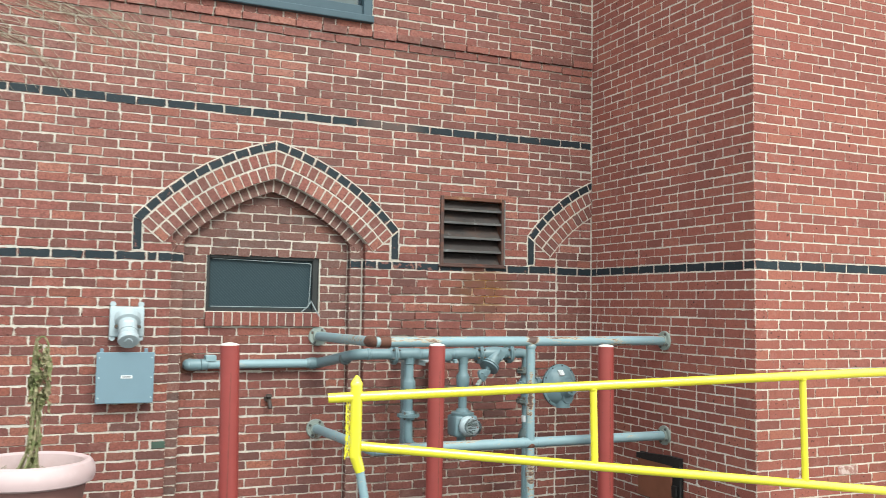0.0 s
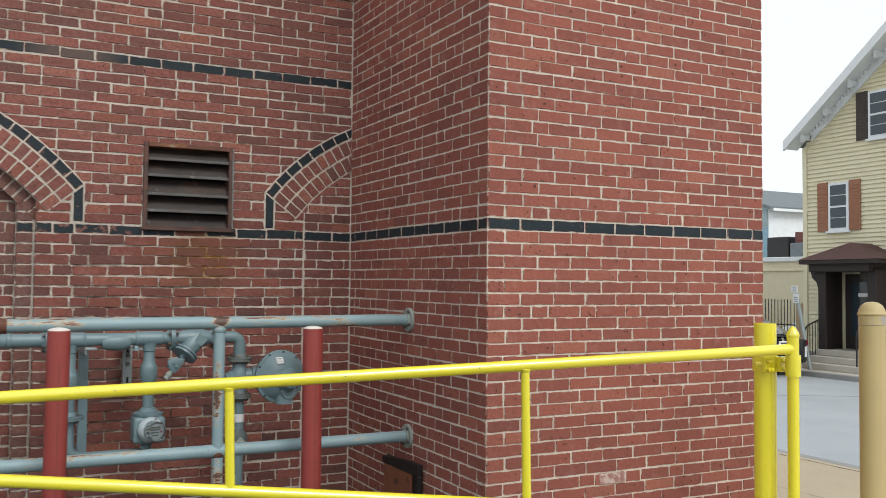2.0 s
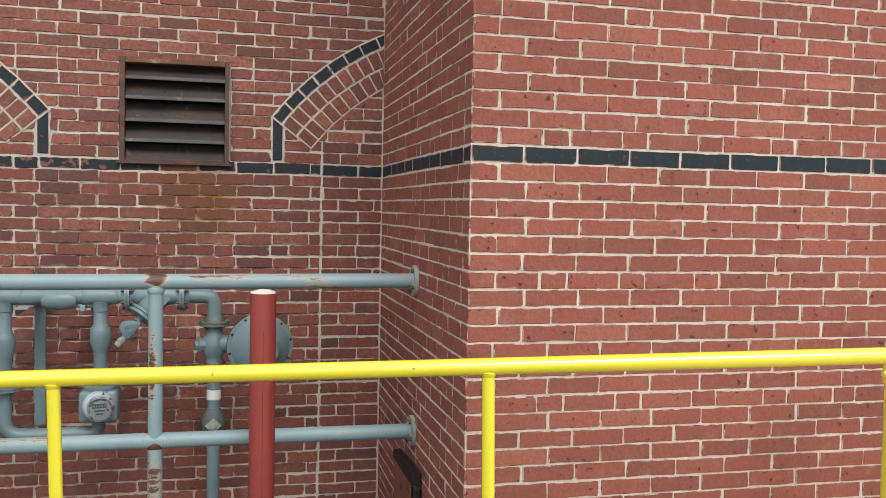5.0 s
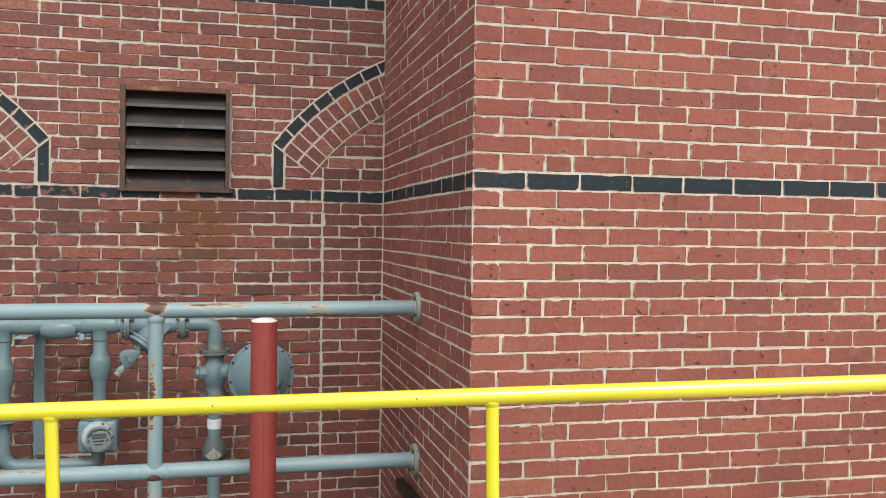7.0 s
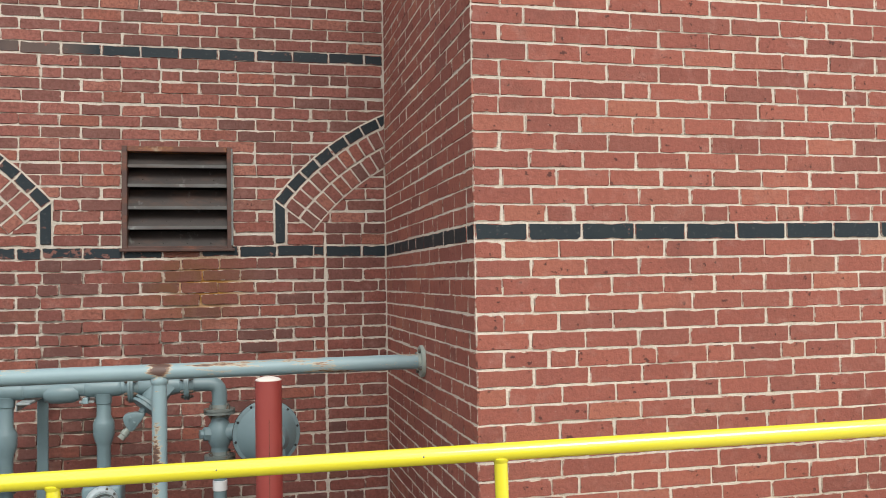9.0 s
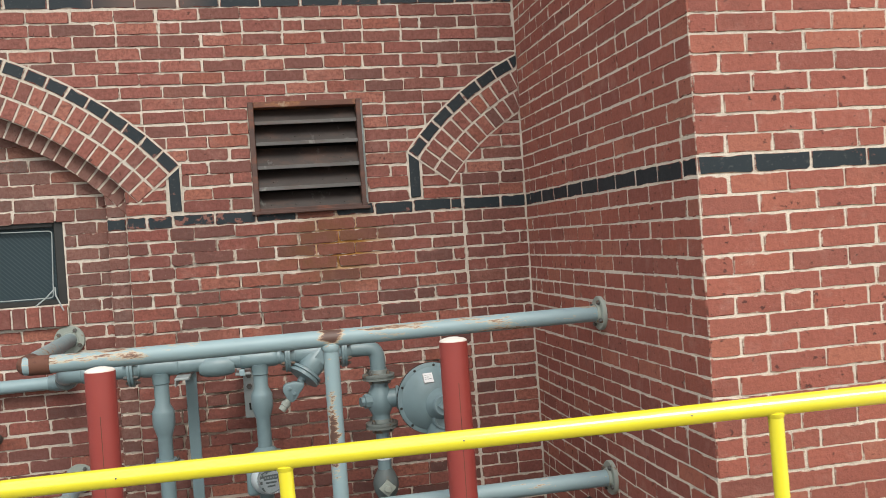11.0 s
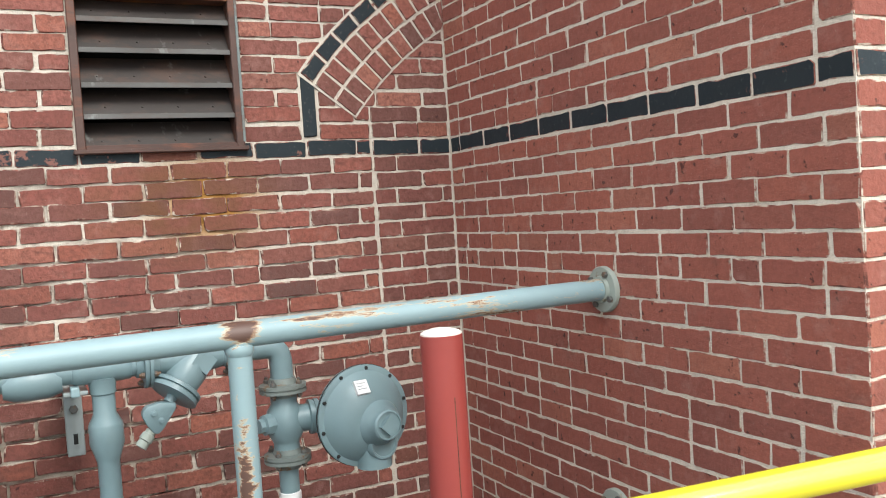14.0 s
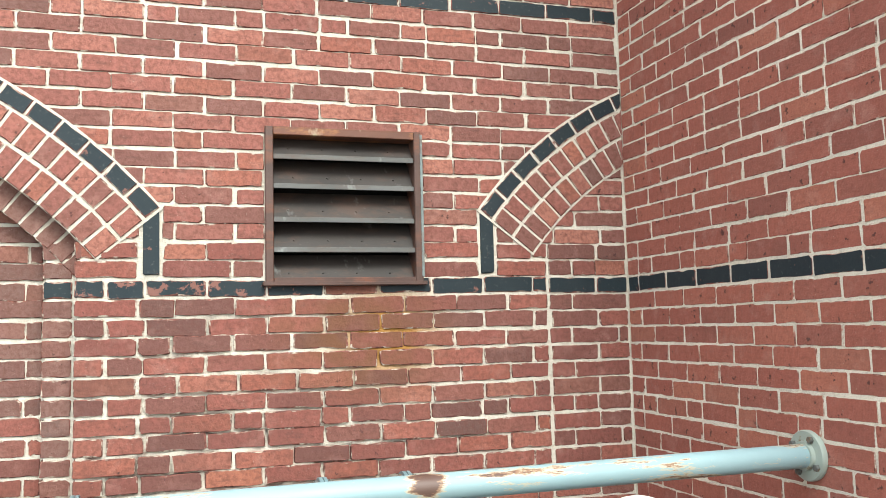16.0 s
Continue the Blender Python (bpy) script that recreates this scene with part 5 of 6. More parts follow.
part("case_seam", lathe(RC - AX * 0.002, AX, [(0.165, 0), (0.170, 0.001), (0.170, 0.005), (0.165, 0.006)], 40), M_BEAD, reg, "black rubber seam")
dome = part("case_dome", lathe(RC + AX * 0.004, AX, [(0.168, 0.0), (0.168, 0.007), (0.160, 0.010), (0.150, 0.012), (0.130, 0.036), (0.10, 0.058), (0.07, 0.072), (0.04, 0.078), (0.0, 0.08)], 40), M_GAS, reg)
rot = frame_of(AX)
side, upv = AX.cross(Vector((0, 0, 1))).normalized() * -1, Vector((0, 0, 1))
side = Vector((AX.y, -AX.x, 0)) * -1
for i in range(10):
    a = 2 * math.pi * i / 10 + 0.2
    p = RC + AX * 0.010 + (side * math.cos(a) + upv * math.sin(a)) * 0.157
    part("bolt", hexnut(p, AX, 0.007, 0.008), M_BEAD, dome, smooth=False)
pc = RC + AX * 0.07 + side * 0.02 + upv * -0.018
part("spring_case", lathe(pc, AX, [(0.088, -0.022), (0.076, 0.006), (0.064, 0.026), (0.053, 0.038), (0.051, 0.062), (0.046, 0.067), (0.043, 0.067), (0.043, 0.062), (0, 0.062)], 28), M_GAS, dome)
part("cap_square", lathe(pc + AX * 0.06, AX, [(0.034, 0), (0.033, 0.018), (0.0, 0.018)], 4), M_GAS, dome, smooth=False)
part("vent_boss", lathe(RC + AX * 0.034 + side * 0.03 - upv * 0.09, AX, [(0.06, -0.03), (0.056, 0.02), (0.052, 0.045), (0.048, 0.05), (0.042, 0.05), (0.04, 0.046), (0, 0.046)], 28), M_GAS, dome)
part("vent_outlet", tube([RC + AX * 0.02 + side * 0.022 - upv * 0.10, RC + AX * 0.02 + side * 0.022 - upv * 0.172], 0.058, 26), M_GAS, dome)
lab = box(-0.023, 0.023, -0.0015, 0.0115, -0.024, 0.024)
lrot = Matrix((( side.x, -AX.x, 0, 0), (side.y, -AX.y, 0, 0), (0, 0, 1, 0), (0, 0, 0, 1)))
tilt = Matrix.Rotation(radians(-35), 4, "X")
spot = Matrix.Translation(RC + AX * 0.0625 + upv * 0.106 - side * 0.028) @ lrot @ tilt
lab.transform(spot)
sticker = part("sticker", lab, M_LABEL, dome, "small white sticker with unreadable print", False)
for i in range(3):
    b = box(-0.016, 0.014 - 0.01 * (i % 2), -0.0024, -0.0016, 0.012 - i * 0.010, 0.0135 - i * 0.010)
    b.transform(spot)
    part("print_bar", b, M_GASDARK, sticker, smooth=False)
# below the regulator
part("riser", tube([(DX, GY, 0.72), (DX, GY, GZ)], 0.033, 20), M_GAS, gas)
part("tape_band", lathe((DX, GY, 0.575), (0, 0, 1), [(0.033, 0), (0.0365, 0.002), (0.0365, 0.05), (0.033, 0.052)], 20), M_LABEL, gas, "white tape round the riser")
valve = part("plug_valve", lathe((DX, GY, 0.53), (0, 0, -1), [(0.034, 0), (0.046, 0.02), (0.06, 0.055), (0.062, 0.08), (0.056, 0.11), (0.042, 0.135), (0.036, 0.15)], 22), M_GASDARK, gas, "grey plug valve")
part("valve_plate", lathe((DX, GY - 0.05, 0.448), (0, -1, 0), [(0.042, 0), (0.040, 0.014), (0.0, 0.014)], 4), M_FLANGE, valve, smooth=False)
part("valve_nut", hexnut((DX, GY - 0.064, 0.448), (0, -1, 0), 0.018, 0.02), M_FLANGE, valve, smooth=False)
# brackets
part("strut_post", box(2.873, 2.928, 6.628, 6.640, 0.40, 1.062, 0.003, 1), M_GAS, gas, smooth=False)
part("strut_flange", box(2.873, 2.880, 6.640, 6.70, 0.40, 1.062, 0.002, 1), M_GAS, gas, smooth=False)
part("strut_arm", box(2.868, 2.932, 6.20, 6.868, 1.062, 1.074, 0.003, 1), M_GALV, gas, "bare tan-grey support arm", False)
part("strut_arm_lip", box(2.868, 2.874, 6.20, 6.868, 1.034, 1.062, 0.002, 1), M_GALV, gas, smooth=False)
part("wall_strut", box(3.148, 3.206, 6.75, 6.792, 0.765, 1.045, 0.003, 1), M_GALV, gas, "slotted galvanised strut", False)
for z in (0.985, 0.93):
    part("bolt", hexnut((3.177, 6.752, z), (0, -1, 0), 0.015, 0.02), M_BOLT, gas, smooth=False)
# near-black inserts painted as the shade in the strut's slots
for z in (0.825, 1.02):
    part("slot_shade", box(3.170, 3.184, 6.7475, 6.752, z - 0.018, z + 0.018), M_DARK, gas, smooth=False)
part("strut_bracket", box(3.13, 3.20, GY - 0.02, 6.872, 1.045, 1.058, 0.003, 1), M_GALV, gas, smooth=False)
part("hanger_clip", box(3.15, 3.175, GY - 0.045, GY + 0.02, 1.045, 1.075, 0.004), M_PIPE, gas, smooth=False)

# ---- three red bollards ----


def bollard(x, y, top, r, lean, base=GZ):
    b = thing("bollard", (0, 0, 0), "red painted steel pipe bollard with chipped white cap", "bollard", "red bollards by the gas piping")
    part("pipe", tube([(lean, 0, 0), (0, 0, top - base)], r, 28), M_RED, b)
    part("cap", lathe((0, 0, top - base), (0, 0, 1), [(r * 0.98, -0.002), (r * 0.97, 0.004), (r * 0.8, 0.010), (r * 0.4, 0.016), (0, 0.018)], 28), M_WHITE, b, "chipped white cap")
    part("seam", box(-0.0012, 0.0012, -r - 0.0006, -r + 0.004, 0.35, top - base - 0.16), M_RUST, b, "broken dark vertical seam", False)
    b.location = (x, y, base)
    return b


bollard(1.312, 5.535, 1.218, 0.057, 0.03)
bollard(2.678, 5.54, 1.212, 0.055, -0.01)
bollard(4.022, 5.55, 1.202, 0.057, 0.0)

# ---- yellow swing gate ----


def gate_at(s, z):
    """A place on the gate: s metres from its free end."""
    a, b = Vector((1.925, 4.95)), Vector((6.215, 4.06))
    d = (b - a).normalized()
    p = a + d * s
    return Vector((p.x, p.y, z))


LEN = 4.381
gate = thing("swing_gate", (6.215, 4.06, GZ), "bright yellow tubular steel swing gate with diagonal lower rail", "gate")
part("top_rail", tube([gate_at(-0.16, 0.943), gate_at(LEN - 0.01, 1.132)], 0.0285, 24), M_YELLOW, gate)
part("lower_rail", tube([gate_at(0.03, 0.672), gate_at(LEN - 0.02, 0.238)], 0.028, 24), M_YELLOW, gate)
endp = part("end_post", tube([gate_at(0, 0.61), gate_at(0, 1.02)], 0.034, 24), M_YELLOW, gate)
part("end_cap", lathe(gate_at(0, 1.015), (0, 0, 1), [(0.036, 0), (0.036, 0.012), (0.030, 0.022), (0.016, 0.045), (0.006, 0.056), (0, 0.058)], 24), M_YELLOW, endp, "pointed cap")
part("leg_sleeve", tube([gate_at(0, 0.62), gate_at(0.03, 0.53)], [0.034, 0.029], 20), M_YELLOW, endp)
part("leg", tube([gate_at(0.028, 0.535), gate_at(0.17, GZ)], 0.025, 18), M_PIPE, gate, "bare blue-grey drop leg")
for s in (1.43, 2.845):
    zt = 0.943 + (s + 0.16) / (LEN + 0.15) * 0.189
    zl = 0.672 - (s - 0.03) / (LEN - 0.05) * 0.434
    pk = part("picket", tube([gate_at(s + 0.012, zl), gate_at(s, zt)], 0.022, 18), M_YELLOW, gate)
    part("weld", lathe(gate_at(s, zt - 0.036), (0, 0, 1), [(0.021, 0), (0.026, 0.008), (0.028, 0.016), (0.02, 0.02)], 16), M_YELLOW, pk)
hp = part("hinge_post", tube([gate_at(LEN, GZ), gate_at(LEN, 1.20)], 0.031, 24), M_YELLOW, gate)
part("hinge_cap", lathe(gate_at(LEN, 1.195), (0, 0, 1), [(0.032, 0), (0.034, 0.006), (0.034, 0.016), (0.028, 0.03), (0.016, 0.05), (0.004, 0.06), (0, 0.061)], 24), M_YELLOW, hp, "pointed cap")
part("sleeve", tube([gate_at(LEN, 0.985), gate_at(LEN, 1.10)], 0.040, 24), M_YELLOW, hp)
ch = part("chain", tube([gate_at(-0.05, 0.96), gate_at(-0.055, 0.86), gate_at(-0.05, 0.72), gate_at(-0.06, 0.6)], 0.004, 6), M_YELLOW, gate, "short hanging yellow chain")
for i in range(12):
    z = 0.95 - i * 0.029
    own = tube([gate_at(-0.05 + 0.008 * math.cos(t), z) + Vector((0.004 * (i % 2), 0, 0.016 * math.sin(t))) for t in [j * math.pi / 4 for j in range(9)]], 0.0035, 6)
    part("link", own, M_YELLOW, ch)
for s in (0.95, 1.95, 2.6, 0.4):
    z = 0.943 + (s + 0.16) / (LEN + 0.15) * 0.189
    d = gate_at(1, 0) - gate_at(0, 0)
    nrm = Vector((d.y, -d.x, 0)).normalized()
    part("rivet", lathe(gate_at(s, z + 0.004) + nrm * 0.028, nrm, [(0.0028, 0), (0.0028, 0.001), (0, 0.0015)], 8), M_INK, gate)

post = thing("gate_post", (6.195, 4.235, GZ), "thick yellow steel gate post with open top", "gate post")
own = lathe((6.195, 4.235, GZ), (0, 0, 1), [(0.061, 0), (0.061, 1.463), (0.055, 1.463), (0.055, 1.2), (0, 1.2)], 32)
part("pipe", own, M_YELLOW, post)
cl = part("clamp", lathe((6.195, 4.235, 1.0), (0, 0, 1), [(0.062, 0), (0.068, 0.0), (0.068, 0.085), (0.062, 0.085)], 32), M_YELLOW, post, "bolted yellow clamp band")
part("clamp_ear", box(6.20, 6.262, 4.135, 4.165, 1.0, 1.085, 0.004), M_YELLOW, cl, smooth=False)
part("clamp_ear", box(6.10, 6.15, 4.15, 4.175, 1.0, 1.085, 0.004), M_YELLOW, cl, smooth=False)
for x in (6.11, 6.135, 6.225, 6.245):
    for z in (1.02, 1.062):
        part("bolt", hexnut((x, 4.14, z), (0, -1, 0), 0.012, 0.02), M_YELLOW, cl, smooth=False)
part("clamp_bolt", tube([(6.07, 4.19, 1.045), (6.15, 4.16, 1.045)], 0.012, 10), M_YELLOW, cl)

# ---- tan bollard by the street ----
tb = thing("bollard", (6.68, 3.93, GZ - 0.05), "tall tan painted pipe bollard with peeling domed cap", "bollard")
part("pipe", tube([(6.68, 3.93, GZ - 0.05), (6.68, 3.93, 1.31)], 0.068, 32), M_TAN, tb)
part("cap", lathe((6.68, 3.93, 1.315), (0, 0, 1), [(0.066, -0.004), (0.075, 0.0), (0.076, 0.008), (0.070, 0.014), (0.066, 0.03), (0.055, 0.052), (0.034, 0.068), (0, 0.074)], 36), M_TAN, tb, "domed tan cap")
part("cap_skirt", lathe((6.68, 3.93, 1.262), (0, 0, 1), [(0.068, -0.003), (0.0705, 0.0), (0.0705, 0.05), (0.068, 0.053)], 36), M_TANCHIP, tb, "chipped cap skirt with bare grey patches")

# ---- electrical receptacle and box ----
rec = thing("power_receptacle", (0.815, WALL_Y, 1.2), "pale grey cast power receptacle bolted to the brick", "receptacle")
part("back_plate", box(0.70, 0.935, WALL_Y - 0.055, WALL_Y - 0.006, 1.225, 1.44, 0.012, 2), M_ALU, rec)
for x in (0.722, 0.913):
    part("lug", lathe((x, WALL_Y - 0.04, 1.455), (0, 1, 0), [(0.02, 0), (0.02, 0.034), (0, 0.034)], 16), M_ALU, rec)
    part("lug", lathe((x, WALL_Y - 0.04, 1.215), (0, 1, 0), [(0.02, 0), (0.02, 0.034), (0, 0.034)], 16), M_ALU, rec)
rax = Vector((0.0, -0.72, -0.70)).normalized()
hub = part("barrel", lathe((0.822, WALL_Y - 0.03, 1.36), rax, [(0.094, 0.0), (0.092, 0.03), (0.088, 0.05), (0.078, 0.054), (0.066, 0.06), (0.063, 0.13), (0.067, 0.132), (0.067, 0.15), (0.061, 0.152), (0.061, 0.19), (0.068, 0.195), (0.072, 0.205), (0.072, 0.225), (0.066, 0.236), (0.03, 0.238), (0.026, 0.244), (0.0, 0.245)], 28), M_ALU, rec)
part("latch", box(0.808, 0.836, WALL_Y - 0.225, WALL_Y - 0.19, 1.21, 1.275, 0.004), M_ALU, hub, smooth=False)
for x in (0.745, 0.899):
    part("side_bolt", hexnut((x, WALL_Y - 0.075, 1.30), (0, -1, -0.2), 0.014, 0.03), M_BOLT, hub, smooth=False)
part("name_plate", box(0.795, 0.85, WALL_Y - 0.148, WALL_Y - 0.142, 1.332, 1.345), M_LABEL, hub, smooth=False)

ebox = thing("junction_box", (0.815, WALL_Y, 0.76), "flat grey steel junction box screwed to the brick", "electrical box")
part("body", box(0.628, 1.002, WALL_Y - 0.115, WALL_Y - 0.004, 0.765, 1.112, 0.006, 2), M_BOX, ebox)
cov = part("cover", box(0.622, 1.008, WALL_Y - 0.124, WALL_Y - 0.116, 0.760, 1.118, 0.004, 1), M_BOX, ebox)
part("label_plate", box(0.785, 0.862, WALL_Y - 0.127, WALL_Y - 0.124, 0.935, 0.956), M_LABEL, cov, smooth=False)
part("print_bar", box(0.795, 0.852, WALL_Y - 0.1285, WALL_Y - 0.1272, 0.942, 0.949), M_INK, cov, smooth=False)
for x in (0.64, 0.99):
    for z in (0.80, 0.94, 1.08):
        part("screw", lathe((x, WALL_Y - 0.124, z), (0, -1, 0), [(0.006, 0), (0.005, 0.003), (0, 0.003)], 10), M_ALU, cov)
for x in (0.66, 0.96):
    part("ear", box(x - 0.012, x + 0.012, WALL_Y - 0.02, WALL_Y - 0.004, 1.112, 1.14, 0.003), M_BOX, ebox, smooth=False)

# ---- hose bib in the infill wall ----
bib = thing("hose_bib", (1.885, FILL_Y, 0.70), "small dull brass wall tap", "tap")
part("escutcheon", lathe((1.885, FILL_Y, 0.745), (0, -1, 0), [(0.03, 0), (0.028, 0.008), (0, 0.008)], 16), M_BRONZE, bib)
part("spout", tube([(1.885, FILL_Y, 0.74), (1.885, FILL_Y - 0.06, 0.735), (1.89, FILL_Y - 0.085, 0.675)], 0.016, 12, 0.03), M_BRONZE, bib)
part("handle", lathe((1.885, FILL_Y - 0.05, 0.765), (0, -0.3, 1), [(0.026, 0), (0.028, 0.006), (0.02, 0.012), (0, 0.012)], 8), M_BRONZE, bib, smooth=False)

# ---- rusty black access panel on the side wall ----
hat = thing("access_panel", (SIDE_X, 5.86, 0.0), "scorched black steel access panel with rusted door, fixed on the brick", "panel")
part("frame", box(SIDE_X - 0.020, SIDE_X - 0.002, 5.60, 6.12, -0.02, 0.335, 0.006, 1), M_IRON, hat, smooth=False)
part("door", box(SIDE_X - 0.036, SIDE_X - 0.021, 5.70, 6.125, -0.01, 0.285, 0.006, 1), M_RUSTPLATE, hat, "orange-brown rusted plate", False)
part("hood", side_plate([(6.14, 0.282), (6.14, 0.322), (5.76, 0.352), (5.60, 0.352), (5.60, 0.282)], SIDE_X - 0.040, SIDE_X - 0.004), M_SCORCH, hat, "charred black hood with pale flecks", False)
part("rim", box(SIDE_X - 0.038, SIDE_X - 0.006, 5.59, 5.615, -0.02, 0.282, 0.006, 1), M_SCORCH, hat, smooth=False)
part("latch", box(SIDE_X - 0.048, SIDE_X - 0.02, 5.63, 5.69, 0.05, 0.14, 0.008, 2), M_SCORCH, hat, "sooty latch block", False)

# ---- flower pot with a dead plant ----
RIM_Z = -0.1
pot = thing("flower_pot", (0.235, 6.2, GZ), "large faded pink plastic flower pot", "flower pot")
part("body", lathe((0.235, 6.2, GZ), (0, 0, 1), [(0.0, 0.0), (0.23, 0.0), (0.24, 0.02), (0.335, 0.56), (0.31, 0.56), (0.23, 0.05), (0, 0.05)], 48), painted("pot_body", (0.20, 0.095, 0.08), (0.26, 0.13, 0.11), (0.5, 0.7), (0.5, 0.7), 4), pot)
part("rim", lathe((0.235, 6.2, RIM_Z), (0, 0, 1), [(0.325, 0.465), (0.345, 0.45), (0.375, 0.465), (0.385, 0.50), (0.38, 0.545), (0.36, 0.58), (0.335, 0.59), (0.315, 0.575), (0.305, 0.5), (0.31, 0.46)], 48), M_POT, pot, "thick rolled pale rim")
part("soil", lathe((0.235, 6.2, RIM_Z + 0.44), (0, 0, 1), [(0.312, 0), (0.31, 0.03), (0.2, 0.05), (0, 0.06)], 32), M_SOIL, pot, "dry soil")
plant = thing("dead_plant", (0.24, 6.1, RIM_Z + 0.49), "withered yellow-green stalk standing in the pot", "plant")
rng = random.Random(77)


def stalk_at(s):
    """The middle of the bent dead stalk, s from foot to tip."""
    return Vector((0.215 + 0.055 * s + 0.022 * math.sin(5.2 * s), 6.1 + 0.02 * math.sin(4 * s + 1), RIM_Z + 0.49 + 0.86 * s))


for i in range(6):
    a, top = i * 1.05, rng.uniform(0.78, 1.0)
    pts = []
    for j in range(12):
        s = top * j / 11
        r0 = 0.030 * (1 - s) ** 1.5 + 0.010 + (0.055 * (1 - s / 0.12) if s < 0.12 else 0)
        pts.append(stalk_at(s) + Vector((r0 * math.cos(a + 2.6 * s), r0 * math.sin(a + 2.6 * s), rng.uniform(-0.006, 0.006))))
    part("stalk", tube(pts, [0.010 - 0.0005 * j for j in range(12)], 7), M_STALK, plant)
tip = [stalk_at(0.97) + Vector((0, 0, 0.0)), stalk_at(1.0) + Vector((0.03, -0.01, 0.01)), stalk_at(0.95) + Vector((0.068, -0.01, 0.0)), stalk_at(0.84) + Vector((0.075, -0.01, 0)), stalk_at(0.72) + Vector((0.06, 0, 0))]
part("drooping_tip", tube(rounded(tip, 0.04), 0.006, 7), M_STALK, plant, "tip bent over and hanging down")
own = bmesh.new()
for i in range(150):
    s = rng.choice((rng.uniform(0.05, 0.35), rng.uniform(0.45, 0.98), rng.uniform(0.55, 0.95)))
    right = 0.055 if s > 0.45 and rng.random() < 0.6 else 0.0
    c = stalk_at(s) + Vector((right + rng.uniform(-0.028, 0.03), rng.uniform(-0.04, 0.03), 0))
    l, w = rng.uniform(0.04, 0.13), rng.uniform(0.007, 0.017)
    d = Vector((rng.uniform(-0.25, 0.3), rng.uniform(-0.4, 0.3), -1)).normalized()
    n = (d.orthogonal() + Vector((rng.uniform(-1, 1), rng.uniform(-1, 1), 0)).cross(d)).normalized()
    spine = [c, c + d * l * 0.35 + n.cross(d) * 0.012, c + d * l * 0.7 - n.cross(d) * 0.01, c + d * l]
    wide = (0.3, 1.0, 0.8, 0.1)
    left_v = [own.verts.new(p - n * w * q) for p, q in zip(spine, wide)]
    right_v = [own.verts.new(p + n * w * q) for p, q in zip(spine, wide)]
    for k in range(3):
        own.faces.new((left_v[k], left_v[k + 1], right_v[k + 1], right_v[k]))
for i in range(110):
    a, r0 = rng.uniform(0, 6.28), 0.3 * math.sqrt(rng.random())
    c = Vector((0.235 + r0 * math.cos(a), 6.2 + r0 * math.sin(a), RIM_Z + 0.495))
    b = rng.uniform(0, 6.28)
    d = Vector((math.cos(b), math.sin(b), rng.uniform(0.0, 0.5))) * rng.uniform(0.03, 0.09)
    n = Vector((-math.sin(b), math.cos(b), 0)) * 0.004
    own.faces.new([own.verts.new(p) for p in (c - n, c + n, c + d + n * 0.3, c + d - n * 0.3)])
tagged(part("withered_leaves", own, M_STALK, plant, "shrivelled hanging leaves", False), kind="stuff")

# ---- dead vines on the upper wall ----
vines = None
rng = random.Random(5)
for i in range(120):
    x, z = rng.uniform(-0.9, 0.9), rng.uniform(3.25, 4.3)
    if z < 3.25 + max(0, x) * 0.7:
        continue
    a = rng.uniform(-0.7, -0.1)
    pts = [Vector((x, WALL_Y - 0.006, z))]
    for j in range(9):
        a += rng.uniform(-0.22, 0.16)
        pts.append(pts[-1] + Vector((math.cos(a) * 0.075, rng.uniform(-0.003, 0.003), math.sin(a) * 0.075)))
        pts[-1].y = min(pts[-1].y, WALL_Y - 0.004)
    vines = tube(pts, [0.0030 - 0.0002 * j for j in range(10)], 4, 0, vines)
vine = thing("dead_vine", (0, WALL_Y, 3.3), "dry brown vine stems clinging to the brick", "vine", kind="stuff")
part("stems", vines, M_VINE, vine)
# a few bricks that differ: green paint, white scrape, loose cable hook
odd = tagged(mesh_object("painted_brick", box(1.02, 1.115, WALL_Y - 0.004, WALL_Y + 0.01, 0.418, 0.470, 0.003, 1), painted("green_brick", (0.05, 0.085, 0.06), (0.12, 0.06, 0.05), (0.6, 0.7)), (1.07, WALL_Y, 0.41), wall_back), "dark green painted brick")
scr = tagged(mesh_object("scraped_brick", box(5.515, 5.70, PIER_Y - 0.0045, PIER_Y + 0.01, 0.3155, 0.3765, 0.003, 1), painted("scraped_brick", (0.34, 0.17, 0.14), (0.55, 0.42, 0.38), (0.45, 0.55), (0.8, 0.9), 25), (5.67, PIER_Y, 0.28), wall_pier), "scraped pale pink brick")
# ---- across the street: cream house ----
HX = 24.6


def facade(x, outline, t=0.25):
    return side_plate(outline, x, x + t)


house = thing("house", (HX, 15.8, -0.84), "cream clapboard gabled house with white trim and dark porch", "house")
Y0, Y1, EAVE, RIDGE = 11.87, 19.73, 5.74, 8.86
YM = (Y0 + Y1) / 2
part("wall", facade(HX + 0.03, [(Y0, -0.84), (Y1, -0.84), (Y1, EAVE), (YM, RIDGE), (Y0, EAVE)], 9.0), M_SIDING, house, "cream clapboard wall", False)
n = 0
z = -0.45
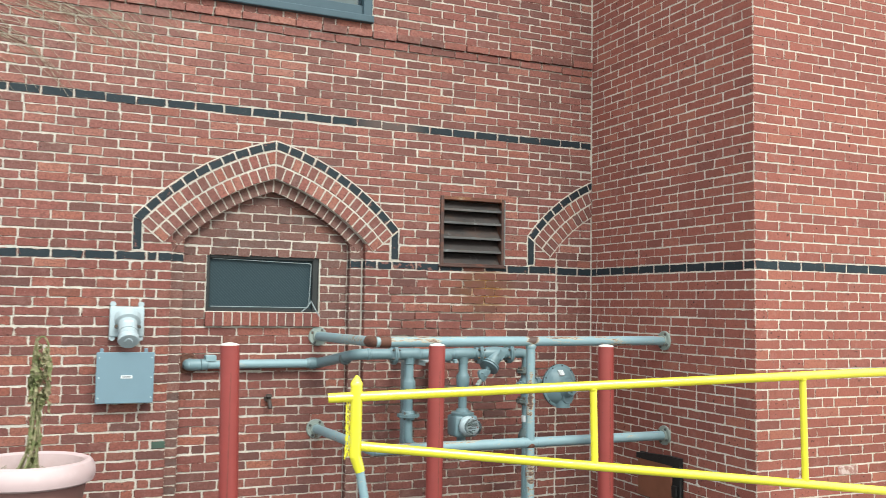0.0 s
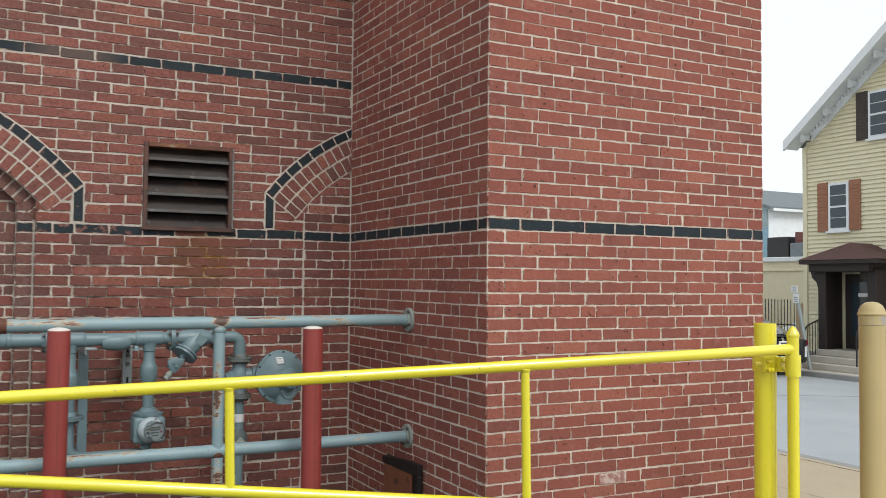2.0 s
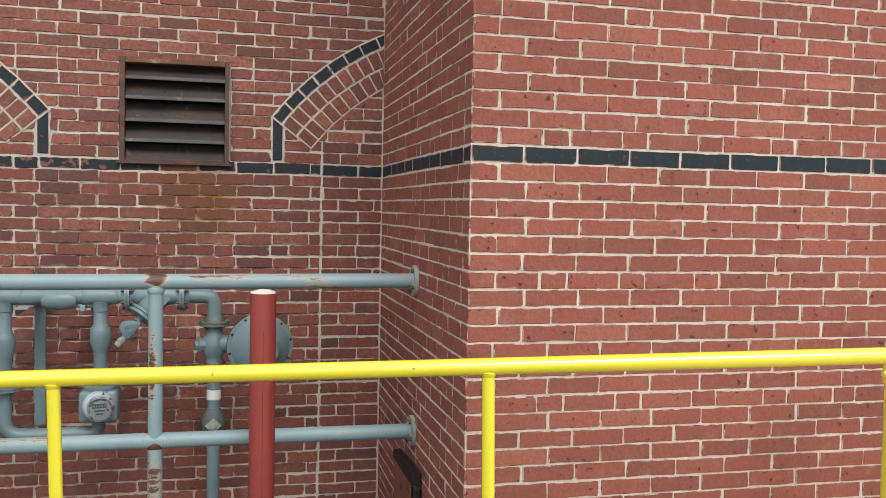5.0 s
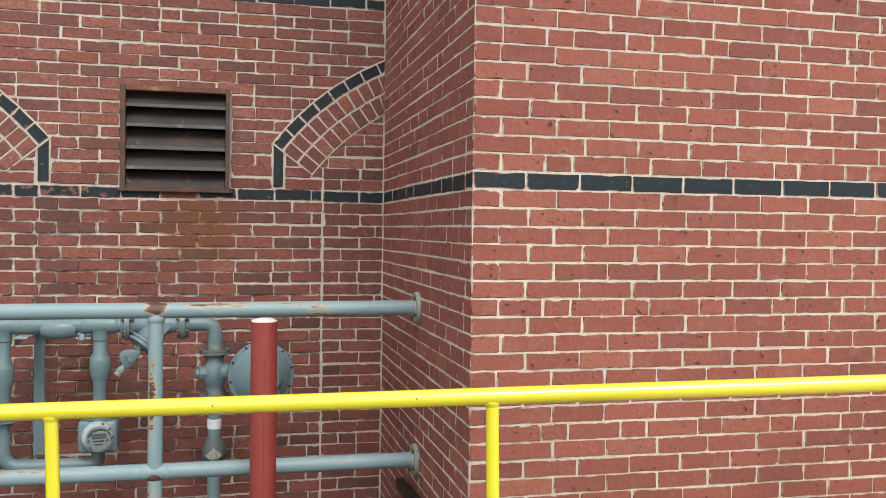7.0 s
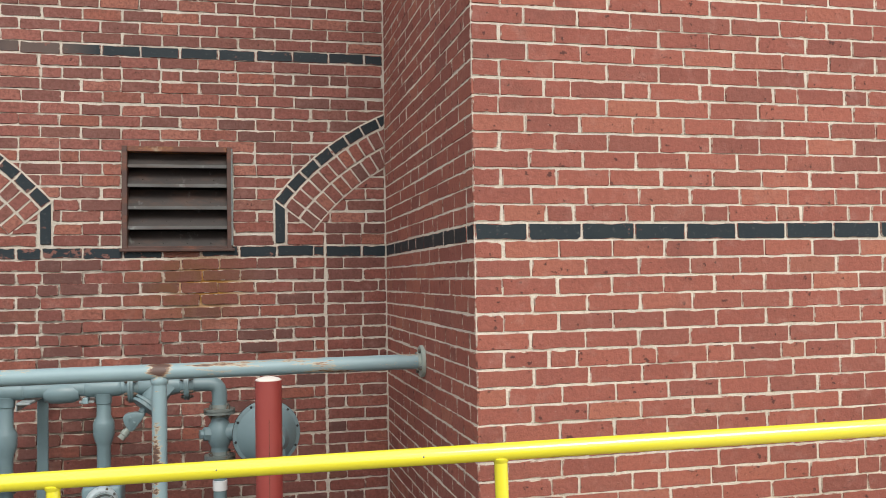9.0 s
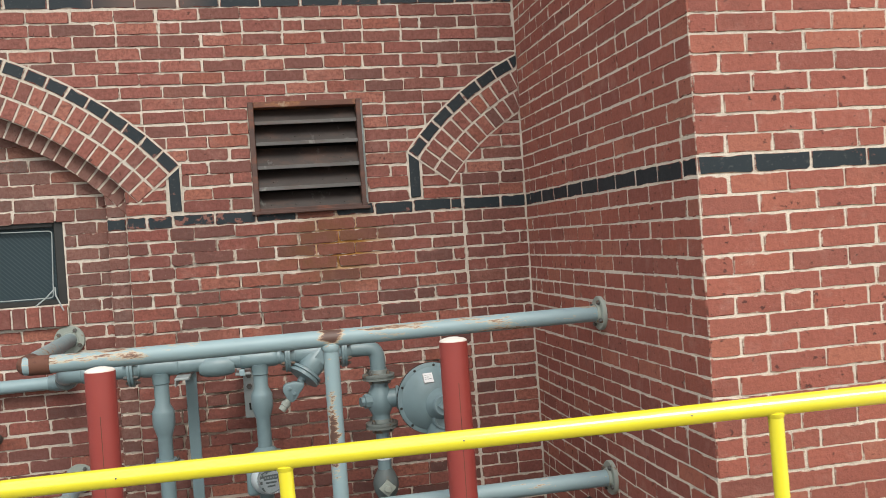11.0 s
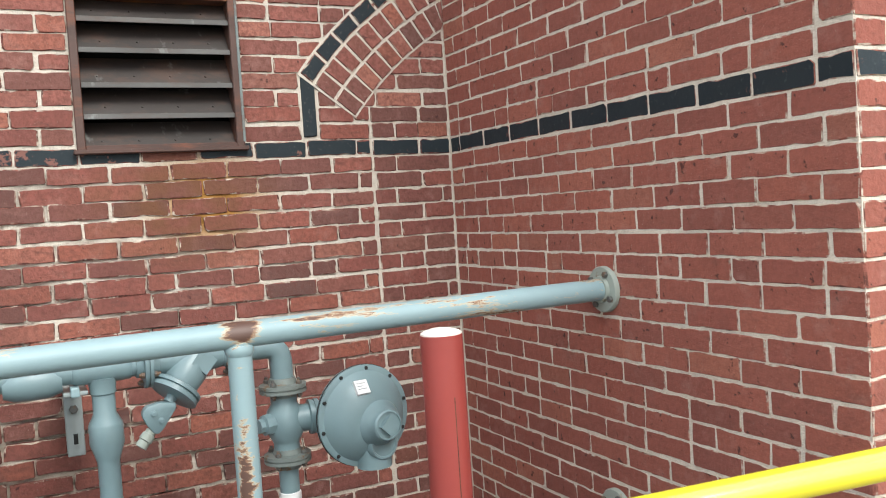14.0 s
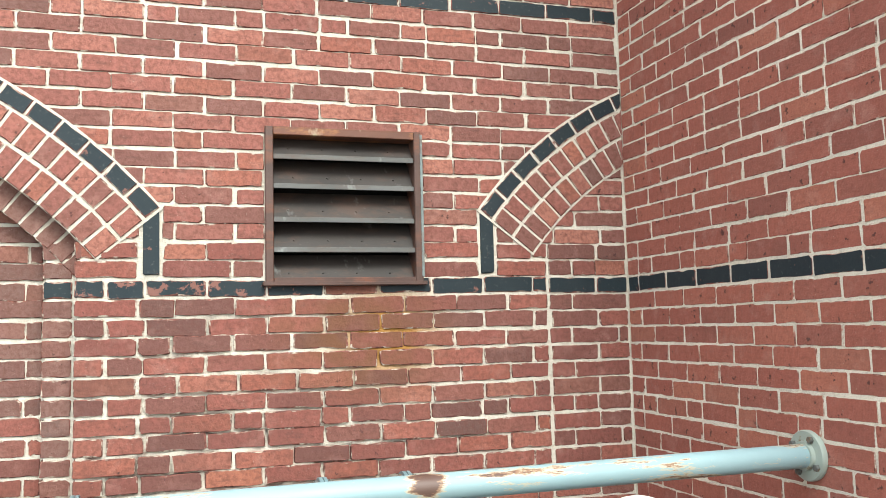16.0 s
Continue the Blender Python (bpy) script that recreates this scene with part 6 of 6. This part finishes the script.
while z < RIDGE - 0.2:
    half = (Y1 - Y0) / 2 if z < EAVE else (Y1 - Y0) / 2 * (RIDGE - z) / (RIDGE - EAVE)
    own = bmesh.new()
    prof = [(HX + 0.03, z + 0.125), (HX - 0.012, z), (HX + 0.03, z)]
    vs = [[own.verts.new((x, y, zz)) for x, zz in prof] for y in (YM - half, YM + half)]
    for i in range(3):
        own.faces.new((vs[0][i], vs[0][(i + 1) % 3], vs[1][(i + 1) % 3], vs[1][i]))
    own.faces.new(vs[0])
    own.faces.new(vs[1])
    part("clapboard", own, M_SIDING, house, smooth=False)
    z += 0.125
part("foundation", box(HX - 0.01, HX + 0.2, Y0, Y1, -0.84, -0.45), M_KERB, house, smooth=False)
part("corner_board", box(HX - 0.03, HX + 0.05, Y1 - 0.12, Y1 + 0.03, -0.45, EAVE), M_SIDING, house, smooth=False)
slope = math.atan2(RIDGE - EAVE, YM - Y0)
for sgn in (1, -1):
    ye, yr = YM + sgn * ((Y1 - Y0) / 2 + 0.27), YM
    ze = EAVE - 0.27 * math.tan(slope) + 0.28
    zr = RIDGE + 0.28
    part("roof", facade(HX - 0.55, [(ye, ze), (yr, zr), (yr, zr + 0.12), (ye, ze + 0.12)], 9.6), M_SLATE, house, "grey pitched roof", False)
    part("rake_board", facade(HX - 0.60, [(ye, ze - 0.16), (yr, zr - 0.16), (yr, zr + 0.14), (ye, ze + 0.14)], 0.06), M_TRIM, house, "white rake board", False)
    part("soffit", facade(HX - 0.56, [(ye, ze - 0.10), (yr, zr - 0.10), (yr, zr - 0.04), (ye, ze - 0.04)], 0.6), M_TRIM, house, smooth=False)
    part("frieze", facade(HX - 0.05, [(ye - sgn * 0.6, ze + 0.12), (yr, zr - 0.42), (yr, zr - 0.08), (ye - sgn * 0.6, ze + 0.42)], 0.06), M_TRIM, house, "white frieze board", False)
    for i in range(5):
        s = 0.12 + i * 0.2
        y, zz = ye + (yr - ye) * s, ze + (zr - ze) * s
        br = part("bracket", box(HX - 0.40, HX - 0.05, y - 0.045, y + 0.045, zz - 0.27, zz - 0.10, 0.02, 2), M_TRIM, house, "carved white eaves bracket")
        part("scroll", lathe((HX - 0.32, y - 0.055, zz - 0.27), (0, 1, 0), [(0.0, 0), (0.06, 0), (0.068, 0.055), (0.06, 0.11), (0, 0.11)], 14), M_TRIM, br)
    for i in range(34):
        s = 0.1 + i * 0.026
        y, zz = ye + (yr - ye) * s, ze + (zr - ze) * s
        part("dentil", box(HX - 0.11, HX - 0.05, y - 0.03, y + 0.03, zz - 0.20, zz - 0.10), M_TRIM, house, smooth=False)


def house_window(yl, yr, zb, zt, shutter, sh_mat):
    w = part("window", box(HX - 0.05, HX + 0.03, yr, yl, zb, zt, 0.01, 1), M_TRIM, house, "white sash window with dark panes", False)
    zm = (zb + zt) / 2
    for a, b in ((zb + 0.09, zm - 0.03), (zm + 0.03, zt - 0.08)):
        m = (a + b) / 2
        part("pane", box(HX - 0.06, HX - 0.045, yr + 0.09, yl - 0.09, a, m - 0.012), M_PANE, w, smooth=False)
        part("pane", box(HX - 0.06, HX - 0.045, yr + 0.09, yl - 0.09, m + 0.012, b), M_PANE, w, smooth=False)
    part("sill", box(HX - 0.11, HX, yr - 0.04, yl + 0.04, zb - 0.06, zb), M_TRIM, w, smooth=False)
    for a, b in ((yl + 0.01, yl + 0.01 + shutter), (yr - 0.01 - shutter, yr - 0.01)):
        s = part("shutter", box(HX - 0.05, HX - 0.01, a, b, zb, zt + 0.03, 0.006, 1), sh_mat, w, "louvred wooden shutter", False)
        for i in range(14):
            zz = zb + 0.06 + i * (zt - zb - 0.1) / 14
            part("slat", box(HX - 0.062, HX - 0.045, a + 0.05, b - 0.05, zz, zz + 0.05), sh_mat, s, smooth=False)


house_window(18.83, 18.12, 3.14, 4.57, 0.37, M_SHUTTER)
house_window(17.46, 16.75, 5.70, 7.06, 0.38, M_SHUTTERDK)
# porch
PX = 23.55
porch = part("porch", box(PX + 0.05, HX + 0.02, 16.75, 18.75, 1.92, 2.22, 0.02, 1), M_PORCH, house, "dark brown hooded porch", False)
own = bmesh.new()
cs = [own.verts.new(p) for p in ((PX - 0.1, 16.33, 2.26), (PX - 0.1, 19.03, 2.26), (HX + 0.03, 19.03, 2.26), (HX + 0.03, 16.33, 2.26), (HX + 0.03, 17.95, 2.72), (HX + 0.03, 17.4, 2.72), (PX + 0.45, 17.68, 2.74))]
for q in ((0, 1, 6), (1, 2, 4, 6), (3, 0, 6, 5), (4, 5, 6), (0, 3, 2, 1), (2, 3, 5, 4)):
    own.faces.new([cs[i] for i in q])
part("porch_roof", own, M_SHINGLE, porch, "brown hipped shingle hood", False)
part("fascia", box(PX - 0.08, HX, 16.38, 18.98, 2.14, 2.26, 0.01, 1), M_PORCH, porch, smooth=False)
for y in (18.45, 16.82):
    part("post", box(PX + 0.25, PX + 0.55, y - 0.14, y + 0.14, -0.3, 2.0, 0.02, 1), M_PORCH, porch, smooth=False)
    own = side_plate([(y, 1.95), (y + 0.42, 1.95), (y + 0.38, 1.75), (y + 0.22, 1.62), (y + 0.16, 1.40), (y + 0.05, 1.25), (y, 1.1)], PX + 0.3, PX + 0.42)
    part("carved_bracket", own, M_PORCH, porch, smooth=False)
part("side_wall", box(PX + 0.5, HX, 18.4, 18.55, -0.3, 2.0), M_PORCH, porch, smooth=False)
part("side_wall", box(PX + 0.5, HX, 16.72, 16.87, -0.3, 2.0), M_PORCH, porch, smooth=False)
door = part("door", box(HX - 0.06, HX + 0.02, 17.05, 18.25, -0.28, 1.86, 0.01, 1), M_PORCH, porch, "dark front door with glass", False)
part("glass", box(HX - 0.072, HX - 0.058, 17.25, 18.05, 0.1, 1.65), M_PANE, door, smooth=False)
part("number_bar", box(HX - 0.08, HX - 0.074, 17.5, 17.8, 1.22, 1.32), M_LABEL, door, smooth=False)
for i, (d, zt) in enumerate(((0.0, -0.66), (0.28, -0.48), (0.56, -0.30))):
    part("step", box(PX - 0.35 + d, HX, 16.7, 18.66, -0.84 if i == 0 else zt - 0.18, zt, 0.015, 1), M_FARWALK, porch, "grey concrete step", False)
for y in (18.62, 16.9):
    own = tube([(PX + 0.35, y, 0.55), (PX - 0.15, y, 0.38), (PX - 0.28, y, 0.25), (PX - 0.28, y, -0.66)], 0.022, 8, 0.1)
    for i in range(5):
        x = PX - 0.16 + i * 0.11
        tube([(x, y, -0.6 + i * 0.05), (x, y, 0.38 + i * 0.035)], 0.012, 6, 0, own)
    part("handrail", own, M_IRON, porch, "black iron step rail")
part("mailbox", box(HX - 0.18, HX, 15.75, 16.25, 0.45, 0.75, 0.05, 2), M_IRON, house, "black wall mailbox")
part("cellar_window", box(HX - 0.03, HX + 0.02, 15.5, 16.1, -0.78, -0.5), M_PANE, house, smooth=False)

# ---- low yellow building, blue gabled building behind ----
low = thing("low_building", (27.0, 26.0, -0.82), "low pale yellow stucco building with white parapet edge", "building")
part("wall", box(27.0, 33.0, 20.1, 40.0, -0.82, 2.36), M_STUCCO, low, smooth=False)
part("parapet", box(26.9, 33.1, 20.0, 40.1, 2.36, 2.52, 0.02, 1), M_TRIM, low, "white parapet coping", False)
part("cornice", box(26.93, 27.02, 20.05, 40.05, 2.02, 2.12, 0.02, 1), M_STUCCO, low, smooth=False)
part("vent_box", box(28.6, 29.9, 23.88, 24.90, 2.5, 3.34, 0.03, 1), M_IRON, low, "black rooftop vent box", False)
chim = part("chimney", box(28.6, 29.4, 23.1, 23.82, 2.5, 3.10, 0.03, 1), M_SLATE, low, "grey chimney with red pot", False)
part("chimney_pot", lathe((28.9, 23.62, 3.10), (0, 0, 1), [(0.16, 0), (0.16, 0.36), (0.15, 0.40), (0.12, 0.40), (0.12, 0.1), (0, 0.1)], 16), painted("red_pot", (0.13, 0.04, 0.036), (0.09, 0.03, 0.03), (0.6, 0.8)), chim)
part("sign_plate", box(26.9, 27.0, 25.6, 26.1, 0.65, 1.3), M_GASDARK, low, smooth=False)

blue = thing("gabled_building", (34.0, 33.0, -0.8), "pale blue gabled building with weathered grey boards", "building")
BX, by0, by1 = 34.0, 29.8, 37.2
bym, bez, brz = 33.5, 5.05, 6.25
part("wall", box(BX, BX + 16, by0, by1, -0.8, 4.3), M_BLUEWALL, blue, "painted blue block wall", False)
part("gable", facade(BX - 0.02, [(by0, 4.2), (by1, 4.2), (by1, bez), (bym, brz), (by0, bez)], 0.3), M_GREYBOARD, blue, "weathered grey gable boards", False)
for i in range(24):
    y = by0 + 0.02 + i * (by1 - by0) / 24
    h = bez + (brz - bez) * (1 - abs(y - bym) / (bym - by0)) - 0.06
    part("board", box(BX - 0.05, BX - 0.02, y, y + 0.27, 4.2 + 0.015 * abs(i - 12), max(h, 4.4)), M_GREYBOARD, blue, smooth=False)
part("side_wall", box(BX + 0.02, BX + 16, by0 - 0.03, by0, -0.8, bez), M_WHITEWALL, blue, "white side wall", False)
for sgn in (1, -1):
    ye = bym + sgn * (bym - by0 + 0.4)
    part("roof", facade(BX - 0.3, [(ye, bez - 0.08), (bym, brz + 0.02), (bym, brz + 0.18), (ye, bez + 0.08)], 16.6), M_SLATE, blue, "grey shingle roof", False)
part("gutter", box(BX - 0.1, BX + 16, by0 - 0.42, by0 - 0.3, bez - 0.12, bez + 0.0), M_TRIM, blue, smooth=False)
part("vent", box(BX - 0.08, BX - 0.04, 33.3, 33.7, 5.3, 5.8), M_TRIM, blue, "small gable vent", False)

# ---- fences, sign post ----
fence = thing("picket_fence", (25.3, 24.0, -0.83), "weathered stockade picket fence", "fence")
rng = random.Random(50)
y = 22.6
while y < 30:
    h = 1.0 + rng.uniform(-0.03, 0.05)
    part("picket", side_plate([(y, -0.83), (y + 0.085, -0.83), (y + 0.085, h - 0.08), (y + 0.042, h), (y, h - 0.08)], 25.28, 25.31), M_FENCE, fence, smooth=False)
    y += 0.098
for z in (-0.5, 0.6):
    part("fence_rail", box(25.31, 25.37, 22.6, 30, z, z + 0.09), M_FENCE, fence, smooth=False)
for i in range(8):
    yy = 19.95 + i * 0.09
    part("picket", side_plate([(yy, -0.83), (yy + 0.085, -0.83), (yy + 0.085, 0.92), (yy + 0.042, 1.0), (yy, 0.92)], 25.28, 25.31), M_FENCE, fence, smooth=False)
iron = thing("iron_fence", (25.3, 21.6, -0.83), "black iron bar fence", "fence")
for i in range(15):
    yy = 20.75 + i * 0.13
    own = tube([(25.3, yy, -0.83), (25.3, yy, 1.02)], 0.013, 8)
    lathe((25.3, yy, 1.02), (0, 0, 1), [(0.018, 0), (0.012, 0.04), (0, 0.08)], 8, own)
    part("bar", own, M_IRON, iron)
for z in (-0.6, 0.25):
    part("bar_rail", box(25.285, 25.315, 20.7, 22.62, z, z + 0.04), M_IRON, iron, smooth=False)
sign = thing("street_sign", (22.95, 18.2, -0.83), "leaning grey street sign post with small white signs", "sign")
part("post", tube([(22.95, 18.15, -0.83), (22.95, 18.60, 1.3)], 0.05, 10), M_GALV, sign)
for zc, h in ((1.42, 0.20), (1.16, 0.26)):
    yb = 18.15 + 0.45 * (zc + 0.83) / 2.13
    pl = part("plate", box(22.88, 22.895, yb - 0.11, yb + 0.11, zc - h / 2, zc + h / 2, 0.005, 1), M_LABEL, sign, "white parking sign plate", False)
    for i in range(3):
        part("print_bar", box(22.872, 22.879, yb - 0.07, yb + 0.07, zc - h / 2 + 0.04 + i * 0.055, zc - h / 2 + 0.055 + i * 0.055), M_GASDARK, pl, smooth=False)
p = part("plate", box(25.2, 25.22, 24.9, 25.35, 0.35, 0.95, 0.005, 1), M_LABEL, sign, "white fence notice", False)
part("print_bar", box(25.19, 25.199, 25.0, 25.25, 0.5, 0.62), M_INK, p, smooth=False)

# ---- parked black car ----


def loft(rings):
    own = bmesh.new()
    rows = [[own.verts.new(p) for p in r] for r in rings]
    for a, b in zip(rows, rows[1:]):
        for i in range(len(a) - 1):
            own.faces.new((a[i], a[i + 1], b[i + 1], b[i]))
    return own


car = thing("parked_car", (21.5, 20.2, -0.97), "black coupe-shaped sport utility car parked at the kerb", "car")
CX, CZ, CY = 21.55, -0.97, 17.85  # middle, road, rear bumper
# side outline: distance forward, sill height, belt height, half width
body = [(0.0, 0.42, 0.86, 0.78), (0.06, 0.36, 1.00, 0.90), (0.25, 0.30, 1.05, 0.97), (0.9, 0.28, 1.02, 1.0), (2.0, 0.27, 1.0, 0.99), (3.2, 0.27, 0.98, 0.99), (4.2, 0.28, 0.92, 0.97), (4.7, 0.32, 0.80, 0.88), (4.88, 0.40, 0.66, 0.72)]
rings = []
for d, zl, zh, w in body:
    r = []
    for s in (-1, 1):
        pts = [(w * 0.92, zl), (w, zl + 0.12), (w, (zl + zh) / 2), (w * 0.985, zh - 0.10), (w * 0.93, zh - 0.02), (w * 0.5, zh + 0.03), (0, zh + 0.04)]
        if s == 1:
            pts = pts[::-1][1:]
        r += [(CX + s * a, CY + d, CZ + b) for a, b in pts]
    rings.append(r)
own = loft(rings)
own.verts.ensure_lookup_table()
own.faces.new([v for v in own.verts[:13]])
own.faces.new([v for v in own.verts[-13:]])
bmesh.ops.subdivide_edges(own, edges=own.edges[:], cuts=1, smooth=0.6, use_grid_fill=True)
shell = part("body", own, M_CARBLACK, car, "glossy black body shell")
cab = [(0.15, 1.08, 0.75), (0.55, 1.28, 0.70), (1.1, 1.52, 0.66), (1.8, 1.66, 0.63), (2.4, 1.68, 0.62), (2.9, 1.58, 0.63), (3.6, 1.05, 0.78)]
rings = []
for d, zh, w in cab:
    base = 0.98
    wb = 0.93
    r = [(CX - wb, CY + d, CZ + base), (CX - w - (wb - w) * 0.3, CY + d, CZ + base + (zh - base) * 0.62), (CX - w, CY + d, CZ + zh - 0.05), (CX - w * 0.6, CY + d, CZ + zh), (CX, CY + d, CZ + zh + 0.015)]
    r += [(2 * CX - x, y, z) for x, y, z in r[::-1][1:]]
    rings.append(r)
own = loft(rings)
bmesh.ops.subdivide_edges(own, edges=own.edges[:], cuts=1, smooth=0.5, use_grid_fill=True)
part("roof", own, M_CARBLACK, car, "sloping black roof")
rear = []
for d, zh, w in ((0.24, 1.125, 0.735), (0.55, 1.28, 0.70), (0.85, 1.415, 0.675), (1.15, 1.535, 0.655)):
    rear.append([(CX + f * w * 0.96, CY + d, CZ + zh + 0.03 - 0.045 * f * f) for f in (-1, -0.6, -0.2, 0.2, 0.6, 1)])
own = loft(rear)
bmesh.ops.solidify(own, geom=own.faces[:], thickness=0.012)
part("rear_window", own, M_CARGLASS, car, "sloping dark rear window")
own = bmesh.new()
ql = [own.verts.new((CX - 0.955 + 0.19 * (z - 1.05) / 0.5, CY + y, CZ + z)) for y, z in ((0.75, 1.10), (1.05, 1.30), (1.6, 1.47), (2.4, 1.5), (2.85, 1.42), (3.3, 1.10))]
own.faces.new(ql)
part("side_window", own, M_CARGLASS, car, "dark side windows")
part("window_trim", tube([(CX - 0.957 + 0.19 * (z - 1.05) / 0.5, CY + y, CZ + z) for y, z in ((3.3, 1.10), (0.75, 1.10), (1.05, 1.30), (1.6, 1.47), (2.4, 1.5), (2.85, 1.42))], 0.012, 6), M_CHROME, car, "chrome window trim")
for s in (-1, 1):
    a, b = sorted((CX + s * 0.40, CX + s * 0.975))
    part("tail_light", box(a, b, CY - 0.03, CY + 0.42, CZ + 0.83, CZ + 1.0, 0.06, 4), M_LENS, car, "red tail light")
    part("exhaust", lathe((CX + s * 0.55, CY + 0.06, CZ + 0.42), (0, -1, 0), [(0.09, 0), (0.09, 0.08), (0.075, 0.08), (0.07, 0.02), (0, 0.02)], 16), M_CHROME, car, "chrome exhaust tip")
    a, b = sorted((CX + s * 0.6, CX + s * 0.85))
    part("reflector", box(a, b, CY - 0.01, CY + 0.06, CZ + 0.58, CZ + 0.62), M_LENS, car, smooth=False)
part("plate", box(CX - 0.18, CX + 0.14, CY - 0.045, CY - 0.015, CZ + 0.85, CZ + 0.99), M_LABEL, car, "white licence plate with bars", False)
part("plate_bar", box(CX - 0.13, CX + 0.09, CY - 0.05, CY - 0.046, CZ + 0.90, CZ + 0.95), M_INK, car, smooth=False)
part("bumper", box(CX - 0.86, CX + 0.86, CY - 0.06, CY + 0.2, CZ + 0.46, CZ + 0.72, 0.08, 3), M_CARBLACK, car)
part("cargo_rack", box(CX + 0.46, CX + 0.72, CY - 0.20, CY - 0.06, CZ + 0.40, CZ + 1.03, 0.06, 3), M_IRON, car, "black carrier folded behind the bumper")
part("reflector", box(CX + 0.60, CX + 0.66, CY - 0.215, CY - 0.198, CZ + 0.56, CZ + 0.84), M_LABEL, car, smooth=False)
part("badge", lathe((CX - 0.02, CY - 0.005, CZ + 1.03), (0, -1, 0.3), [(0.045, 0), (0.045, 0.02), (0, 0.02)], 16), M_CHROME, car)
part("aerial", box(CX - 0.03, CX + 0.03, CY + 1.5, CY + 1.7, CZ + 1.6, CZ + 1.70, 0.02, 2), M_CARBLACK, car)
for dy in (0.95, 3.9):
    for s in (-1, 1):
        c = Vector((CX + s * 0.88, CY + dy, CZ + 0.37))
        w = part("wheel", lathe(c, (s, 0, 0), [(0.24, -0.13), (0.35, -0.13), (0.37, -0.09), (0.37, 0.09), (0.35, 0.13), (0.26, 0.13), (0.25, 0.09), (0, 0.08)], 32), M_TYRE, car, "black tyre on an alloy wheel")
        own = lathe(c + Vector((s * 0.08, 0, 0)), (s, 0, 0), [(0.06, 0), (0.06, 0.05), (0, 0.055)], 16)
        lathe(c + Vector((s * 0.10, 0, 0)), (s, 0, 0), [(0.235, 0), (0.25, 0.02), (0.23, 0.02)], 28, own)
        for i in range(10):
            a = 2 * math.pi * i / 10
            tube([c + Vector((s * 0.115, 0.05 * math.cos(a), 0.05 * math.sin(a))), c + Vector((s * 0.10, 0.24 * math.cos(a), 0.24 * math.sin(a)))], [0.024, 0.014], 6, 0, own)
        part("rim", own, M_RIM, w, "spoked alloy rim")
# a pale heap glimpsed behind the iron fence
heap = thing("covered_heap", (27.0, 21.5, -0.82), "pale covered heap behind the iron fence", "heap")
own = bmesh.new()
bmesh.ops.create_icosphere(own, subdivisions=4, radius=1.0)
for v in own.verts:
    v.co *= 1 + 0.18 * noise.noise(v.co * 2.1) + 0.07 * noise.noise(v.co * 6)
own.transform(Matrix.Translation((26.2, 21.4, -0.6)) @ Matrix.Diagonal((0.5, 0.9, 0.9, 1)))
part("cover", own, M_WHITEWALL, heap)
